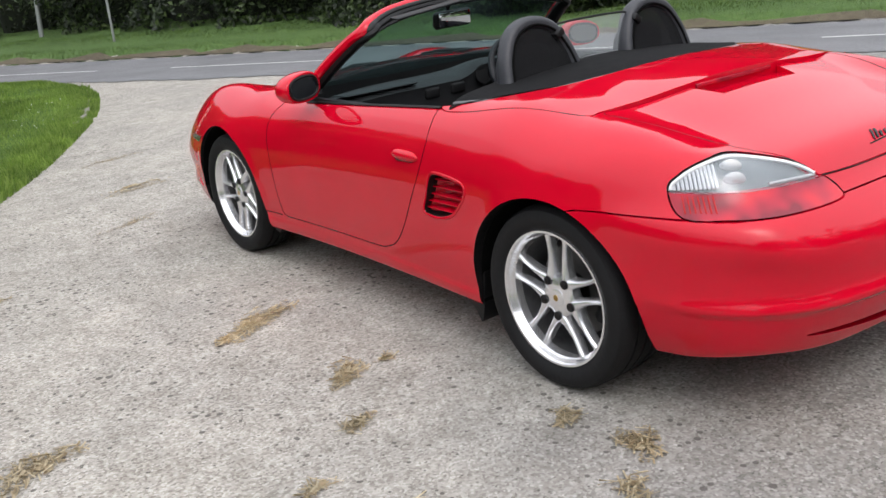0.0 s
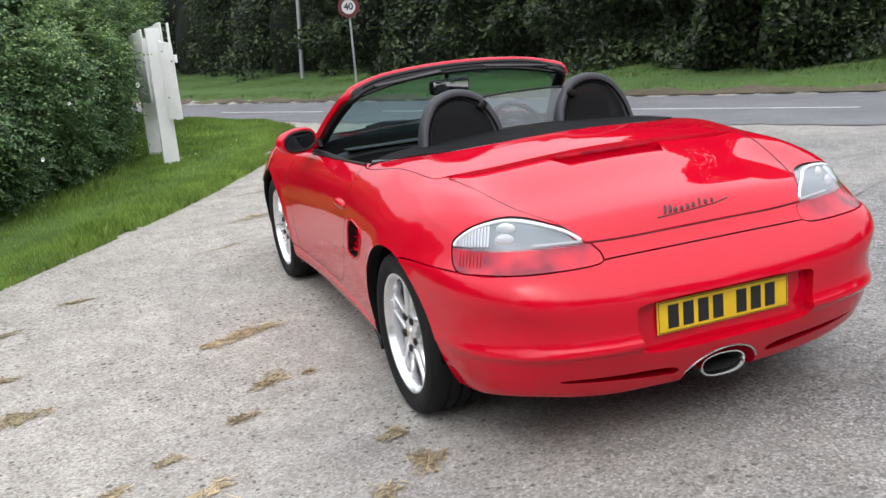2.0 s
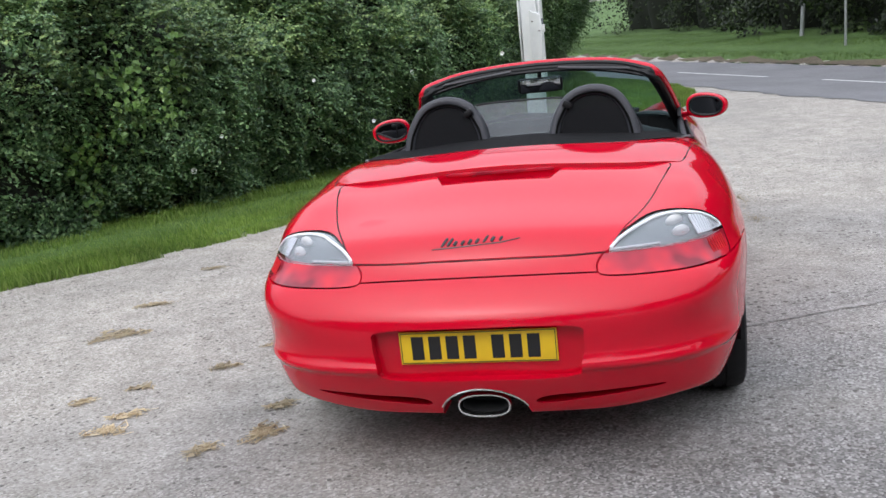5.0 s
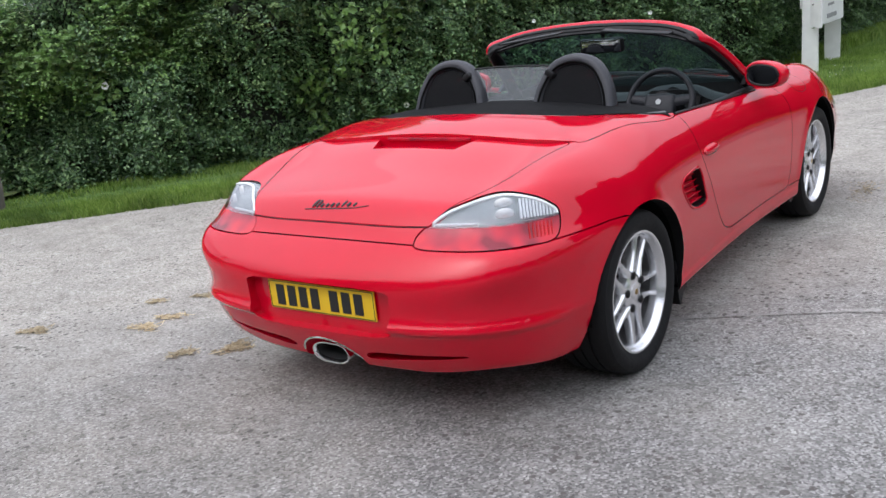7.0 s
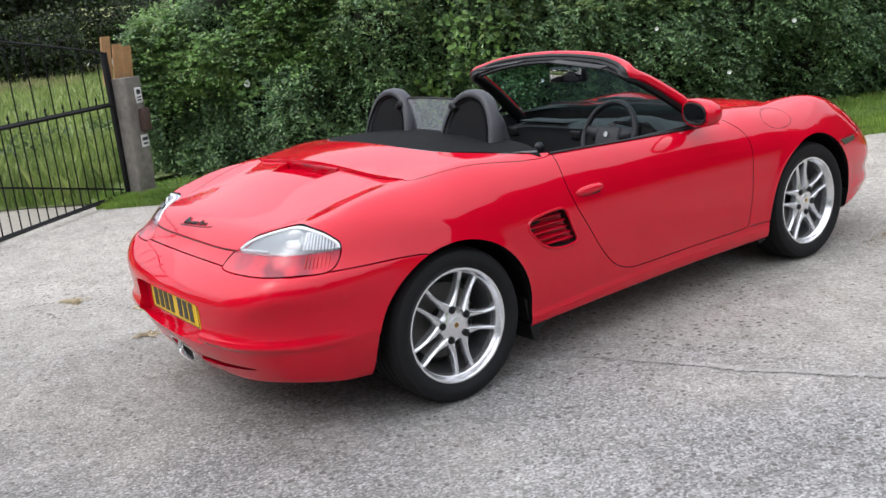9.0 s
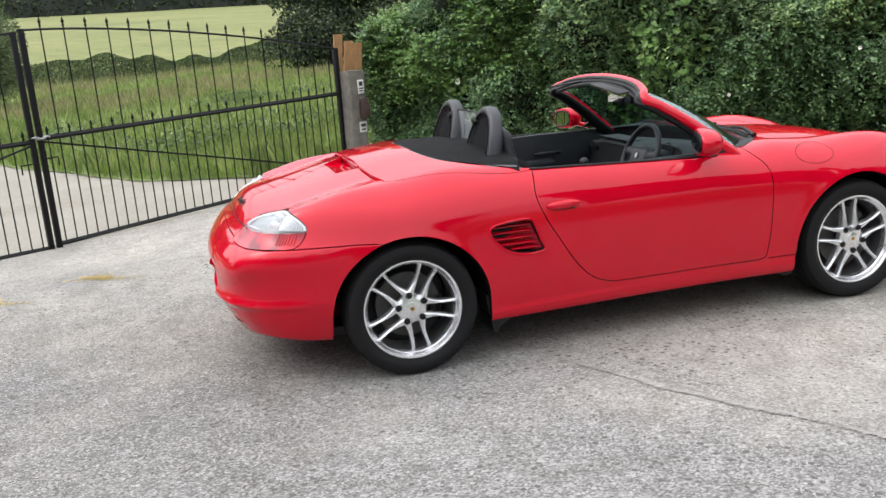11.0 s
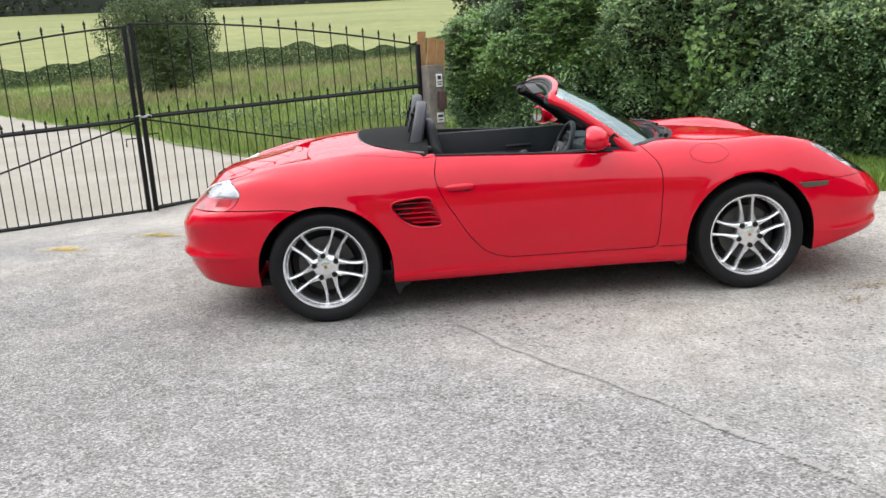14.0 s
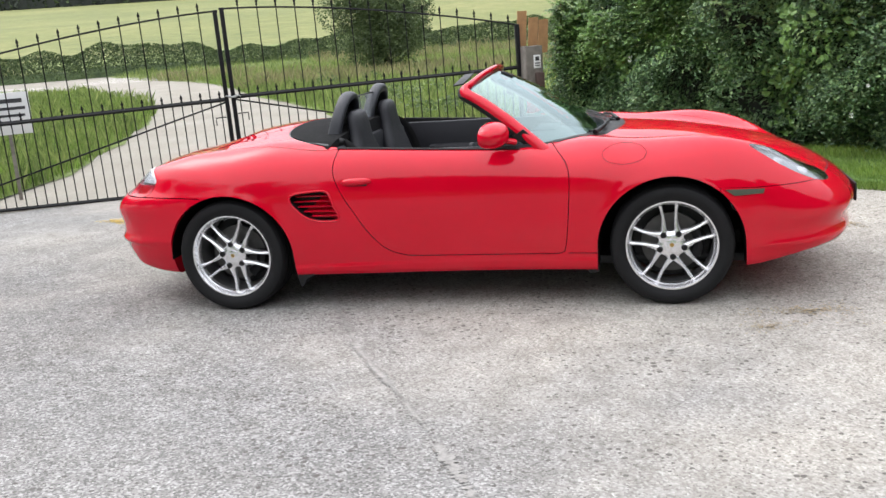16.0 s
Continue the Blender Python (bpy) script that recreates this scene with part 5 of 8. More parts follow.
for i in range(5):
    p, q = kl[i], kl[i + 1]
    if kerb_me is None:
        bm = box_bm((0.37, 0.10, 0.14), (0, 0, 0), 0.018, None, 2)
        for vv in bm.verts:
            vv.co += Vector((random.uniform(-0.008, 0.008), random.uniform(-0.006, 0.006), random.uniform(-0.006, 0.006)))
        kerb_me = finish(bm, "kerb_stone", M_KERB)
    st = tagged(new("kerb_stone", kerb_me), "half-sunk mossy kerb stone edging the verge", "kerb stone", "kerb stones")
    st.matrix_world = Matrix.Translation(((p[0] + q[0]) / 2 - 0.02, (p[1] + q[1]) / 2, float(land(*p)) - 0.015)) @ Matrix.Rotation(math.atan2(q[1] - p[1], q[0] - p[0]) + 0.04 * math.sin(i * 3), 4, "Z") @ Matrix.Rotation(0.06 * math.sin(i * 2.1), 4, "X")

# trees that close the place along the road; the first row is unseen, added as a dark horizon for the paint's
# reflections
for i, (s, n, h, w) in enumerate(((13, 38, 6.0, 7), (19, 36, 6.5, 8), (26, 34, 5.8, 8), (33, 32, 6, 8), (41, 31, 6, 8), (50, 30, 6, 8), (7, 42, 6, 7))):
    crown_tree("tree", on_road(n, s), h, w, 6000, 0.34, M_WOOD_LEAF, "leafy tree added out of view beyond the roadside bank for dark reflections", "tree", 150 + 3 * i, 0.05, 0.17)
for i, (x, y, h, w) in enumerate(((-4.3, 12.6, 4.2, 4.0), (-6.6, 17.5, 6.5, 5.5), (-10.0, 23.0, 7.5, 6.5), (-7.5, 11.5, 5.0, 4.5), (-12.5, 17.0, 7.0, 6.0))):
    crown_tree("tree", (x, y), h, w, 14000, 0.12 if i in (0, 3) else 0.17, M_WOOD_LEAF, "dark leafy tree behind the end of the hedge", "tree", 190 + 3 * i, 0.0, 0.12)
# unseen trees round the yard, added to darken what the car's tail reflects
for i, (x, y, h, w) in enumerate(((6.5, -14, 9.0, 7), (11.0, -13, 9.5, 7), (15.5, -12, 9.0, 7), (20, -9.5, 8.5, 7), (23.5, -4, 7, 6), (1.5, -16.0, 9.5, 7.5), (-4.0, -17.0, 10.0, 8), (-9.5, -18.5, 10.0, 8), (-15.0, -21.5, 10.5, 8))):
    crown_tree("tree", (x, y), h, w, 6000, 0.30, M_WOOD_LEAF, "leafy tree added out of view at the edge of the yard to darken reflections", "tree", 220 + 3 * i, 0.0, 0.15)

# soil beside the nose of the car, and daisies in the verge
for x, y, rx, ry, turn, count in ((0.95, 1.85, 0.10, 0.30, 0.1, 420), (1.15, 2.35, 0.10, 0.3, 0.2, 240), (1.2, 1.65, 0.1, 0.15, 0.4, 160)):
    crumbs(x, y, rx, ry, turn, count, 340 + count, M_CRUMB, "trodden sandy soil on the chippings")
r = np.random.RandomState(97)
dp_ = between([(-0.9, 5.6), (0.1, 7.2), (0.5, 8.6)], [(-1.3, 6.2), (-0.6, 7.8), (-0.3, 9.4)], 32, 98)
dv, df = leaf_soup(np.stack([dp_[:, 0], dp_[:, 1], land(dp_[:, 0], dp_[:, 1]) + 0.12 + r.uniform(0, 0.03, 32)], -1), np.tile(np.array([0, -0.4, 2.0]), (32, 1)), 0.017, 99, 0.1, 0.9, 0.3)
tagged(new("daisies", mesh_np("daisies", dv, df, M_PETAL)), "scattered small white daisies in the verge", "flowers", kind="stuff")

# ---- the car ----
def paint_material():
    n = Nodes("red_car_paint", (0.50, 0.002, 0.018), 0.5, Specular_IOR_Level=0.0, Coat_Weight=1.0, Coat_Roughness=0.02, Coat_IOR=1.45)
    v = n.coords()
    n.color(n.ramp(n.noise(v, 3.0, 3), [(0.3, (0.52, 0.0015, 0.016)), (0.7, (0.56, 0.002, 0.019))]))
    n.link(n.remap(n.noise(v, 14, 4), 0.3, 0.75, 0.006, 0.022), n.b.inputs["Coat Roughness"])
    return n.m


M_PAINT = paint_material()
M_BLACK = plain("black_plastic", (0.006, 0.006, 0.0065), 0.5, vary=0.3, scale=60, Specular_IOR_Level=0.3)
M_RUBBER = plain("tyre_rubber", (0.008, 0.0078, 0.0085), 0.7, vary=0.3, scale=40, bump=0.3, Specular_IOR_Level=0.25)
M_CLOTH = plain("black_soft_top_cloth", (0.006, 0.006, 0.0065), 0.95, vary=0.25, scale=160, bump=0.4, Specular_IOR_Level=0.15)
M_PADDING = plain("dark_grey_hoop_padding", (0.019, 0.020, 0.026), 0.5, vary=0.25, scale=70, bump=0.4, Specular_IOR_Level=0.6)
M_LEATHER = plain("black_leather", (0.0135, 0.0135, 0.017), 0.5, vary=0.25, scale=90, bump=0.35, Specular_IOR_Level=0.35)
M_DASH = plain("charcoal_dashboard", (0.014, 0.0145, 0.016), 0.6, vary=0.2, scale=120, bump=0.3, Specular_IOR_Level=0.35)
M_SILVER = plain("silver_wheel_paint", (0.80, 0.80, 0.815), 0.24, 0.85, vary=0.08, scale=20)
M_DISC = plain("dark_brake_steel", (0.07, 0.067, 0.064), 0.5, 0.5, vary=0.3, scale=30)
M_CHROME = plain("polished_steel", (0.82, 0.82, 0.82), 0.22, 1.0, vary=0.06)
M_PIPE = plain("sooty_pipe", (0.02, 0.02, 0.02), 0.8, vary=0.3)
M_MIRROR = Nodes("mirror_glass", (0.50, 0.51, 0.51), 0.01, 1.0).m
M_PLATE = plain("yellow_plate", (0.80, 0.52, 0.012), 0.35, vary=0.05, scale=15)
M_PLATEINK = plain("black_plate_print", (0.012, 0.012, 0.012), 0.4, vary=0.2)
M_BADGE = plain("dark_chrome_script", (0.05, 0.05, 0.052), 0.25, 0.8, vary=0.2)
M_CREST = plain("gold_crest", (0.35, 0.22, 0.06), 0.35, 0.7, vary=0.5, scale=200)


def glass_material(name, tint=(1, 1, 1), mix_clear=0.86, rough=0.0, sheen=0.10):
    """Thin sheet glass: mostly clear, with a reflection that grows towards the edge of view."""
    m = bpy.data.materials.new(name)
    m.use_nodes = True
    t = m.node_tree
    t.nodes.clear()
    out = t.nodes.new("ShaderNodeOutputMaterial")
    clear = t.nodes.new("ShaderNodeBsdfTransparent")
    clear.inputs[0].default_value = (*(c * mix_clear for c in tint), 1)
    gloss = t.nodes.new("ShaderNodeBsdfGlossy")
    gloss.inputs["Roughness"].default_value = max(rough, 0.015)
    gloss.inputs["Color"].default_value = (*(0.35 + 0.65 * c for c in tint), 1)
    facing = t.nodes.new("ShaderNodeLayerWeight")
    facing.inputs[0].default_value = 0.5
    power = t.nodes.new("ShaderNodeMath")
    power.operation = "POWER"
    power.inputs[1].default_value = 4.0
    t.links.new(facing.outputs["Facing"], power.inputs[0])
    fres = t.nodes.new("ShaderNodeMath")
    fres.operation = "MULTIPLY_ADD"
    fres.inputs[1].default_value, fres.inputs[2].default_value = 1.0 - sheen, sheen
    t.links.new(power.outputs[0], fres.inputs[0])
    mx = t.nodes.new("ShaderNodeMixShader")
    t.links.new(fres.outputs[0], mx.inputs[0])
    t.links.new(clear.outputs[0], mx.inputs[1])
    t.links.new(gloss.outputs[0], mx.inputs[2])
    t.links.new(mx.outputs[0], out.inputs[0])
    return m


M_GLASS = glass_material("windscreen_glass", (0.66, 0.90, 0.90), sheen=0.22)
M_DEFLECT = Nodes("wind_deflector_perspex", (0.42, 0.45, 0.47), 0.06, Alpha=0.24).m
M_CLEARLENS = glass_material("clear_lamp_lens", (0.97, 0.98, 1.0), 0.92, sheen=0.045)
M_REDRIB = plain("bright_red_lens_rib", (0.48, 0.008, 0.011), 0.3, vary=0.1, Specular_IOR_Level=0.2)


def red_lens_material():
    """Deep red ribbed plastic with darker chambers behind it."""
    n = Nodes("red_lamp_lens", (0.45, 0.008, 0.012), 0.25, Specular_IOR_Level=0.2, Coat_Weight=0.5, Coat_Roughness=0.05)
    v = n.coords()
    n.color(n.ramp(n.noise(v, 10.0, 1), [(0.36, (0.20, 0.006, 0.020)), (0.5, (0.38, 0.010, 0.030)), (0.66, (0.56, 0.010, 0.026))]))
    return n.m


M_REDLENS = red_lens_material()
M_MESH = plain("black_hoop_mesh", (0.012, 0.012, 0.013), 0.9, vary=0.2, scale=120, Alpha=0.86, Specular_IOR_Level=0.1)
M_LAMPWHITE = plain("white_lamp_surround", (0.78, 0.79, 0.79), 0.35, vary=0.05)
M_BOWL = plain("lamp_reflector", (0.60, 0.60, 0.59), 0.5, 0.1, vary=0.12, scale=30)
M_TAILGREY = plain("dull_lamp_housing", (0.19, 0.21, 0.205), 0.45, 0.0, vary=0.25, scale=14)
M_BULB = plain("warm_lamp_bulb", (0.55, 0.40, 0.36), 0.3, vary=0.2)
M_LAMPGREY = plain("grey_lamp_housing", (0.30, 0.335, 0.34), 0.35, 0.3, vary=0.1, scale=30)
M_MARKER = plain("smoked_marker_lens", (0.075, 0.08, 0.06), 0.15, vary=0.1)

AXLE_R, AXLE_F, HUB = -1.2075, 1.2075, 0.303

# design lines of the body, along the car (y) or up it (z)
half_width = spline([-2.15, -1.75, -1.2, -0.6, 0.0, 0.6, 1.2, 1.7, 2.25], [0.850, 0.882, 0.900, 0.876, 0.852, 0.855, 0.878, 0.858, 0.81])
crown = spline([-2.15, -1.97, -1.885, -1.78, -1.6, -1.4, -1.2, -0.95, -0.6, 0.0, 0.5, 0.9, 1.2, 1.5, 1.8, 2.0, 2.25], [0.50, 0.665, 0.757, 0.802, 0.836, 0.883, 0.921, 0.950, 0.947, 0.908, 0.880, 0.858, 0.838, 0.798, 0.720, 0.645, 0.53])
cross = spline([-2.1, -1.7, -1.2, -0.6, 0.3, 1.0, 1.6, 2.2], [0.12, 0.095, 0.118, 0.10, 0.06, 0.085, 0.12, 0.16])
tail = spline([0.12, 0.22, 0.31, 0.40, 0.47, 0.53, 0.575, 0.61, 0.64, 0.662, 0.685, 0.72, 0.80, 0.95], [1.935, 1.994, 2.046, 2.072, 2.074, 2.090, 2.108, 2.102, 2.070, 2.020, 1.982, 1.955, 1.92, 1.86])
nose = spline([0.12, 0.20, 0.27, 0.31, 0.36, 0.43, 0.52, 0.60, 0.70, 0.85], [2.05, 2.115, 2.168, 2.182, 2.175, 2.205, 2.19, 2.13, 2.02, 1.86])


def smax(a, b, k):
    h = np.maximum(k - np.abs(a - b), 0) / k
    return np.maximum(a, b) + h * h * k * 0.25


def body(x, y, z):
    """Below zero inside the car's closed outer form."""
    a = np.sqrt(x * x + 1e-6)
    w = half_width(y)
    up, down = np.maximum(z - 0.56, 0), np.maximum(0.50 - z, 0)
    w = w - 0.62 * up**2 - (0.34 + 0.85 * smooth(-1.30, -1.62, y)) * down**2 + 0.005 * smooth(0.250, 0.232, z) * smooth(-0.95, -0.8, y) * smooth(0.98, 0.85, y)
    for ya, rr in ((AXLE_R, 0.342), (AXLE_F, 0.372)):
        r = np.sqrt((y - ya) ** 2 + (z - HUB) ** 2)
        w = w + 0.007 * np.exp(-(((r - rr) / 0.035) ** 2)) * smooth(0.2, 0.4, z)
    # the creases that run round the foot of both bumpers
    w = w + 0.017 * np.exp(-(((z - 0.386) / np.where(z > 0.386, 0.026, 0.014)) ** 2)) * smooth(-1.62, -1.80, y)
    w = w + 0.011 * np.exp(-(((z - 0.292) / 0.020) ** 2)) * smooth(1.58, 1.72, y)
    side = a - w
    t = crown(y) - cross(y) * a * a
    t = t + (0.029 + 0.048 * smooth(1.0, 1.5, y)) * np.exp(-(((a - 0.665) / 0.15) ** 2)) * smooth(0.55, 0.85, y) * smooth(2.12, 1.65, y)
    t = t - 0.020 * np.exp(-(((a - 0.46) / 0.10) ** 2)) * smooth(0.75, 1.0, y) * smooth(2.0, 1.6, y)
    t = t + 0.018 * np.exp(-(((a - 0.70) / 0.14) ** 2)) * smooth(-0.7, -1.0, y) * smooth(-1.85, -1.5, y)
    t = t + 0.024 * np.exp(-(((a - 0.705) / 0.115) ** 2)) * smooth(-1.15, -1.52, y) * smooth(-1.90, -1.66, y)
    top = (z - t) * 0.93
    f = smax(side, top, 0.15)
    slope = 0.356 * a + 8 * 0.92 * a**7
    ridge = 0.021 * np.exp(-(((z - 0.386) / np.where(z > 0.386, 0.026, 0.014)) ** 2))
    rear = (-tail(z) - ridge + 0.178 * a * a + 0.92 * a**8 - y) / np.sqrt(1 + slope * slope)
    f = smax(f, rear, 0.10)
    slope = 0.64 * a + 8 * 1.0 * a**7
    front = (y - nose(z) - 0.005 * np.exp(-(((z - 0.292) / 0.020) ** 2)) + 0.32 * a * a + 1.0 * a**8) / np.sqrt(1 + slope * slope)
    f = smax(f, front, 0.14)
    base = 0.178 + 0.072 * smooth(1.60, 2.1, y) * smooth(0.2, 0.8, a) + 0.018 * smooth(1.5, 1.8, y) + 0.010 * smooth(-1.5, -1.62, y) + 0.05 * smooth(-1.6, -1.95, y) * smooth(0.35, 0.8, a)
    return smax(f, base - z, 0.035)


def body_normal(p):
    e = 1e-4
    x, y, z = p[:, 0], p[:, 1], p[:, 2]
    g = np.stack([body(x + e, y, z) - body(x - e, y, z), body(x, y + e, z) - body(x, y - e, z), body(x, y, z + e) - body(x, y, z - e)], -1)
    return g / (np.linalg.norm(g, axis=1)[:, None] + 1e-12)


def onto_body(p, o):
    """Pushes points out from their middles o until they lie on the form."""
    d = p - o
    lo, hi = np.full(len(p), 0.02), np.full(len(p), 1.6)
    for _ in range(34):
        m = 0.5 * (lo + hi)
        q = o + d * m[:, None]
        inside = body(q[:, 0], q[:, 1], q[:, 2]) < 0
        lo, hi = np.where(inside, m, lo), np.where(inside, hi, m)
    return o + d * (0.5 * (lo + hi))[:, None]


def body_solid(step):
    bm = bmesh.new()
    size = np.array([1.76, 4.30, 0.86])
    cells = np.maximum(2, (size / step).astype(int))
    bmesh.ops.create_cube(bm, size=1.0)
    me = bpy.data.meshes.new("car_solid")
    bm.free()
    verts, faces, seen = [], [], {}

    def vid(i, j, k):
        key = (i, j, k)
        if key not in seen:
            seen[key] = len(verts)
            verts.append((i / cells[0] - 0.5, j / cells[1] - 0.5, k / cells[2] - 0.5))
        return seen[key]

    nx, ny, nz = cells
    for i in range(nx):
        for j in range(ny):
            faces.append((vid(i, j, 0), vid(i, j + 1, 0), vid(i + 1, j + 1, 0), vid(i + 1, j, 0)))
            faces.append((vid(i, j, nz), vid(i + 1, j, nz), vid(i + 1, j + 1, nz), vid(i, j + 1, nz)))
    for i in range(nx):
        for k in range(nz):
            faces.append((vid(i, 0, k), vid(i + 1, 0, k), vid(i + 1, 0, k + 1), vid(i, 0, k + 1)))
            faces.append((vid(i, ny, k), vid(i, ny, k + 1), vid(i + 1, ny, k + 1), vid(i + 1, ny, k)))
    for j in range(ny):
        for k in range(nz):
            faces.append((vid(0, j, k), vid(0, j, k + 1), vid(0, j + 1, k + 1), vid(0, j + 1, k)))
            faces.append((vid(nx, j, k), vid(nx, j + 1, k), vid(nx, j + 1, k + 1), vid(nx, j, k + 1)))
    p = np.array(verts) * size + np.array([0, 0.05, 0.50])
    o = p.copy()
    o[:, 0] = 0
    o[:, 1] = np.clip(p[:, 1], -1.45, 1.5)
    o[:, 2] = 0.46
    return mesh_np("car_solid", onto_body(p, o), faces, None, True)


def boolean(me, cutter, operation):
    """The mesh after a boolean with the cutter's bmesh or mesh."""
    if isinstance(cutter, bmesh.types.BMesh):
        c = bpy.data.meshes.new("cutter")
        cutter.to_mesh(c)
    else:
        c = cutter
    a, b = bpy.data.objects.new("a", me), bpy.data.objects.new("b", c)
    scene.collection.objects.link(a)
    scene.collection.objects.link(b)
    mod = a.modifiers.new("cut", "BOOLEAN")
    mod.operation, mod.object, mod.solver = operation, b, "MANIFOLD"
    dg = bpy.context.evaluated_depsgraph_get()
    out = bpy.data.meshes.new_from_object(a.evaluated_get(dg))
    if len(out.polygons) == 0:
        mod.solver = "EXACT"
        dg = bpy.context.evaluated_depsgraph_get()
        out = bpy.data.meshes.new_from_object(a.evaluated_get(dg))
    bpy.data.objects.remove(a)
    bpy.data.objects.remove(b)
    return out


def dress(me, materials, eps=0.005):
    """Gives the faces on the outer form its true normals and the first material, and the cut faces the second."""
    nv, nl, nf = len(me.vertices), len(me.loops), len(me.polygons)
    co = np.zeros(nv * 3, np.float32)
    me.vertices.foreach_get("co", co)
    co = co.reshape(-1, 3).astype(float)
    lv = np.zeros(nl, np.int32)
    me.loops.foreach_get("vertex_index", lv)
    fn = np.zeros(nf * 3, np.float32)
    me.polygons.foreach_get("normal", fn)
    fn = fn.reshape(-1, 3)
    fc = np.zeros(nf * 3, np.float32)
    me.polygons.foreach_get("center", fc)
    tot = np.zeros(nf, np.int32)
    me.polygons.foreach_get("loop_total", tot)
    lf = np.repeat(np.arange(nf), tot)
    g = body_normal(co)
    near = np.abs(body(co[:, 0], co[:, 1], co[:, 2])) < eps
    outer = np.bincount(lf, near[lv], nf) == tot
    gl = g[lv]
    agree = np.sum(gl * fn[lf], 1) > 0.72
    outer &= np.bincount(lf, agree, nf) == tot
    ln = np.where(outer[lf][:, None], gl, fn[lf])
    me.polygons.foreach_set("use_smooth", np.ones(nf, bool))
    me.materials.clear()
    for m in materials:
        me.materials.append(m)
    me.polygons.foreach_set("material_index", np.where(outer, 0, len(materials) - 1).astype(np.int32))
    me.normals_split_custom_set(ln.astype(np.float32).tolist())
    me.update()
    return me


def grown(outline, d):
    """The closed outline moved outward by d."""
    p = np.array(outline, float)
    a, b = np.roll(p, 1, 0), np.roll(p, -1, 0)
    t = b - a
    n = np.stack([t[:, 1], -t[:, 0]], -1) / (np.linalg.norm(t, axis=1)[:, None] + 1e-9)
    area = np.sum(p[:, 0] * b[:, 1] - b[:, 0] * p[:, 1])
    return p + n * d * (1 if area > 0 else -1)


def rounded(points, steps=6):
    return [tuple(p)[:2] for p in curve_points([(*p, 0) for p in points], steps, True)]


SIDE = lambda s: ((0, 1, 0), (0, 0, 1), (s, 0, 0))
PLAN = ((1, 0, 0), (0, 1, 0), (0, 0, 1))


def both_sides(outline, lo, hi):
    bm = prism_bm(outline, SIDE(1), lo, hi)
    return prism_bm(outline, SIDE(-1), lo, hi, bm)


def circle(cy, cz, r, k=56, ry=None):
    return [(cy + r * math.cos(2 * math.pi * i / k), cz + (ry or r) * math.sin(2 * math.pi * i / k)) for i in range(k)]


def arch_outline(cy, back, ahead, rise):
    """A wheel opening: a low arch that drops straight below the hub."""
    top = [(cy + (ahead if math.cos(a) > 0 else back) * math.cos(a), HUB + rise * math.sin(a)) for a in (math.pi * i / 32 for i in range(33))]
    return top + [(cy - back - 0.004, 0.15), (cy - back - 0.004, -0.10), (cy + ahead + 0.004, -0.10), (cy + ahead + 0.004, 0.15)]


def mirrored(half):
    return [(x, y) for x, y in half] + [(-x, y) for x, y in reversed(half) if abs(x) > 1e-6]


car = tagged(empty("sports_car"), "glossy red two-seat convertible with its black roof folded", "car")
shell = body_solid(0.018)
# wheel wells and the open cockpit
shell = boolean(shell, both_sides(arch_outline(AXLE_R, 0.370, 0.376, 0.350), 0.50, 1.2), "DIFFERENCE")
shell = boolean(shell, both_sides(arch_outline(AXLE_F, 0.376, 0.366, 0.366), 0.46, 1.2), "DIFFERENCE")
COCKPIT = mirrored([(0.0, -1.00), (0.30, -0.985), (0.52, -0.92), (0.66, -0.80), (0.735, -0.62), (0.745, -0.3), (0.745, 0.2), (0.735, 0.50), (0.66, 0.63), (0.45, 0.76), (0.22, 0.83), (0.0, 0.85)])
cock = rounded([(x, y) for x, y in COCKPIT], 5)
shell = boolean(shell, prism_bm(cock, PLAN, 0.30, 1.4), "DIFFERENCE")


def panel(name, make, label="", materials=None, gap=0.003, split=False):
    """Cuts a panel out of the shell, leaving a gap round it. make(d): the cutter grown by d."""
    global shell
    piece = boolean(shell, make(0.0), "INTERSECT")
    shell = boolean(shell, make(gap), "DIFFERENCE")
    done = []
    if split:
        for sgn in (1, -1):
            half = boolean(piece, box_bm((3, 8, 4), (sgn * 1.5, 0, 0)), "INTERSECT")
            done.append(part(name, dress(half, materials or [M_PAINT, M_BLACK]), None, car, label))
    else:
        done.append(part(name, dress(piece, materials or [M_PAINT, M_BLACK]), None, car, label))
    return done


DOOR = rounded([(0.50, 1.05), (0.55, 0.90), (0.62, 0.825), (0.692, 0.72), (0.688, 0.52), (0.668, 0.33), (0.645, 0.284), (0.55, 0.279), (0.2, 0.281), (-0.12, 0.284), (-0.22, 0.295), (-0.31, 0.335), (-0.39, 0.42), (-0.46, 0.53), (-0.53, 0.65), (-0.568, 0.76), (-0.55, 0.86), (-0.52, 0.93), (-0.50, 1.05)], 4)
doors = panel("door", lambda d: both_sides(grown(DOOR, d), 0.66, 1.1), gap=0.0042, split=True)
LID = rounded(mirrored([(0.0, -1.291), (0.30, -1.293), (0.55, -1.278), (0.622, -1.264), (0.640, -1.30), (0.605, -1.46), (0.545, -1.66), (0.475, -1.82), (0.435, -1.878), (0.41, -1.892), (0.25, -1.908), (0.0, -1.914)]), 4)
wedge = bmesh.new()
wv = [wedge.verts.new(p) for p in ((-0.285, -1.20, 0.866), (0.285, -1.20, 0.866), (0.205, -1.400, 0.8765), (-0.205, -1.400, 0.8765), (-0.285, -1.20, 1.05), (0.285, -1.20, 1.05), (0.205, -1.400, 1.05), (-0.205, -1.400, 1.05))]
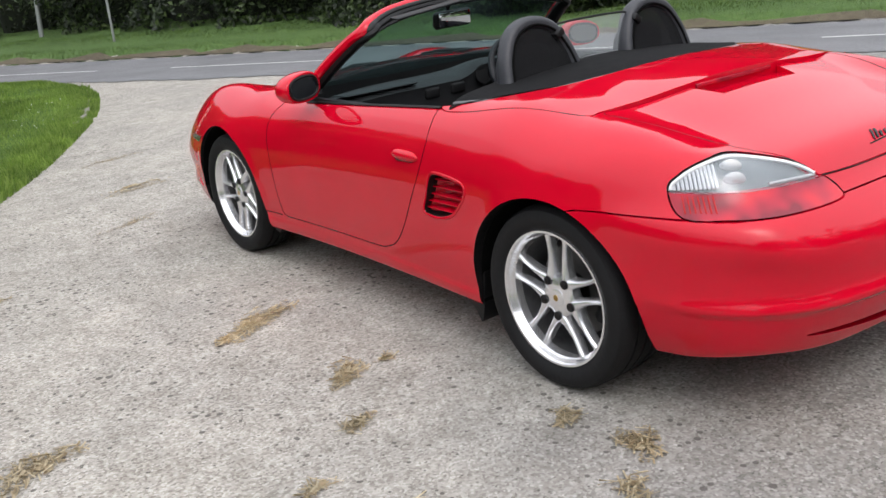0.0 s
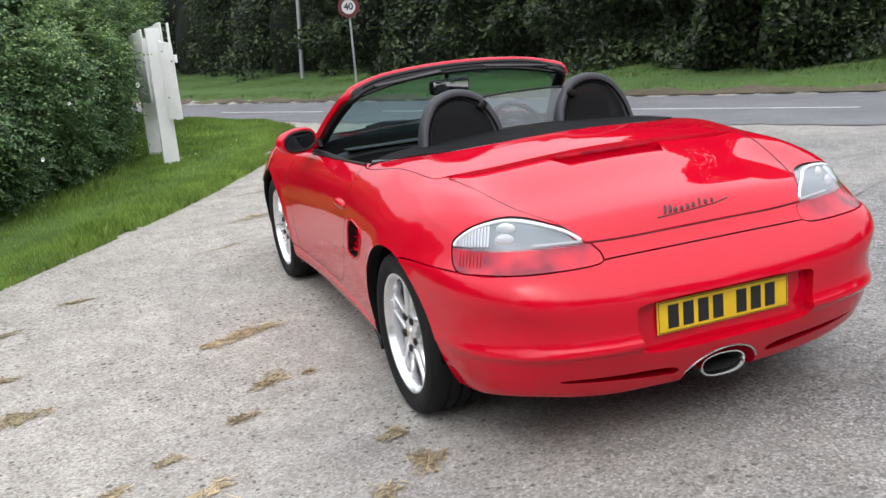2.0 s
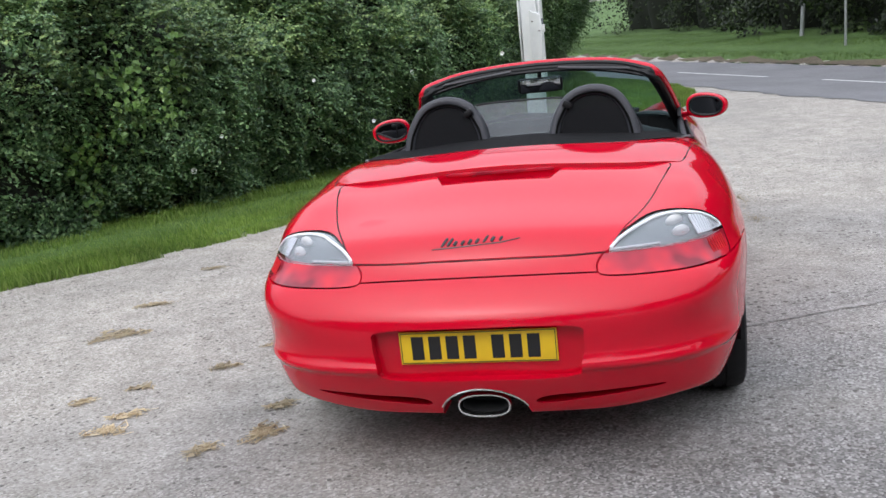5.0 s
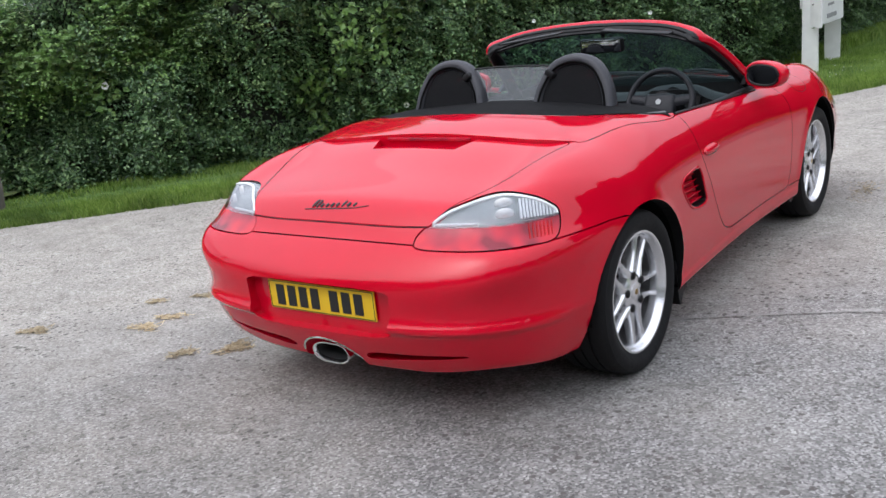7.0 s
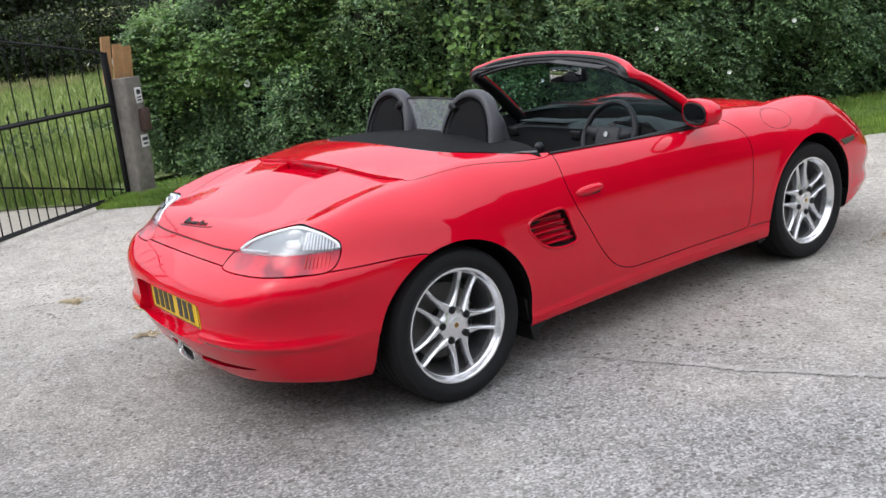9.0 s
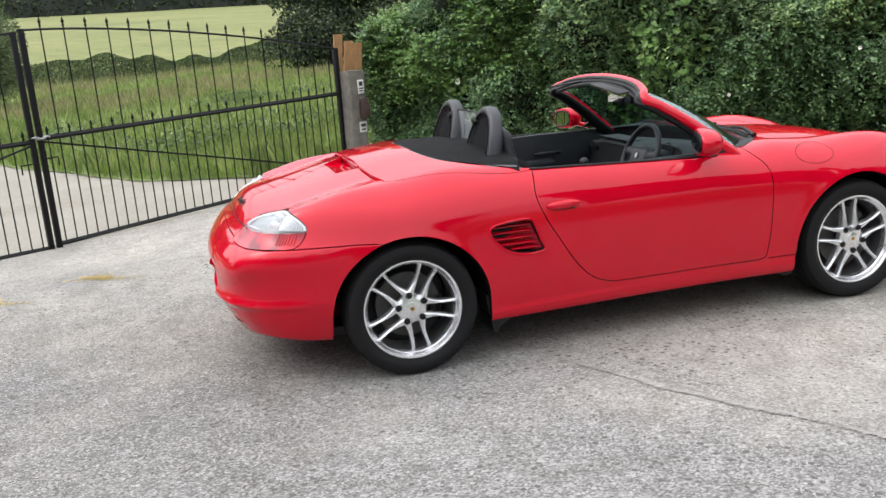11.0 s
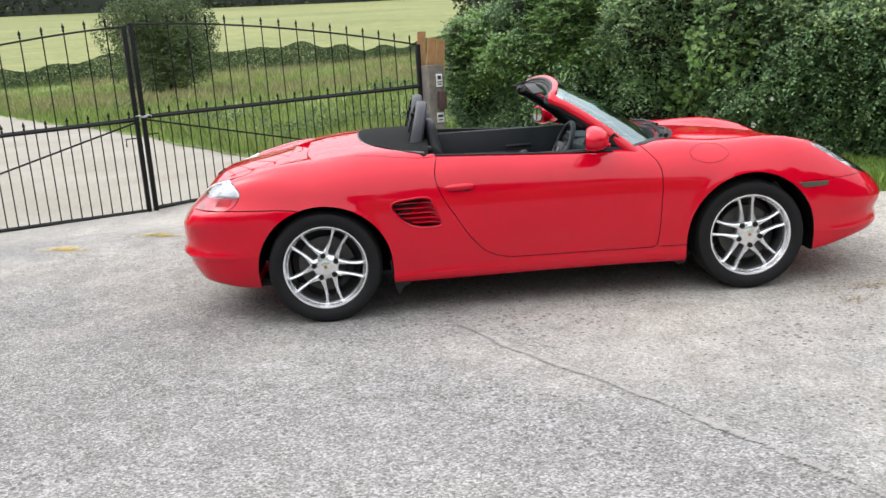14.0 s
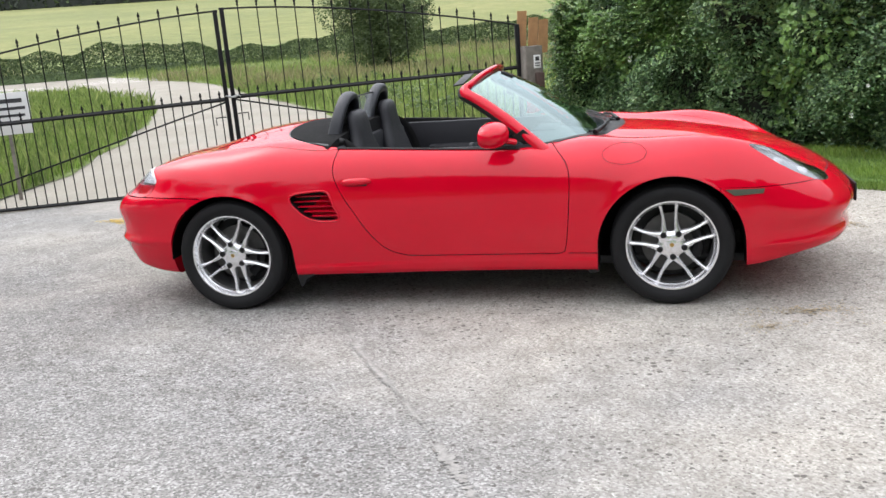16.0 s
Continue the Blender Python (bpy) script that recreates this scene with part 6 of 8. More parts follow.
for q in ((3, 2, 1, 0), (4, 5, 6, 7), (0, 1, 5, 4), (1, 2, 6, 5), (2, 3, 7, 6), (3, 0, 4, 7)):
    wedge.faces.new([wv[i] for i in q])
bmesh.ops.recalc_face_normals(wedge, faces=wedge.faces)
boot = panel("boot_lid", lambda d: prism_bm(grown(LID, d), PLAN, 0.63, 1.3), materials=[M_PAINT, M_PAINT], gap=0.005)[0]
boot.data = dress(boolean(boot.data, wedge, "DIFFERENCE"), [M_PAINT, M_PAINT])
CLAM = rounded(mirrored([(0.0, -1.284), (0.30, -1.286), (0.55, -1.271), (0.640, -1.250), (0.685, -1.232), (0.715, -1.05), (0.745, -0.85), (0.762, -0.68), (0.755, -0.575), (0.70, -0.56), (0.3, -0.56), (0.0, -0.56)]), 4)
cover = panel("roof_cover", lambda d: prism_bm(grown(CLAM, d), PLAN, 0.60, 1.3), materials=[M_PAINT, M_PAINT], gap=0.0045)[0]
for v in cover.data.vertices:
    v.co.z += 0.014 * float(smooth(-0.78, -1.26, v.co.y)) * (1 - float(smooth(0.52, 0.70, abs(v.co.x))))
HOOD = rounded(mirrored([(0.0, 0.70), (0.5, 0.70), (0.62, 0.76), (0.60, 0.95), (0.53, 1.4), (0.44, 1.75), (0.33, 1.95), (0.18, 2.035), (0.0, 2.06)]), 4)
panel("front_lid", lambda d: prism_bm(grown(HOOD, d), PLAN, 0.56, 1.3))

# lamps cut out of the corners, seen along a slanting way
LW = Vector((0.56, -0.82, 0.12)).normalized()
LU = Vector((0.82, 0.56, 0)).normalized()
LV = LW.cross(LU) * -1


def slanted(outline, lo, hi):
    bm = bmesh.new()
    for s in (1, -1):
        prism_bm(outline, ((s * LU.x, LU.y, LU.z), (s * LV.x, LV.y, LV.z), (s * LW.x, LW.y, LW.z)), lo, hi, bm)
    return bm


def lamp_uv(x, y, z):
    p = Vector((x, y, z))
    return p.dot(LU), p.dot(LV)


def lamp_point(s, u, v, off):
    """The point of the body's outer form behind (u, v) of the tail lamp's outline, sunk by off."""
    w = np.linspace(2.5, 1.3, 1200)
    p = u * np.array(LU)[None] + v * np.array(LV)[None] + w[:, None] * np.array(LW)[None]
    k = int(np.argmax(body(p[:, 0], p[:, 1], p[:, 2]) < 0))
    q = Vector(p[k]) - LW * off
    return Vector((s * q.x, q.y, q.z))


TAIL = rounded([lamp_uv(0.792, -1.646, 0.722), lamp_uv(0.770, -1.664, 0.757), lamp_uv(0.715, -1.690, 0.786), lamp_uv(0.636, -1.728, 0.799), lamp_uv(0.546, -1.790, 0.782), lamp_uv(0.465, -1.846, 0.752), lamp_uv(0.418, -1.900, 0.708), lamp_uv(0.398, -1.935, 0.674), lamp_uv(0.43, -1.955, 0.654), lamp_uv(0.60, -1.89, 0.647), lamp_uv(0.74, -1.79, 0.648), lamp_uv(0.805, -1.70, 0.654)], 5)
lamps = panel("tail_lamp", lambda d: slanted(grown(TAIL, d), 1.4, 2.6), "tail lamp of red and clear plastic", [M_REDLENS, M_BLACK], gap=0.005, split=True)
LOWER = [(-2.3, 0.5), (-2.3, 0.708), (-1.93, 0.708), (-1.66, 0.714), (-1.3, 0.716), (-1.3, 0.5)]
UPPER = [(-2.3, 0.709), (-1.93, 0.709), (-1.66, 0.715), (-1.3, 0.717), (-1.3, 1.0), (-2.3, 1.0)]
for lamp, sgn in zip(lamps, (1, -1)):
    whole = lamp.data
    clear = boolean(whole, prism_bm(UPPER, SIDE(1), -1.2, 1.2), "INTERSECT")
    inside = clear.copy()
    inside.transform(Matrix.Translation((-sgn * LW.x * 0.005, -LW.y * 0.005, -0.002)))
    housing = clear.copy()
    housing.transform(Matrix.Translation((-sgn * LW.x * 0.022, -LW.y * 0.022, -0.004)))
    lamp.data = dress(boolean(whole, prism_bm(LOWER, SIDE(1), -1.2, 1.2), "INTERSECT"), [M_REDLENS, M_REDLENS])
    part("clear_lens", dress(boolean(clear, inside, "DIFFERENCE"), [M_CLEARLENS, M_CLEARLENS]), None, lamp, "clear upper lens").visible_shadow = False
    housing.materials.clear()
    housing.materials.append(M_TAILGREY)
    part("lamp_housing", housing, None, lamp, "grey inner housing")
    # the round reflector with its bulb, the white surround and the ribs at the outer end
    turn_out = Matrix.Rotation(math.atan2(LW.y, sgn * LW.x), 4, "Z")
    for zz in (0.768, 0.735):
        at = Matrix.Translation(lamp_point(sgn, *lamp_uv(0.655, -1.765, zz), 0.016)) @ turn_out @ Matrix.Diagonal((1, 1.45, 1, 1))
        bm = spin_bm([(0.0005, 0.003), (0.007, 0.0026), (0.013, 0.0012), (0.0185, -0.0015), (0.0225, -0.006), (0.0225, -0.012)], 28)
        bmesh.ops.transform(bm, matrix=at, verts=bm.verts)
        part("reflector", bm, M_BOWL, lamp)
    bm = bmesh.new()
    bmesh.ops.create_uvsphere(bm, u_segments=16, v_segments=10, radius=0.007)
    bmesh.ops.transform(bm, matrix=at @ Matrix.Translation((-0.003, 0, 0)) @ Matrix.Diagonal((1, 1.2, 0.8, 1)), verts=bm.verts)
    part("bulb", bm, M_BULB, lamp)
    step = [lamp_point(sgn, *lamp_uv(lerp(0.440, 0.590, i / 6), lerp(-1.900, -1.835, i / 6), 0.7185), 0.012) for i in range(7)]
    part("lens_step", sweep_bm(step, 0.0045, 6), M_BOWL, lamp)
    rim_pts = [lamp_point(sgn, u, v, 0.0045) for u, v in grown(TAIL, -0.0065)]
    rim_pts = [p for p in rim_pts if p.z > 0.712]
    far = max(range(len(rim_pts)), key=lambda i: (rim_pts[i] - rim_pts[i - 1]).length)
    part("lens_surround", sweep_bm(rim_pts[far:] + rim_pts[:far], 0.0058, 6), M_LAMPWHITE, lamp)
    for i in range(11):
        t = i / 10
        x, y = lerp(0.700, 0.783, t), lerp(-1.735, -1.662, t)
        ends = [lamp_point(sgn, *lamp_uv(x, y, z), 0.010) for z in (0.720, lerp(0.782, 0.738, t * t))]
        part("lens_rib", sweep_bm(ends, 0.0042, 8, up=(1, 0, 0)), M_LAMPWHITE, lamp)
    for i in range(7):
        x, y = lerp(0.752, 0.797, i / 6), lerp(-1.775, -1.705, i / 6)
        ends = [lamp_point(sgn, *lamp_uv(x, y, z), -0.0004) for z in (0.664, 0.709)]
        part("red_rib", sweep_bm(ends, 0.0024, 6, up=(1, 0, 0)), M_REDRIB, lamp)

HW = Vector((0.52, 0.42, 0.74)).normalized()
HU = Vector((0.42, -0.52, 0)).normalized() * -1
HV = HU.cross(HW)


def head_uv(x, y, z):
    p = Vector((x, y, z))
    return p.dot(HU), p.dot(HV)


HEAD = rounded([head_uv(0.690, 1.600, 0.790), head_uv(0.640, 1.690, 0.768), head_uv(0.585, 1.800, 0.715), head_uv(0.510, 1.905, 0.655), head_uv(0.470, 1.975, 0.612), head_uv(0.515, 2.005, 0.580), head_uv(0.605, 1.970, 0.580), head_uv(0.672, 1.895, 0.604), head_uv(0.706, 1.80, 0.655), head_uv(0.716, 1.70, 0.722)], 5)


def slanted_front(outline, lo, hi):
    bm = bmesh.new()
    for s in (1, -1):
        prism_bm(outline, ((s * HU.x, HU.y, HU.z), (s * HV.x, HV.y, HV.z), (s * HW.x, HW.y, HW.z)), lo, hi, bm)
    return bm


head_lamps = panel("head_lamp", lambda d: slanted_front(grown(HEAD, d), 1.25, 2.6), "clear head lamp", [M_LAMPGREY, M_LAMPGREY], split=True)
for lamp, sgn in zip(head_lamps, (1, -1)):
    whole = lamp.data.copy()
    inside = whole.copy()
    inside.transform(Matrix.Translation((-sgn * HW.x * 0.005, -HW.y * 0.005, -HW.z * 0.005)))
    part("clear_lens", dress(boolean(whole, inside, "DIFFERENCE"), [M_CLEARLENS, M_CLEARLENS]), None, lamp, "clear lens").visible_shadow = False
    lamp.data.transform(Matrix.Translation((-sgn * HW.x * 0.03, -HW.y * 0.03, -HW.z * 0.03)))
    for c, r in (((0.655, 1.74, 0.705), 0.050), ((0.60, 1.87, 0.645), 0.048)):
        bm = bmesh.new()
        bmesh.ops.create_uvsphere(bm, u_segments=20, v_segments=12, radius=r)
        bmesh.ops.transform(bm, matrix=Matrix.Translation((sgn * (c[0] - HW.x * 0.04), c[1] - HW.y * 0.04, c[2] - HW.z * 0.04)) @ Matrix.Diagonal((1, 1, 0.7, 1)), verts=bm.verts)
        part("reflector", bm, M_BOWL, lamp)

# bumpers
RB = [(-1.30, 0.05), (-1.30, 0.626), (-1.36, 0.637), (-1.45, 0.643), (-1.66, 0.646), (-1.85, 0.646), (-1.945, 0.658), (-1.972, 0.667), (-2.0, 0.663), (-2.03, 0.655), (-2.3, 0.655), (-2.3, 0.05)]
FB = [(1.45, 0.05), (1.45, 0.598), (1.62, 0.590), (1.80, 0.592), (1.90, 0.594), (2.02, 0.598), (2.4, 0.60), (2.4, 0.05)]
# openings of the rear bumper
PLATE_HOLE = rounded([(-0.30, 0.352), (-0.335, 0.40), (-0.345, 0.48), (-0.31, 0.522), (0.0, 0.53), (0.31, 0.522), (0.345, 0.48), (0.335, 0.40), (0.30, 0.352), (0.0, 0.349)], 4)
BACKV = ((1, 0, 0), (0, 0, 1), (0, -1, 0))
shell = boolean(shell, prism_bm(PLATE_HOLE, BACKV, 2.016, 2.4), "DIFFERENCE")
PIPE_HOLE = [(0.150 * math.cos(a), 0.190 + 0.126 * math.sin(a)) for a in (2 * math.pi * i / 40 for i in range(40))]
shell = boolean(shell, prism_bm(PIPE_HOLE, BACKV, 1.75, 2.4), "DIFFERENCE")
for s in (1, -1):
    duct = rounded([(s * 0.19, 0.243), (s * 0.21, 0.275), (s * 0.40, 0.285), (s * 0.56, 0.292), (s * 0.575, 0.284), (s * 0.40, 0.262)], 4)
    shell = boolean(shell, prism_bm(duct, BACKV, 1.80, 2.4), "DIFFERENCE")
panel("rear_bumper", lambda d: prism_bm(grown(RB, d), SIDE(1), -1.2, 1.2), materials=[M_PAINT, M_PAINT], gap=0.0055)
panel("front_bumper", lambda d: prism_bm(grown(FB, d), SIDE(1), -1.2, 1.2))

# side air intakes and the fuel flap
INTAKE = rounded([(-0.815, 0.615), (-0.795, 0.640), (-0.70, 0.652), (-0.625, 0.652), (-0.60, 0.63), (-0.575, 0.56), (-0.555, 0.515), (-0.575, 0.500), (-0.66, 0.500), (-0.735, 0.525), (-0.79, 0.575)], 4)
shell = boolean(shell, both_sides(INTAKE, 0.79, 1.2), "DIFFERENCE")
FLAP = circle(0.979, 0.783, 0.109, 40, 0.047)
panel("fuel_flap", lambda d: prism_bm(grown(FLAP, d), SIDE(1), 0.70, 1.2), gap=0.0022)
SILL = [(0.68, 0.2775), (0.90, 0.2755), (0.90, 0.2795), (0.68, 0.2815)]
shell = boolean(shell, both_sides(SILL, 0.80, 1.2), "DIFFERENCE")
part("body", dress(shell, [M_PAINT, M_BLACK]), None, car)


# ---- wheels ----
M_LINER = plain("matt_black_liner", (0.004, 0.004, 0.004), 0.95, vary=0.3, Specular_IOR_Level=0.05)
# silver darkened in colour for the shade inside the wheel
M_BARREL = plain("shaded_silver_barrel", (0.13, 0.13, 0.132), 0.45, 0.5, vary=0.3)

def wheel(width, name="wheel"):
    """A silver five-pair-spoke wheel with its tyre, about the x axis, its outer face towards +x."""
    h = width / 2
    lip = h - 0.020
    rim = spin_bm([(0.236, lip), (0.2335, lip + 0.007), (0.226, lip + 0.0065), (0.219, lip - 0.003), (0.2165, lip - 0.016), (0.211, lip - 0.022), (0.2085, lip - 0.050), (0.2125, lip - 0.050), (0.2225, lip - 0.012)], 72)
    thing = part(name, rim, M_SILVER, car, "silver twin-spoke alloy wheel with a black tyre")
    prof = [(0.226, h - 0.030), (0.240, h - 0.014), (0.262, h - 0.001), (0.284, h), (0.302, h - 0.008), (0.312, h - 0.026), (0.3155, h - 0.045)]
    for g in (0.5, 0.0, -0.5):
        c = g * (h - 0.03)
        prof += [(0.316, c + 0.006), (0.309, c + 0.005), (0.309, c - 0.005), (0.316, c - 0.006)]
    prof += [(0.3155, -h + 0.045), (0.312, -h + 0.026), (0.302, -h + 0.008), (0.284, -h), (0.24, -h + 0.014), (0.226, -h + 0.03)]
    part("tyre", spin_bm(prof, 72), M_RUBBER, thing, "black road tyre")
    part("barrel", spin_bm([(0.2085, lip - 0.051), (0.204, -0.02), (0.212, -lip), (0.232, -lip), (0.2125, lip - 0.051)], 64), M_BARREL, thing)
    face = lip - 0.016
    for i in range(5):
        mid = radians(90 + 72 * i)
        for sg in (1, -1):
            bm = bmesh.new()
            rings = []
            for k in range(10):
                t = k / 9
                r = lerp(0.050, 0.2185, t)
                off = sg * lerp(0.0375, 0.044, t) - sg * 0.009 * math.sin(math.pi * t)
                wd = 0.0092 + 0.0120 * max(0, 1 - t * 1.9) ** 1.5 + 0.004 * max(0, t - 0.85) / 0.15
                x0 = face - 0.006 * math.sin(math.pi * t * 0.9) - 0.004 * t
                dp = lerp(0.044, 0.030, t)
                sec = [(-wd, -dp), (-wd, -0.010), (-wd * 0.62, -0.001), (0, 0.002), (wd * 0.62, -0.001), (wd, -0.010), (wd, -dp)]
                c, s = math.cos(mid), math.sin(mid)
                rings.append([bm.verts.new((x0 + dx, r * c - (off + a) * s, r * s + (off + a) * c)) for a, dx in sec])
            for a, b in zip(rings, rings[1:]):
                for j in range(7):
                    bm.faces.new((a[j], a[(j + 1) % 7], b[(j + 1) % 7], b[j]))
            bm.faces.new(rings[0])
            bm.faces.new(rings[-1][::-1])
            part("spoke", bm, M_SILVER, thing, shade=50)
        a = mid + radians(36)
        y, z = 0.065 * math.cos(a), 0.065 * math.sin(a)
        # bolt head on a proud black disc that stands in for the hole's shade
        bm = spin_bm([(0.0005, face + 0.0065), (0.0085, face + 0.0065), (0.0095, face + 0.0035), (0.0150, face + 0.0035), (0.0156, face + 0.002), (0.0158, face - 0.02), (0.0005, face - 0.02)], 16)
        bmesh.ops.translate(bm, vec=(0, y, z), verts=bm.verts)
        part("bolt_with_dark_hole", bm, M_BLACK, thing)
    hub = bmesh.new()
    ring = []
    for rr, x in ((0.0005, face - 0.001), (0.034, face - 0.001), (0.058, face - 0.003), (0.077, face - 0.012), (0.080, face - 0.045), (0.0005, face - 0.045)):
        ring.append([hub.verts.new((x, rr * (1 + (0.12 * math.cos(5 * q - 5 * radians(126)) if rr > 0.05 else 0)) * math.cos(q), rr * (1 + (0.12 * math.cos(5 * q - 5 * radians(126)) if rr > 0.05 else 0)) * math.sin(q))) for q in (2 * math.pi * j / 60 for j in range(60))])
    for a, b in zip(ring, ring[1:]):
        for j in range(60):
            hub.faces.new((a[j], a[(j + 1) % 60], b[(j + 1) % 60], b[j]))
    part("hub", hub, M_SILVER, thing)
    part("centre_cap", spin_bm([(0.0005, face + 0.005), (0.016, face + 0.005), (0.030, face + 0.002), (0.032, face - 0.006), (0.0005, face - 0.006)], 32), M_SILVER, thing)
    part("cap_crest", spin_bm([(0.0005, face + 0.0062), (0.012, face + 0.0062), (0.012, face + 0.0045), (0.0005, face + 0.0045)], 5), M_CREST, thing, "small gold and red crest")
    part("brake_disc", spin_bm([(0.06, -0.005), (0.155, -0.005), (0.155, -0.030), (0.06, -0.030)], 48), M_DISC, thing)
    cal = sweep_bm([(-0.015, 0.135 * math.cos(q), 0.135 * math.sin(q)) for q in (radians(-35 + 7 * i) for i in range(11))], 0.034, 8, up=(1, 0, 0))
    part("brake_caliper", cal, M_BLACK, thing)
    # black disc added behind the brake so that the spoke gaps look shaded
    part("wheel_shade_disc", spin_bm([(0.0005, -0.075), (0.198, -0.075), (0.198, -0.085), (0.0005, -0.085)], 32), M_BLACK, thing)
    return thing


rear_wheel = wheel(0.250)
front_wheel = wheel(0.210)


def set_wheel(src, x, y, turn, first):
    m = Matrix.Translation((x, y, HUB)) @ (Matrix() if x > 0 else Matrix.Rotation(math.pi, 4, "Z")) @ Matrix.Rotation(radians(turn), 4, "X")
    if first:
        src.matrix_basis = m
        return src
    return copy_thing(src, m)


set_wheel(rear_wheel, 0.752, AXLE_R, -27, True)
set_wheel(rear_wheel, -0.752, AXLE_R, 0, False)
set_wheel(front_wheel, 0.738, AXLE_F, 4, True)
set_wheel(front_wheel, -0.738, AXLE_F, 22, False)
for sg in (1, -1):
    part("mud_guard", finish(prism_bm(rounded([(-0.848, 0.32), (-0.835, 0.21), (-0.820, 0.135), (-0.807, 0.118), (-0.780, 0.160), (-0.735, 0.188), (-0.80, 0.24)], 3), SIDE(sg), 0.66, 0.850), "mud_guard", M_BLACK), None, car)
    part("mud_guard", finish(prism_bm([(0.80, 0.30), (0.835, 0.17), (0.79, 0.16), (0.77, 0.185)], SIDE(sg), 0.62, 0.815), "mud_guard", M_BLACK), None, car)
# black liners inside the wheel arches
for sg in (1, -1):
    for cy, back, ahead, rise, inner_x, outer_x, low_back, low_ahead in ((AXLE_R, 0.370, 0.376, 0.350, 0.503, 0.850, 0.29, 0.20), (AXLE_F, 0.376, 0.366, 0.366, 0.463, 0.835, 0.20, 0.30)):
        bm = bmesh.new()
        strips = []
        for x, d in ((inner_x, 0.004), (outer_x, 0.004), (outer_x, 0.0005), (inner_x, 0.0005)):
            line = arch_outline(cy, back - d, ahead - d, rise - d)[:33]
            line = [(line[0][0], low_ahead)] + line + [(line[-1][0], low_back)]
            strips.append([bm.verts.new((sg * x, y, z)) for y, z in line])
        for a, b in zip(strips, strips[1:] + strips[:1]):
            for i in range(len(a) - 1):
                bm.faces.new((a[i], a[i + 1], b[i + 1], b[i]))
        bm.faces.new(strips[0])
        part("arch_liner", bm, M_LINER, car)
# the dark floor pan between the wheels
part("floor_pan", box_bm((1.36, 3.3, 0.05), (0, 0.0, 0.20), 0.02), M_BLACK, car)
part("inner_tub", box_bm((0.86, 3.2, 0.30), (0, 0.0, 0.33), 0.04), M_BLACK, car)

# ---- side details ----
def roof_z(x, y):
    """Height of the body's outer form over a point in plan."""
    z = np.linspace(0.6, 1.1, 1500)
    return float(z[np.argmin(np.abs(body(z * 0 + x, z * 0 + y, z)))])


for sg in (1, -1):
    for k, (z, y0, y1) in enumerate(((0.628, -0.80, -0.60), (0.600, -0.805, -0.585), (0.572, -0.785, -0.575), (0.545, -0.755, -0.565), (0.520, -0.71, -0.557))):
        x = 0.838 - 0.16 * (z - 0.57)
        bm = box_bm((0.030, y1 - y0, 0.0062), (0, 0, 0), 0.0022)
        bmesh.ops.transform(bm, matrix=Matrix.Translation((sg * x, (y0 + y1) / 2, z)) @ Matrix.Rotation(sg * 0.10, 4, "Y"), verts=bm.verts)
        part("intake_slat", bm, M_PAINT, car)
    # the raised lip round the intake
    lip_line = [(y, z) for y, z in grown(INTAKE, 0.007)]
    lip_at = onto_body(np.array([[sg * 0.95, y, z] for y, z in lip_line]), np.array([[0.0, y, z] for y, z in lip_line]))
    part("intake_lip", sweep_bm([tuple(p) for p in lip_at], 0.0052, 8, True, up=(1, 0, 0)), M_PAINT, car)
    # the painted ramp that leads into the intake
    ramp = bmesh.new()
    foot_, head_ = [], []
    for y, x in ((-0.549, 0.8475), (-0.575, 0.840), (-0.615, 0.808), (-0.80, 0.793), (-0.80, 0.770), (-0.549, 0.770)):
        foot_.append(ramp.verts.new((sg * x, y, 0.498)))
        head_.append(ramp.verts.new((sg * (x - 0.022), y - 0.045 * (y > -0.7), 0.657)))
    ramp.faces.new(foot_)
    ramp.faces.new(head_[::-1])
    for i in range(6):
        ramp.faces.new((foot_[i], foot_[(i + 1) % 6], head_[(i + 1) % 6], head_[i]))
    part("intake_ramp", ramp, M_PAINT, car)
    # door handle: a rounded grip, and a black bar as the shadow below it
    wide = float(half_width(-0.44)) - 0.62 * 0.138**2
    bm = bmesh.new()
    bmesh.ops.create_uvsphere(bm, u_segments=28, v_segments=14, radius=1.0)
    for v in bm.verts:
        v.co.y = math.copysign(abs(v.co.y) ** 0.75, v.co.y)
    bmesh.ops.transform(bm, matrix=Matrix.Translation((sg * (wide + 0.001), -0.440, 0.700)) @ Matrix.Rotation(0.03, 4, "X") @ Matrix.Diagonal((0.019, 0.084, 0.021, 1)), verts=bm.verts)
    part("door_handle", bm, M_PAINT, doors[0 if sg > 0 else 1], shade=60)
    bm = box_bm((0.012, 0.110, 0.010), (sg * (wide + 0.001), -0.435, 0.6810), 0.0045)
    part("handle_shadow_bar", bm, M_BLACK, doors[0 if sg > 0 else 1])
    bm = spin_bm([(0.0005, 0.002), (0.006, 0.002), (0.007, -0.004), (0.0005, -0.004)], 12)
    bmesh.ops.translate(bm, vec=(0.868, -0.518, 0.699), verts=bm.verts)
    if sg < 0:
        bmesh.ops.scale(bm, vec=(-1, 1, 1), verts=bm.verts)
    part("lock", bm, M_PAINT, doors[0 if sg > 0 else 1])
    # smoked side marker in front of the front wheel
    pts = [(1.468, 0.590), (1.662, 0.584), (1.655, 0.561), (1.515, 0.557)]
    bm = bmesh.new()
    for off in (0.0, 0.006):
        vs = []
        for y, z in pts:
            p = onto_body(np.array([[sg * 0.9, y, z]]), np.array([[0, y, z]]))[0]
            vs.append(bm.verts.new((p[0] + sg * (off - 0.001), y, z)))
        f = bm.faces.new(vs)
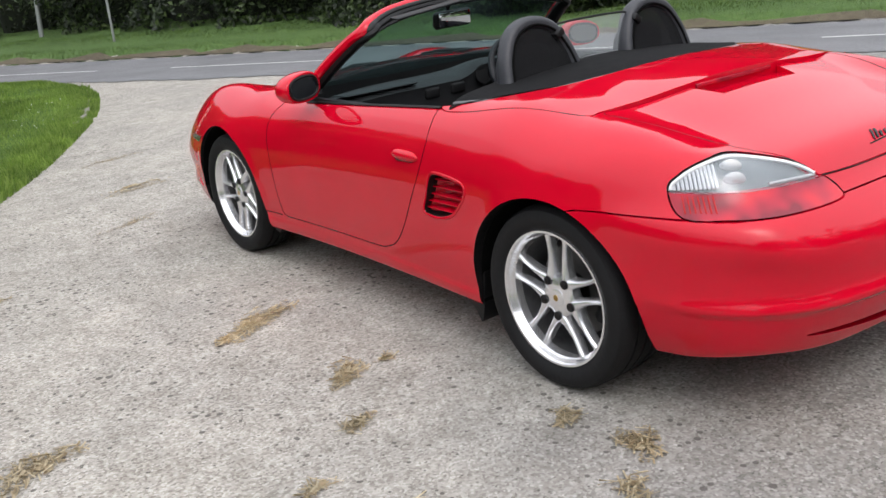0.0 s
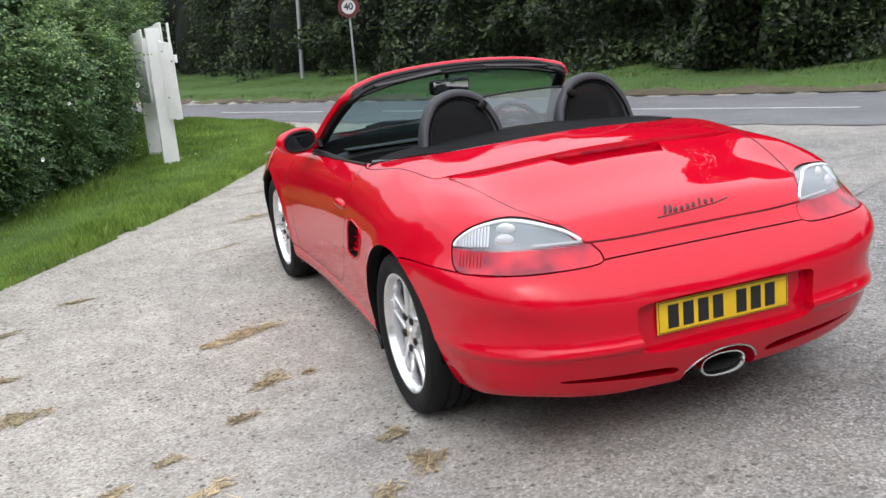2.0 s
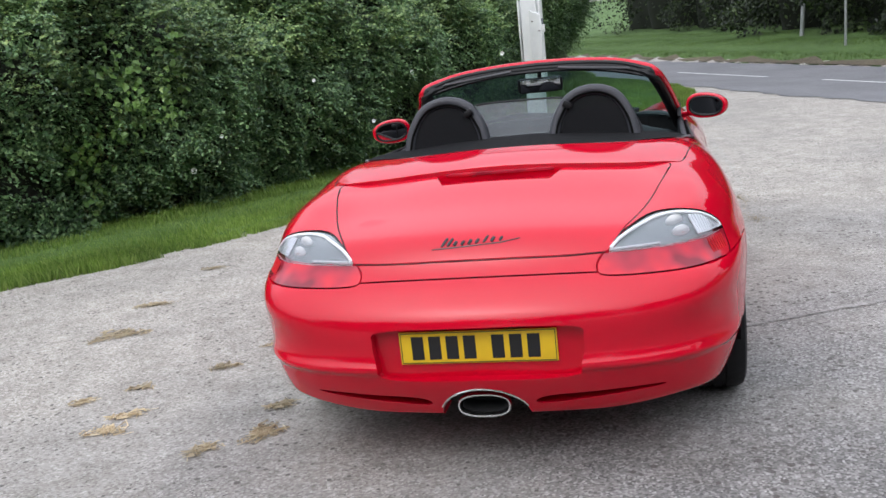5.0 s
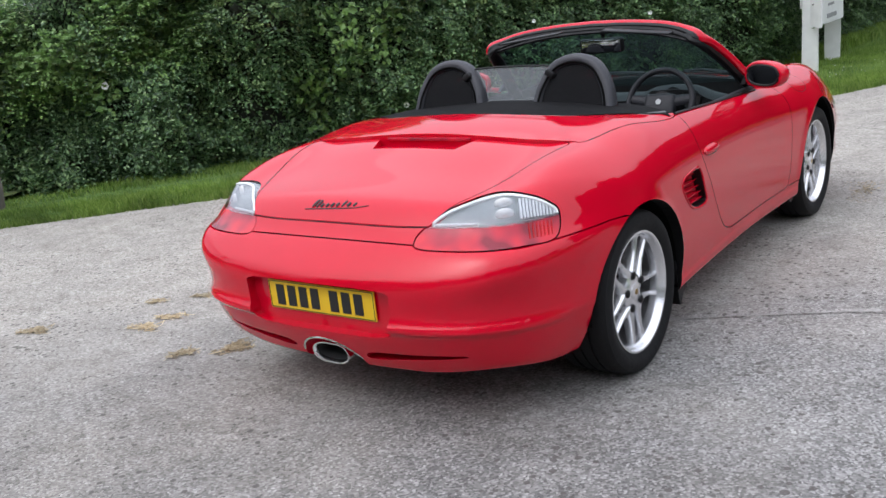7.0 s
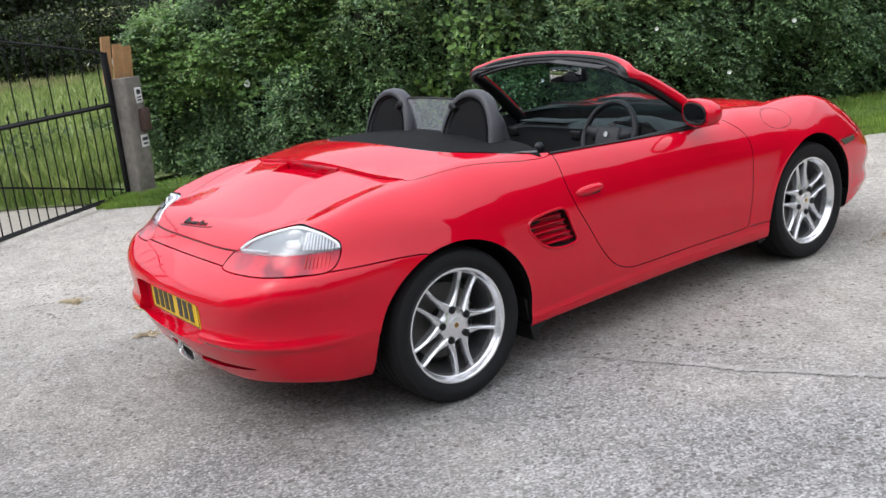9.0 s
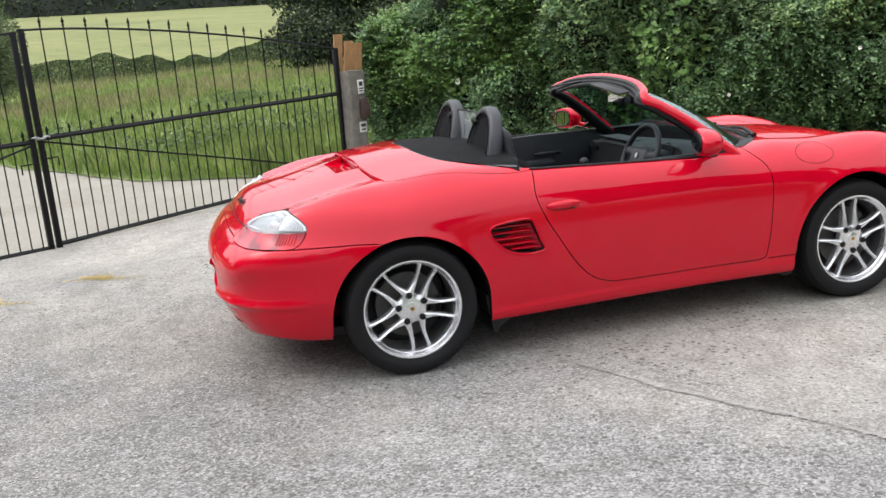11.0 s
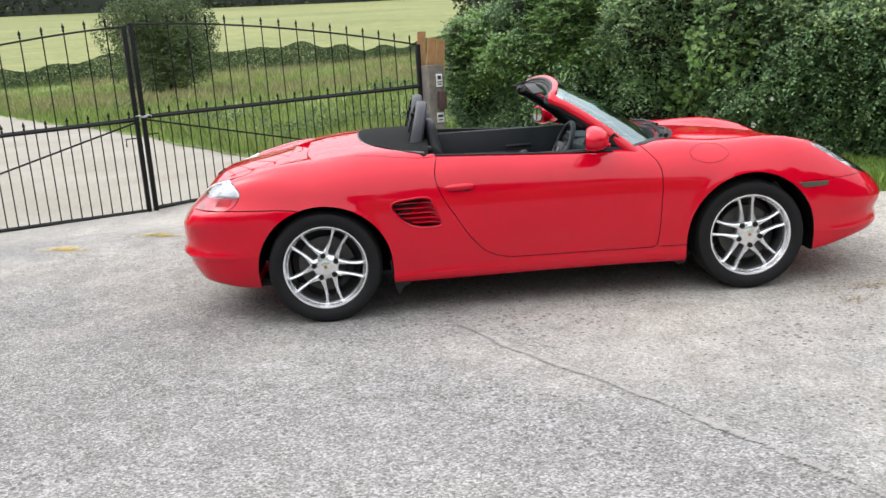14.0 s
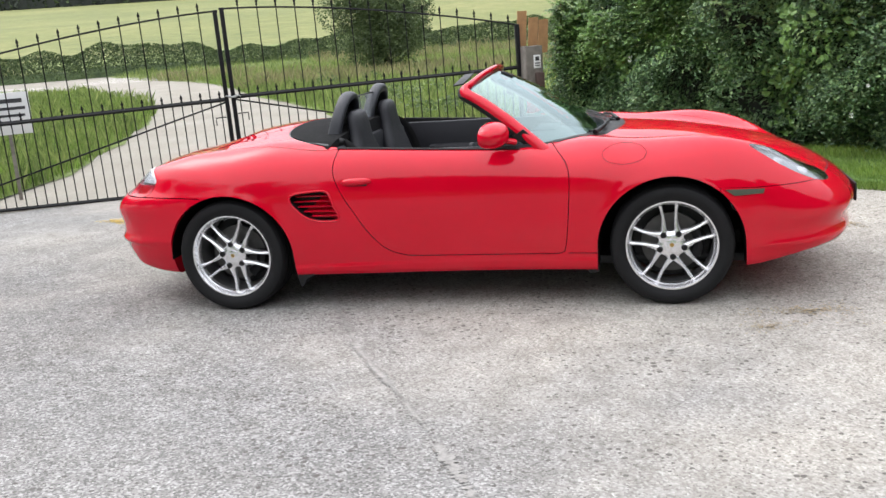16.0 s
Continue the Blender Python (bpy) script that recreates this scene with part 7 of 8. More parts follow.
    bm.verts.ensure_lookup_table()
    for i in range(4):
        bm.faces.new((bm.verts[i], bm.verts[(i + 1) % 4], bm.verts[4 + (i + 1) % 4], bm.verts[4 + i]))
    part("side_marker", bm, M_MARKER, car, "smoked side marker lamp")
    # rubber strip along the door's upper edge
    zb = lambda y: 0.872 + 0.004 * math.sin(y)
    line = [(sg * 0.752, y, roof_z(0.752, y) + 0.002) for y in np.linspace(-0.56, 0.44, 14)]
    part("waist_seal", sweep_bm(line, 0.008, 6, flat=0.7), M_BLACK, doors[0 if sg > 0 else 1])
    # inner door card with its armrest and pull
    part("door_card", box_bm((0.03, 1.10, 0.44), (sg * 0.722, -0.03, 0.625), 0.012), M_LEATHER, doors[0 if sg > 0 else 1])
    part("arm_rest", box_bm((0.07, 0.52, 0.06), (sg * 0.685, -0.12, 0.66), 0.022), M_LEATHER, doors[0 if sg > 0 else 1])
    part("door_pull", sweep_bm(curve_points([(sg * 0.70, 0.02, 0.72), (sg * 0.672, 0.05, 0.725), (sg * 0.672, 0.16, 0.725), (sg * 0.70, 0.19, 0.72)], 5), 0.011, 8), M_BLACK, doors[0 if sg > 0 else 1])
    # door mirror
    shell_bm = bmesh.new()
    bmesh.ops.create_uvsphere(shell_bm, u_segments=40, v_segments=24, radius=1.0)
    for vv in shell_bm.verts:
        x, y, z = vv.co
        vv.co = Vector((0.108 * math.copysign(abs(x) ** 0.85, x), max(0.085 * y, -0.036), 0.066 * math.copysign(abs(z) ** 0.85, z) * (1 - 0.12 * sg * x)))
    mir = part("door_mirror", shell_bm, M_PAINT, car, "red door mirror", 60)
    mir.matrix_basis = Matrix.Translation((sg * 0.858, 0.312, 0.914)) @ Matrix.Rotation(-sg * 0.26, 4, "Z") @ Matrix.Rotation(-0.02, 4, "X") @ Matrix.Rotation(sg * 0.06, 4, "Y")
    gl = bmesh.new()
    vs = [gl.verts.new((0.082 * math.copysign(abs(math.cos(a)) ** 0.8, math.cos(a)), -0.0385, 0.046 * math.copysign(abs(math.sin(a)) ** 0.8, math.sin(a)))) for a in (2 * math.pi * i / 36 for i in range(36))]
    ws_ = [gl.verts.new((v.co.x, -0.0355, v.co.z)) for v in vs]
    gl.faces.new(vs)
    gl.faces.new(ws_[::-1])
    for i in range(36):
        gl.faces.new((vs[i], vs[(i + 1) % 36], ws_[(i + 1) % 36], ws_[i]))
    part("mirror_glass", gl, M_MIRROR, mir)
    part("mirror_rim", sweep_bm([(0.0835 * math.copysign(abs(math.cos(a)) ** 0.8, math.cos(a)), -0.0365, 0.0475 * math.copysign(abs(math.sin(a)) ** 0.8, math.sin(a))) for a in (2 * math.pi * i / 36 for i in range(36))], 0.0065, 6, True), M_BLACK, mir)
    part("mirror_foot", sweep_bm([(sg * 0.745, 0.415, 0.862), (sg * 0.775, 0.375, 0.874), (sg * 0.81, 0.335, 0.884)], [0.024, 0.022, 0.022], 10, flat=0.7), M_PAINT, car)
    part("mirror_corner", finish(prism_bm([(0.36, 0.862), (0.53, 0.858), (0.46, 0.925)], SIDE(sg), 0.708, 0.728), "mirror_corner", M_BLACK), None, car)

# ---- windscreen ----
BASE = [(0.715, 0.515, 0.845), (0.66, 0.62, 0.838), (0.50, 0.745, 0.825), (0.25, 0.83, 0.812), (0.0, 0.855, 0.808)]
HEADR = [(0.598, 0.135, 1.120), (0.545, 0.165, 1.150), (0.40, 0.195, 1.178), (0.20, 0.212, 1.196), (0.0, 0.218, 1.202)]


def across(half, k):
    h = curve_points(half, k)
    return h + [Vector((-p.x, p.y, p.z)) for p in reversed(h[:-1])]


lo_line, hi_line = across(BASE, 8), across(HEADR, 8)
gm = bmesh.new()
rows = []
for i in range(13):
    t = i / 12
    rows.append([gm.verts.new(a.lerp(b, t) + Vector((0, 0.020 * math.sin(math.pi * t), 0.022 * math.sin(math.pi * t)))) for a, b in zip(lo_line, hi_line)])
for a, b in zip(rows, rows[1:]):
    for j in range(len(a) - 1):
        gm.faces.new((a[j], a[j + 1], b[j + 1], b[j]))
screen = part("windscreen", gm, M_GLASS, car, "clear curved windscreen")
screen.visible_shadow = False
pillar = curve_points([(0.735, 0.575, 0.806), (0.713, 0.497, 0.870), (0.672, 0.355, 0.985), (0.632, 0.225, 1.075), (0.597, 0.135, 1.128), (0.53, 0.160, 1.160), (0.40, 0.190, 1.190), (0.20, 0.208, 1.208), (0.0, 0.214, 1.214)], 7)
full = pillar + [Vector((-p.x, p.y, p.z)) for p in reversed(pillar[:-1])]
part("screen_frame", sweep_bm(full, [0.022 + 0.008 * float(smooth(0.48, 0.64, abs(p.x))) for p in full], 12, flat=0.80, up=(0, -0.65, 0.75)), M_PAINT, screen, "red windscreen frame")
inner = [p + Vector((-0.020 * (1 if p.x > 0.02 else -1 if p.x < -0.02 else 0), -0.018, -0.012 - 0.006 * (abs(p.x) < 0.56))) for p in full]
part("frame_trim", sweep_bm(inner, [0.018 + 0.016 * float(smooth(0.54, 0.64, abs(p.x))) for p in full], 10, flat=0.75, up=(0, -0.65, 0.75)), M_BLACK, screen, "black inner trim")
edge = [p + Vector((-0.012 * max(-1.0, min(1.0, p.x * 30)) * float(smooth(0.45, 0.62, abs(p.x))), -0.021, -0.003 + 0.006 * float(smooth(0.52, 0.64, abs(p.x))))) for p in full]
part("frame_seal", sweep_bm(edge, [0.011 + 0.008 * float(smooth(0.52, 0.64, abs(p.x))) for p in full], 10, flat=0.8, up=(0, -0.65, 0.75)), M_BLACK, screen, "black rubber seal along the frame")
part("header_rail", sweep_bm([Vector((x, 0.105 + 0.075 * (1 - (x / 0.58) ** 2) ** 0.5 if abs(x) < 0.58 else 0.105, 1.178 - 0.065 * (abs(x) / 0.55) ** 2.2)) for x in np.linspace(-0.55, 0.55, 23)], 0.020, 10, flat=0.5), M_BLACK, screen)
for sg in (1, -1):
    vis = box_bm((0.36, 0.060, 0.009), (0, 0, 0), 0.004)
    bmesh.ops.transform(vis, matrix=Matrix.Translation((sg * 0.30, 0.080, 1.174)) @ Matrix.Rotation(sg * 0.10, 4, "Y") @ Matrix.Rotation(0.10, 4, "X"), verts=vis.verts)
    part("sun_visor", vis, M_BLACK, screen)
rv = part("rear_view_mirror", box_bm((0.240, 0.040, 0.080), (0, 0, 0), 0.019, None, 5), M_BLACK, screen)
rv.matrix_basis = Matrix.Translation((0.0, 0.295, 1.098)) @ Matrix.Rotation(0.14, 4, "Z") @ Matrix.Rotation(0.045, 4, "X")
part("mirror_glass", box_bm((0.212, 0.004, 0.064), (0, -0.0195, 0), 0.0015), Nodes("inner_mirror_glass", (0.72, 0.73, 0.73), 0.01, 1.0).m, rv)
part("mirror_stalk", sweep_bm([(0, 0.03, 0.01), (0, 0.02, 0.06), (0, -0.04, 0.09)], 0.011, 8), M_BLACK, rv)


def top_z(x, y):
    """Height of the body's outer form at a place in plan."""
    zs = np.linspace(1.25, 0.6, 1300)
    return float(zs[int(np.argmax(body(np.full(1300, abs(x)), np.full(1300, y), zs) < 0))])


# the black scuttle between bonnet and screen, with its grille slots and the wipers that rest on it
cowl = bmesh.new()
outer = across([(0.69, 0.655, 0), (0.60, 0.765, 0), (0.45, 0.865, 0), (0.22, 0.955, 0), (0.0, 0.985, 0)], 6)
inn = across([(0.70, 0.53, 0), (0.62, 0.64, 0), (0.45, 0.755, 0), (0.22, 0.825, 0), (0.0, 0.85, 0)], 6)
sheet = []
for i in range(7):
    line = [q.lerp(p, i / 6) for p, q in zip(outer, inn)]
    sheet.append([cowl.verts.new((p.x, p.y, top_z(p.x, p.y) + (0.004 if 0 < i < 6 else -0.006))) for p in line])
for lower, upper in zip(sheet, sheet[1:]):
    for j in range(len(lower) - 1):
        cowl.faces.new((lower[j], lower[j + 1], upper[j + 1], upper[j]))
part("scuttle_panel", cowl, M_BLACK, car)
for x0, x1 in ((0.50, -0.08), (-0.06, -0.60)):
    way = []
    for i in range(7):
        x = lerp(x0, x1, i / 6)
        y = 0.895 - 0.42 * x * x - 0.03 * i / 6
        way.append((x, y, top_z(x, y) + 0.020))
    wiper = part("wiper", sweep_bm(curve_points(way, 4), 0.0055, 6), M_BLACK, car)
    part("wiper_blade", sweep_bm(curve_points([(x, y - 0.012, z - 0.008) for x, y, z in way], 4), 0.005, 6, flat=0.6), M_RUBBER, wiper)
    part("wiper_arm", sweep_bm([(x0, way[0][1] + 0.03, way[0][2] - 0.008), (x0 * 0.7 + x1 * 0.3, way[2][1] + 0.022, way[2][2] + 0.012), Vector(way[3]) + Vector((0, 0, 0.008))], [0.014, 0.009, 0.007], 8), M_BLACK, wiper)

# ---- behind the seats: folded roof, hoops and wind deflector ----
cloth = body_solid(0.05)
cloth.transform(Matrix.Translation((0, 0, 0.004)))
cloth = boolean(cloth, prism_bm(rounded(mirrored([(0.0, -0.992), (0.30, -0.977), (0.515, -0.912), (0.652, -0.80), (0.725, -0.66), (0.725, -0.60), (0.3, -0.575), (0.0, -0.575)]), 4), PLAN, 0.70, 1.3), "INTERSECT")
cloth.materials.clear()
cloth.materials.append(M_CLOTH)
cloth.set_sharp_from_angle(angle=radians(40))
part("folded_roof", cloth, None, car, "black folded fabric roof")
part("roof_seal", sweep_bm(curve_points([(x, y + 0.004, float(crown(y) - cross(y) * x * x) - 0.002 - 0.03 * max(0, abs(x) - 0.60)) for x, y in ((-0.735, -0.62), (-0.655, -0.80), (-0.52, -0.917), (-0.30, -0.982), (0.0, -0.997), (0.30, -0.982), (0.52, -0.917), (0.655, -0.80), (0.735, -0.62))], 6), 0.007, 6), plain("grey_roof_piping", (0.13, 0.13, 0.135), 0.6), car)
part("rear_bulkhead", box_bm((1.42, 0.05, 0.50), (0, -0.575, 0.62), 0.02), M_LEATHER, car)
for sg in (1, -1):
    c = sg * 0.33
    hoop_line = curve_points([(c - 0.184, -0.670, 0.84), (c - 0.172, -0.648, 0.935), (c - 0.150, -0.628, 1.015), (c - 0.094, -0.608, 1.094), (c, -0.600, 1.122), (c + 0.094, -0.608, 1.094), (c + 0.150, -0.628, 1.015), (c + 0.172, -0.648, 0.935), (c + 0.184, -0.670, 0.84)], 5)
    bm = bmesh.new()
    rings = []
    for i, p in enumerate(hoop_line):
        t = (hoop_line[min(i + 1, len(hoop_line) - 1)] - hoop_line[max(i - 1, 0)]).normalized()
        n = Vector((0, -1, 0.1)).cross(t).normalized()
        d = t.cross(n).normalized()
        rings.append([bm.verts.new(p + n * (0.026 * math.copysign(abs(math.cos(a)) ** 0.7, math.cos(a))) + d * ((0.034 + 0.03 * max(0, 1.05 - p.z)) * math.copysign(abs(math.sin(a)) ** 0.7, math.sin(a)))) for a in (2 * math.pi * k / 14 for k in range(14))])
    for a, b in zip(rings, rings[1:]):
        for k in range(14):
            bm.faces.new((a[k], a[(k + 1) % 14], b[(k + 1) % 14], b[k]))
    bm.faces.new(rings[0])
    bm.faces.new(rings[-1][::-1])
    hoop = part("roll_hoop", bm, M_PADDING, car, "black padded roll hoop behind the seat")
    part("seam", sweep_bm([p.lerp(Vector((c, p.y, 0.95)), 0.04) + Vector((0, -0.034 - 0.03 * max(0, 1.05 - p.z), 0)) for p in hoop_line], 0.0055, 6), M_LINER, hoop, "black piping round the hoop")
    # dark mesh infill of the hoop
    inf = bmesh.new()
    a = [inf.verts.new(p.lerp(Vector((c, p.y, 0.95)), 0.10) + Vector((0, -0.028, 0))) for p in hoop_line]
    b = [inf.verts.new(v.co + Vector((0, 0.012, 0))) for v in a]
    inf.faces.new(a)
    inf.faces.new(b[::-1])
    for i in range(len(a)):
        inf.faces.new((a[i], a[(i + 1) % len(a)], b[(i + 1) % len(b)], b[i]))
    part("mesh_infill", inf, M_MESH, hoop, "black mesh infill")
    # belt guide at the foot of the hoop
    part("belt_guide", box_bm((0.06, 0.07, 0.05), (sg * 0.60, -0.60, 0.885), 0.02, None, 3), M_BLACK, car)
    part("seat_belt", sweep_bm(curve_points([(sg * 0.60, -0.57, 0.89), (sg * 0.615, -0.50, 0.82), (sg * 0.63, -0.42, 0.60)], 5), 0.022, 6, flat=0.12, up=(1, 0, 0)), M_BLACK, car)
    # seat
    seat = part("seat_backrest", bmesh.new(), M_LEATHER, car, "black leather seat with an integral headrest")
    bm = bmesh.new()
    rings = []
    for z, w, dpt, y in ((0.40, 0.21, 0.05, -0.43), (0.52, 0.230, 0.055, -0.46), (0.66, 0.230, 0.055, -0.49), (0.78, 0.205, 0.050, -0.525), (0.86, 0.165, 0.046, -0.545), (0.92, 0.138, 0.042, -0.552), (0.98, 0.132, 0.040, -0.559), (1.018, 0.118, 0.034, -0.563), (1.038, 0.075, 0.022, -0.567)):
        rings.append([bm.verts.new((c + w * math.copysign(abs(math.cos(a)) ** 0.55, math.cos(a)), y + dpt * math.copysign(abs(math.sin(a)) ** 0.7, math.sin(a)), z)) for a in (2 * math.pi * k / 24 for k in range(24))])
    for a, b in zip(rings, rings[1:]):
        for k in range(24):
            bm.faces.new((a[k], a[(k + 1) % 24], b[(k + 1) % 24], b[k]))
    bm.faces.new(rings[0][::-1])
    bm.faces.new(rings[-1])
    seat.data = finish(bm, "seat_backrest", M_LEATHER, 60)
    part("seat_cushion", box_bm((0.48, 0.52, 0.16), (c, -0.06, 0.42), 0.06, Matrix.Rotation(0.12, 4, "X"), 5), M_LEATHER, seat)
deflect = bmesh.new()
pts = rounded([(-0.19, 0.90), (-0.20, 1.00), (-0.24, 1.09), (0.0, 1.105), (0.24, 1.09), (0.20, 1.00), (0.19, 0.90), (0.0, 0.895)], 3)
prism_bm(pts, ((1, 0, 0), (0, 0.08, 1), (0, 1, 0)), -0.700, -0.696, deflect)
deflector = part("wind_deflector", deflect, M_DEFLECT, car, "clear plastic wind deflector")
deflector.visible_shadow = False
part("deflector_frame", sweep_bm([(x, -0.698 + 0.08 * z, z) for x, z in pts], 0.0045, 6, True), M_BLACK, deflector, "thin black frame")
for sg in (1, -1):
    part("deflector_clip", box_bm((0.045, 0.05, 0.03), (sg * 0.222, -0.640, 1.070), 0.008, Matrix.Rotation(sg * 0.6, 4, "Y")), M_BLACK, car)
part("deflector_rail", sweep_bm([(-0.17, -0.628, 0.898), (0.17, -0.628, 0.898)], 0.010, 6), M_BLACK, car)

# ---- dashboard and controls ----
dash = bmesh.new()
rows = []
for x in np.linspace(-0.71, 0.71, 31):
    hump = 0.055 * math.exp(-(((x - 0.34) / 0.17) ** 4))
    end = 0.10 * (abs(x) / 0.71) ** 6
    sec = [(0.86 - 0.52 * x * x, 0.775), (0.66 - 0.30 * x * x, 0.800 + 0.3 * hump), (0.52 - 0.1 * x * x, 0.812 + 0.8 * hump), (0.43, 0.808 + hump), (0.395, 0.788 + hump), (0.41, 0.74), (0.40, 0.66), (0.44, 0.56), (0.55, 0.45)]
    rows.append([dash.verts.new((x, y, z - end * 0.5)) for y, z in sec])
for a, b in zip(rows, rows[1:]):
    for j in range(len(a) - 1):
        dash.faces.new((a[j], a[j + 1], b[j + 1], b[j]))
dashboard = part("dashboard", dash, M_DASH, car, "charcoal dashboard", shade=50)
part("airbag_lid", box_bm((0.40, 0.14, 0.006), (-0.36, 0.475, 0.812), 0.003, Matrix.Rotation(-0.04, 4, "X")), M_DASH, dashboard)
for x in (-0.62, -0.08, 0.08, 0.64):
    part("air_vent", box_bm((0.09, 0.03, 0.055), (x, 0.405, 0.752), 0.014, None, 3), M_BLACK, dashboard)
for x, rr in ((0.34, 0.060), (0.24, 0.046), (0.44, 0.046)):
    bm = spin_bm([(0.0005, 0.004), (rr, 0.004), (rr + 0.004, 0.010), (rr + 0.006, -0.004), (0.0005, -0.004)], 28)
    bmesh.ops.transform(bm, matrix=Matrix.Translation((x, 0.398, 0.790)) @ Matrix.Rotation(-math.pi / 2, 4, "Z") @ Matrix.Rotation(-0.2, 4, "Y"), verts=bm.verts)
    part("instrument_dial", bm, M_BLACK, dashboard)
part("centre_console", box_bm((0.20, 0.62, 0.32), (0, 0.16, 0.50), 0.035, None, 3), M_DASH, car)
part("gear_lever", sweep_bm([(0, 0.06, 0.64), (0, 0.05, 0.73)], 0.010, 8), M_BLACK, car)
bm = bmesh.new()
bmesh.ops.create_uvsphere(bm, u_segments=16, v_segments=10, radius=0.027)
bmesh.ops.translate(bm, vec=(0, 0.05, 0.75), verts=bm.verts)
part("gear_knob", bm, M_LEATHER, car)
tilt = Matrix.Translation((0.34, 0.225, 0.800)) @ Matrix.Rotation(radians(66), 4, "X")
steer = part("steering_wheel", sweep_bm([(0.172 * math.cos(a), 0.172 * math.sin(a), 0) for a in (2 * math.pi * i / 48 for i in range(48))], 0.0155, 10, True), M_LEATHER, car, "black leather steering wheel")
steer.matrix_basis = tilt
part("wheel_pad", box_bm((0.165, 0.115, 0.05), (0, -0.01, -0.008), 0.020, None, 4), M_LEATHER, steer)
for a in (8, 172, -60, -120):
    q = radians(a)
    part("wheel_spoke", sweep_bm([(0.06 * math.cos(q), 0.06 * math.sin(q), -0.005), (0.166 * math.cos(q), 0.166 * math.sin(q), 0)], [0.032, 0.022], 8, flat=0.4, up=(0, 0, 1)), M_LEATHER, steer)
bm = spin_bm([(0.0005, 0.002), (0.016, 0.002), (0.016, -0.002), (0.0005, -0.002)], 5)
bmesh.ops.transform(bm, matrix=Matrix.Translation((0, 0, 0.022)) @ Matrix.Rotation(-math.pi / 2, 4, "Y"), verts=bm.verts)
part("wheel_crest", bm, M_GALV, steer, "dull silver crest")
part("steering_column", sweep_bm([(0.34, 0.24, 0.815), (0.34, 0.42, 0.745)], [0.045, 0.055], 12), M_DASH, car)

# ---- tail details ----
plate = part("number_plate", box_bm((0.520, 0.006, 0.111), (0, -2.024, 0.4525), 0.0025), M_PLATE, car, "yellow rear number plate with plain dark bars")
for i, x in enumerate((-0.205, -0.147, -0.089, -0.031, 0.062, 0.120, 0.178)):
    part("plate_bar", box_bm((0.040, 0.0024, 0.079), (x + 0.006, -2.0278, 0.4525), 0.0), M_PLATEINK, plate)
for z in (0.4015, 0.5035):
    part("plate_border", box_bm((0.508, 0.002, 0.002), (0, -2.0276, z), 0.0), M_PLATEINK, plate)
for x in (-0.254, 0.254):
    part("plate_border", box_bm((0.002, 0.002, 0.102), (x, -2.0276, 0.4525), 0.0), M_PLATEINK, plate)


def oval(rx, rz, y, z, k=40, p=0.8):
    return [(rx * math.copysign(abs(math.cos(a)) ** p, math.cos(a)), y, z + rz * math.copysign(abs(math.sin(a)) ** p, math.sin(a))) for a in (2 * math.pi * i / k for i in range(k))]


tip = bmesh.new()
loops = [[tip.verts.new(p) for p in oval(rx, rz, y, 0.241)] for rx, rz, y in ((0.084, 0.036, -1.85), (0.089, 0.041, -1.992), (0.0905, 0.0425, -2.006), (0.088, 0.040, -2.014), (0.083, 0.035, -2.013), (0.078, 0.030, -2.002), (0.076, 0.028, -1.85))]
for a, b in zip(loops, loops[1:]):
    for i in range(40):
        tip.faces.new((a[i], a[(i + 1) % 40], b[(i + 1) % 40], b[i]))
pipe = part("exhaust_tip", tip, M_CHROME, car, "oval polished exhaust tip")
end = bmesh.new()
end.faces.new([end.verts.new(p) for p in oval(0.079, 0.032, -1.90, 0.241)])
part("pipe_mouth", end, M_PIPE, pipe)
liner = bmesh.new()
loops = [[liner.verts.new(p) for p in oval(rx, rz, y, 0.241)] for rx, rz, y in ((0.0765, 0.0285, -1.996), (0.074, 0.027, -1.87))]
for i in range(40):
    liner.faces.new((loops[0][i], loops[0][(i + 1) % 40], loops[1][(i + 1) % 40], loops[1][i]))
part("pipe_liner", liner, M_PIPE, pipe)
part("exhaust_trim", sweep_bm([(0.156 * math.cos(a), 0.004 + float(onto_body(np.array([[0.16 * math.cos(a), -2.2, 0.189 + 0.13 * math.sin(a)]]), np.array([[0.16 * math.cos(a), -1.3, 0.189 + 0.13 * math.sin(a)]]))[0][1]), 0.187 + 0.126 * math.sin(a)) for a in (radians(22) + radians(136) * i / 24 for i in range(25))], 0.0042, 8), M_CHROME, car)
part("exhaust_shield", box_bm((0.32, 0.02, 0.13), (0, -1.86, 0.265), 0.005), M_BLACK, car)
for sg in (1, -1):
    part("bumper_duct", box_bm((0.36, 0.02, 0.05), (sg * 0.38, -1.90, 0.268), 0.004), M_BLACK, car)
    part("plate_lamp", box_bm((0.06, 0.02, 0.008), (sg * 0.12, -2.030, 0.521), 0.003), M_BLACK, car)
part("rear_valance", box_bm((0.84, 0.24, 0.04), (0, -1.70, 0.275), 0.02), M_BLACK, car)
part("high_brake_lamp", box_bm((0.42, 0.012, 0.014), (0, -1.289, 0.898), 0.004), M_REDLENS, car)
# the model script on the lid as plain slanted strokes over a thin line
def on_lid(x, z, off):
    return Vector((x, float(onto_body(np.array([[x, -2.3, z]]), np.array([[x, -1.4, z]]))[0][1]) - off, z))


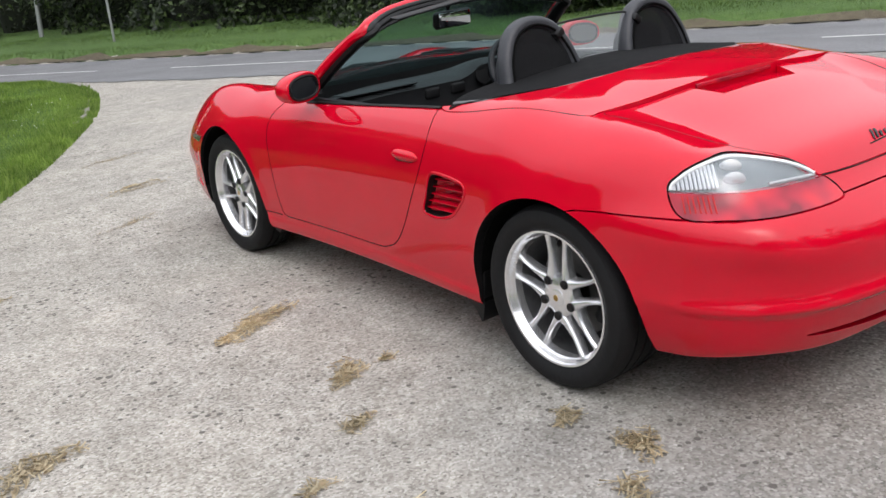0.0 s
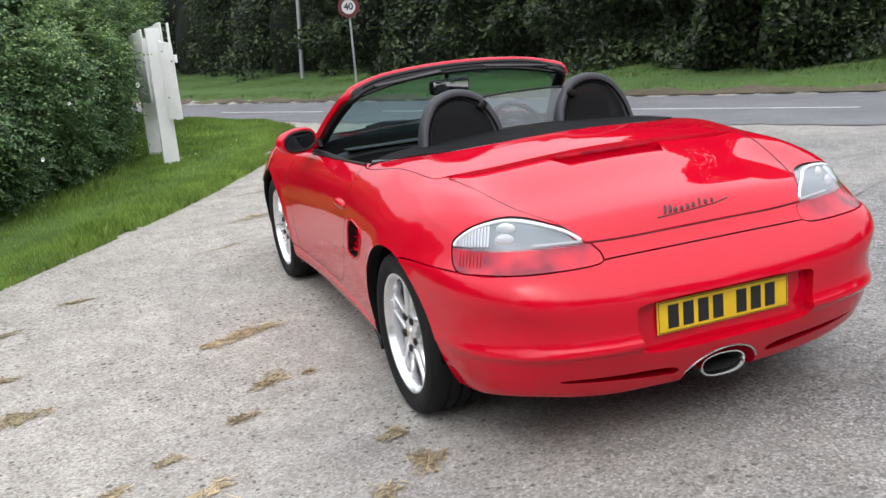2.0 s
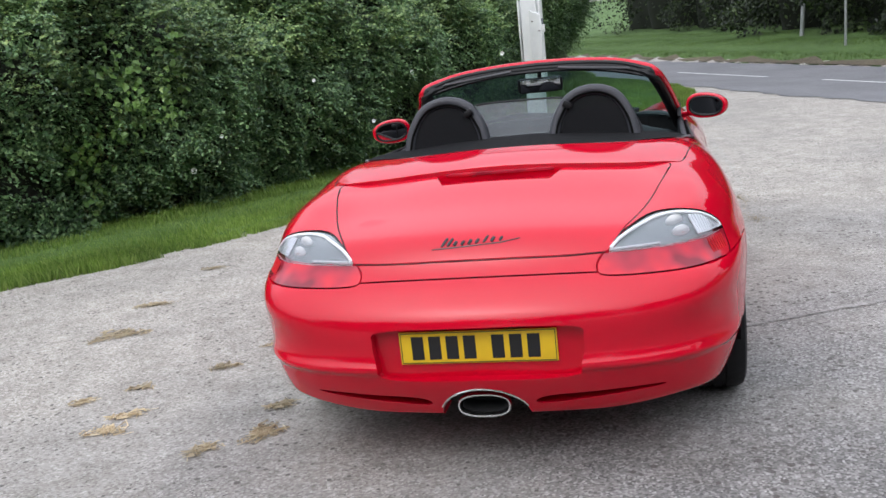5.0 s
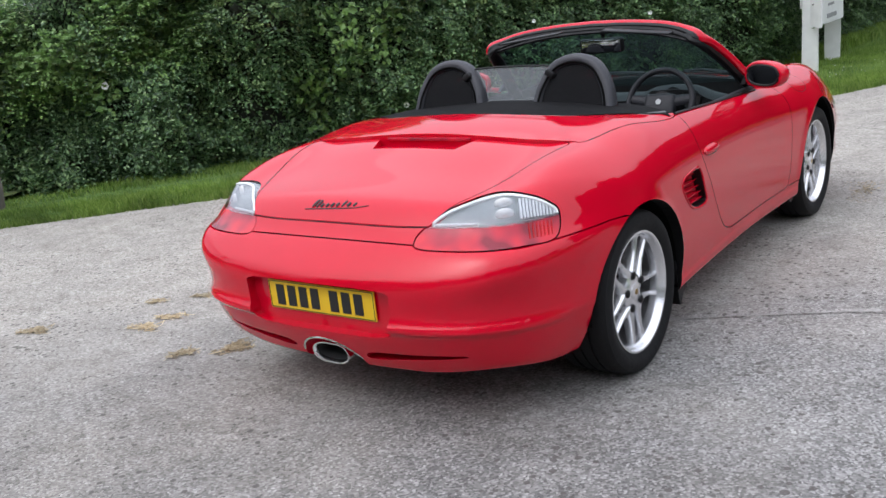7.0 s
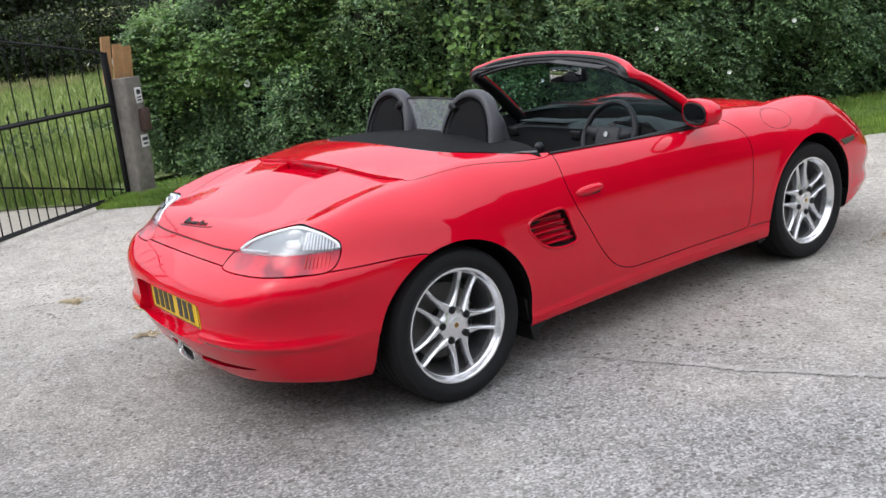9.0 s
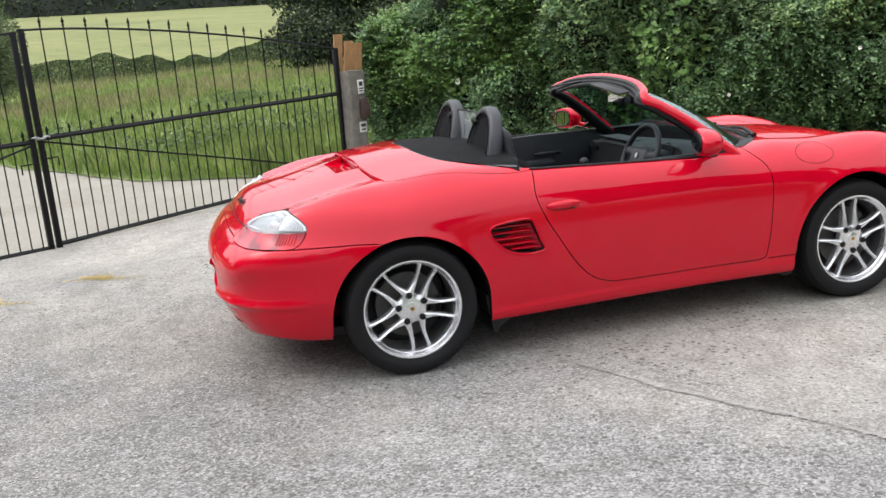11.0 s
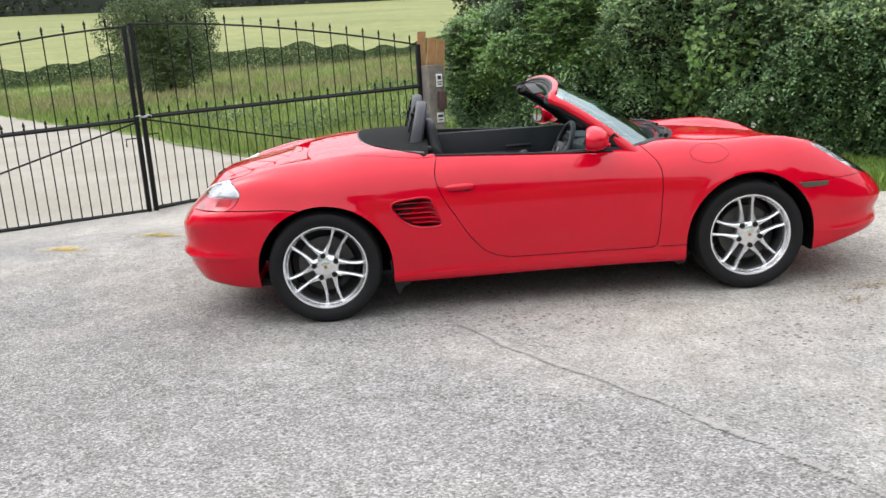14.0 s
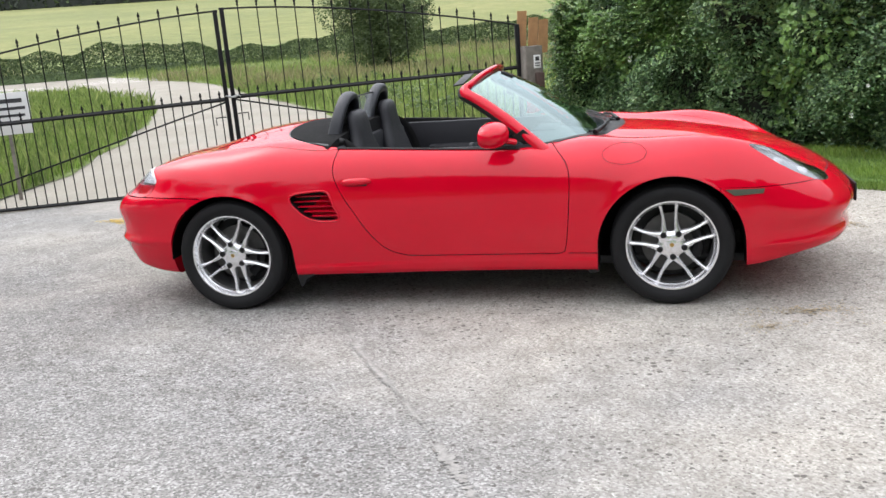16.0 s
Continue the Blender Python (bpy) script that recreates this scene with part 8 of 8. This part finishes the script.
script = part("lid_script", sweep_bm([on_lid(lerp(-0.150, 0.145, i / 19), lerp(0.7475, 0.7625, i / 19) + 0.005 * max(0, i - 15) / 4, 0.001) for i in range(20)], 0.0024, 6), M_BADGE, boot, "dark chrome script on the lid")
for x, h, w in ((-0.118, 0.022, 0.0050), (-0.098, 0.020, 0.0056), (-0.076, 0.011, 0.0062), (-0.050, 0.010, 0.0056), (-0.026, 0.011, 0.0062), (-0.002, 0.011, 0.0056), (0.024, 0.017, 0.0044), (0.050, 0.011, 0.0062), (0.078, 0.010, 0.0050)):
    z = 0.7525 + 0.05 * (x + 0.15)
    part("script_stroke", sweep_bm([on_lid(x + 0.85 * k * h, z + k * h, 0.0015) for k in (0.0, 0.35, 0.7, 1.0)], [w * 0.8, w, w, w * 0.8], 6), M_BADGE, script)
part("front_plate_edge", box_bm((0.46, 0.012, 0.10), (0, 2.200, 0.44), 0.004), M_BLACK, car, "front number plate carrier")
# black tubes along the sides of the lid and of the roof cover, as the shade in their gaps
for sg in (1, -1):
    for owner, line in ((boot, ((0.6425, -1.30), (0.6275, -1.36), (0.6075, -1.46), (0.5785, -1.56), (0.5475, -1.66), (0.5155, -1.74), (0.4775, -1.82), (0.4475, -1.862))), (cover, ((0.687, -1.234), (0.7005, -1.15), (0.717, -1.05), (0.7325, -0.95), (0.747, -0.85), (0.757, -0.76), (0.764, -0.68)))):
        part("seam", sweep_bm(curve_points([(sg * x, y, top_z(x, y) - 0.0022) for x, y in line], 5), 0.0027, 6), M_BLACK, owner)
# a black line put in for the shade of the gap along the lid's lower edge
part("lid_gap_shade", sweep_bm(curve_points([(x, y, top_z(x, y) - 0.0005) for x, y in ((-0.42, -1.893), (-0.25, -1.911), (0.0, -1.917), (0.25, -1.911), (0.42, -1.893))], 6), 0.0019, 6), M_BLACK, boot)
# a black strip drawn as the shadow under the roof cover's rear edge
seal = curve_points([(x, y, float(crown(y) - cross(y) * x * x) + 0.0035) for x, y in ((-0.66, -1.250), (-0.55, -1.224), (-0.30, -1.197), (0.0, -1.189), (0.30, -1.197), (0.55, -1.224), (0.66, -1.250))], 6)
part("cover_shadow_line", sweep_bm(seal, 0.0038, 6), M_BLACK, cover)
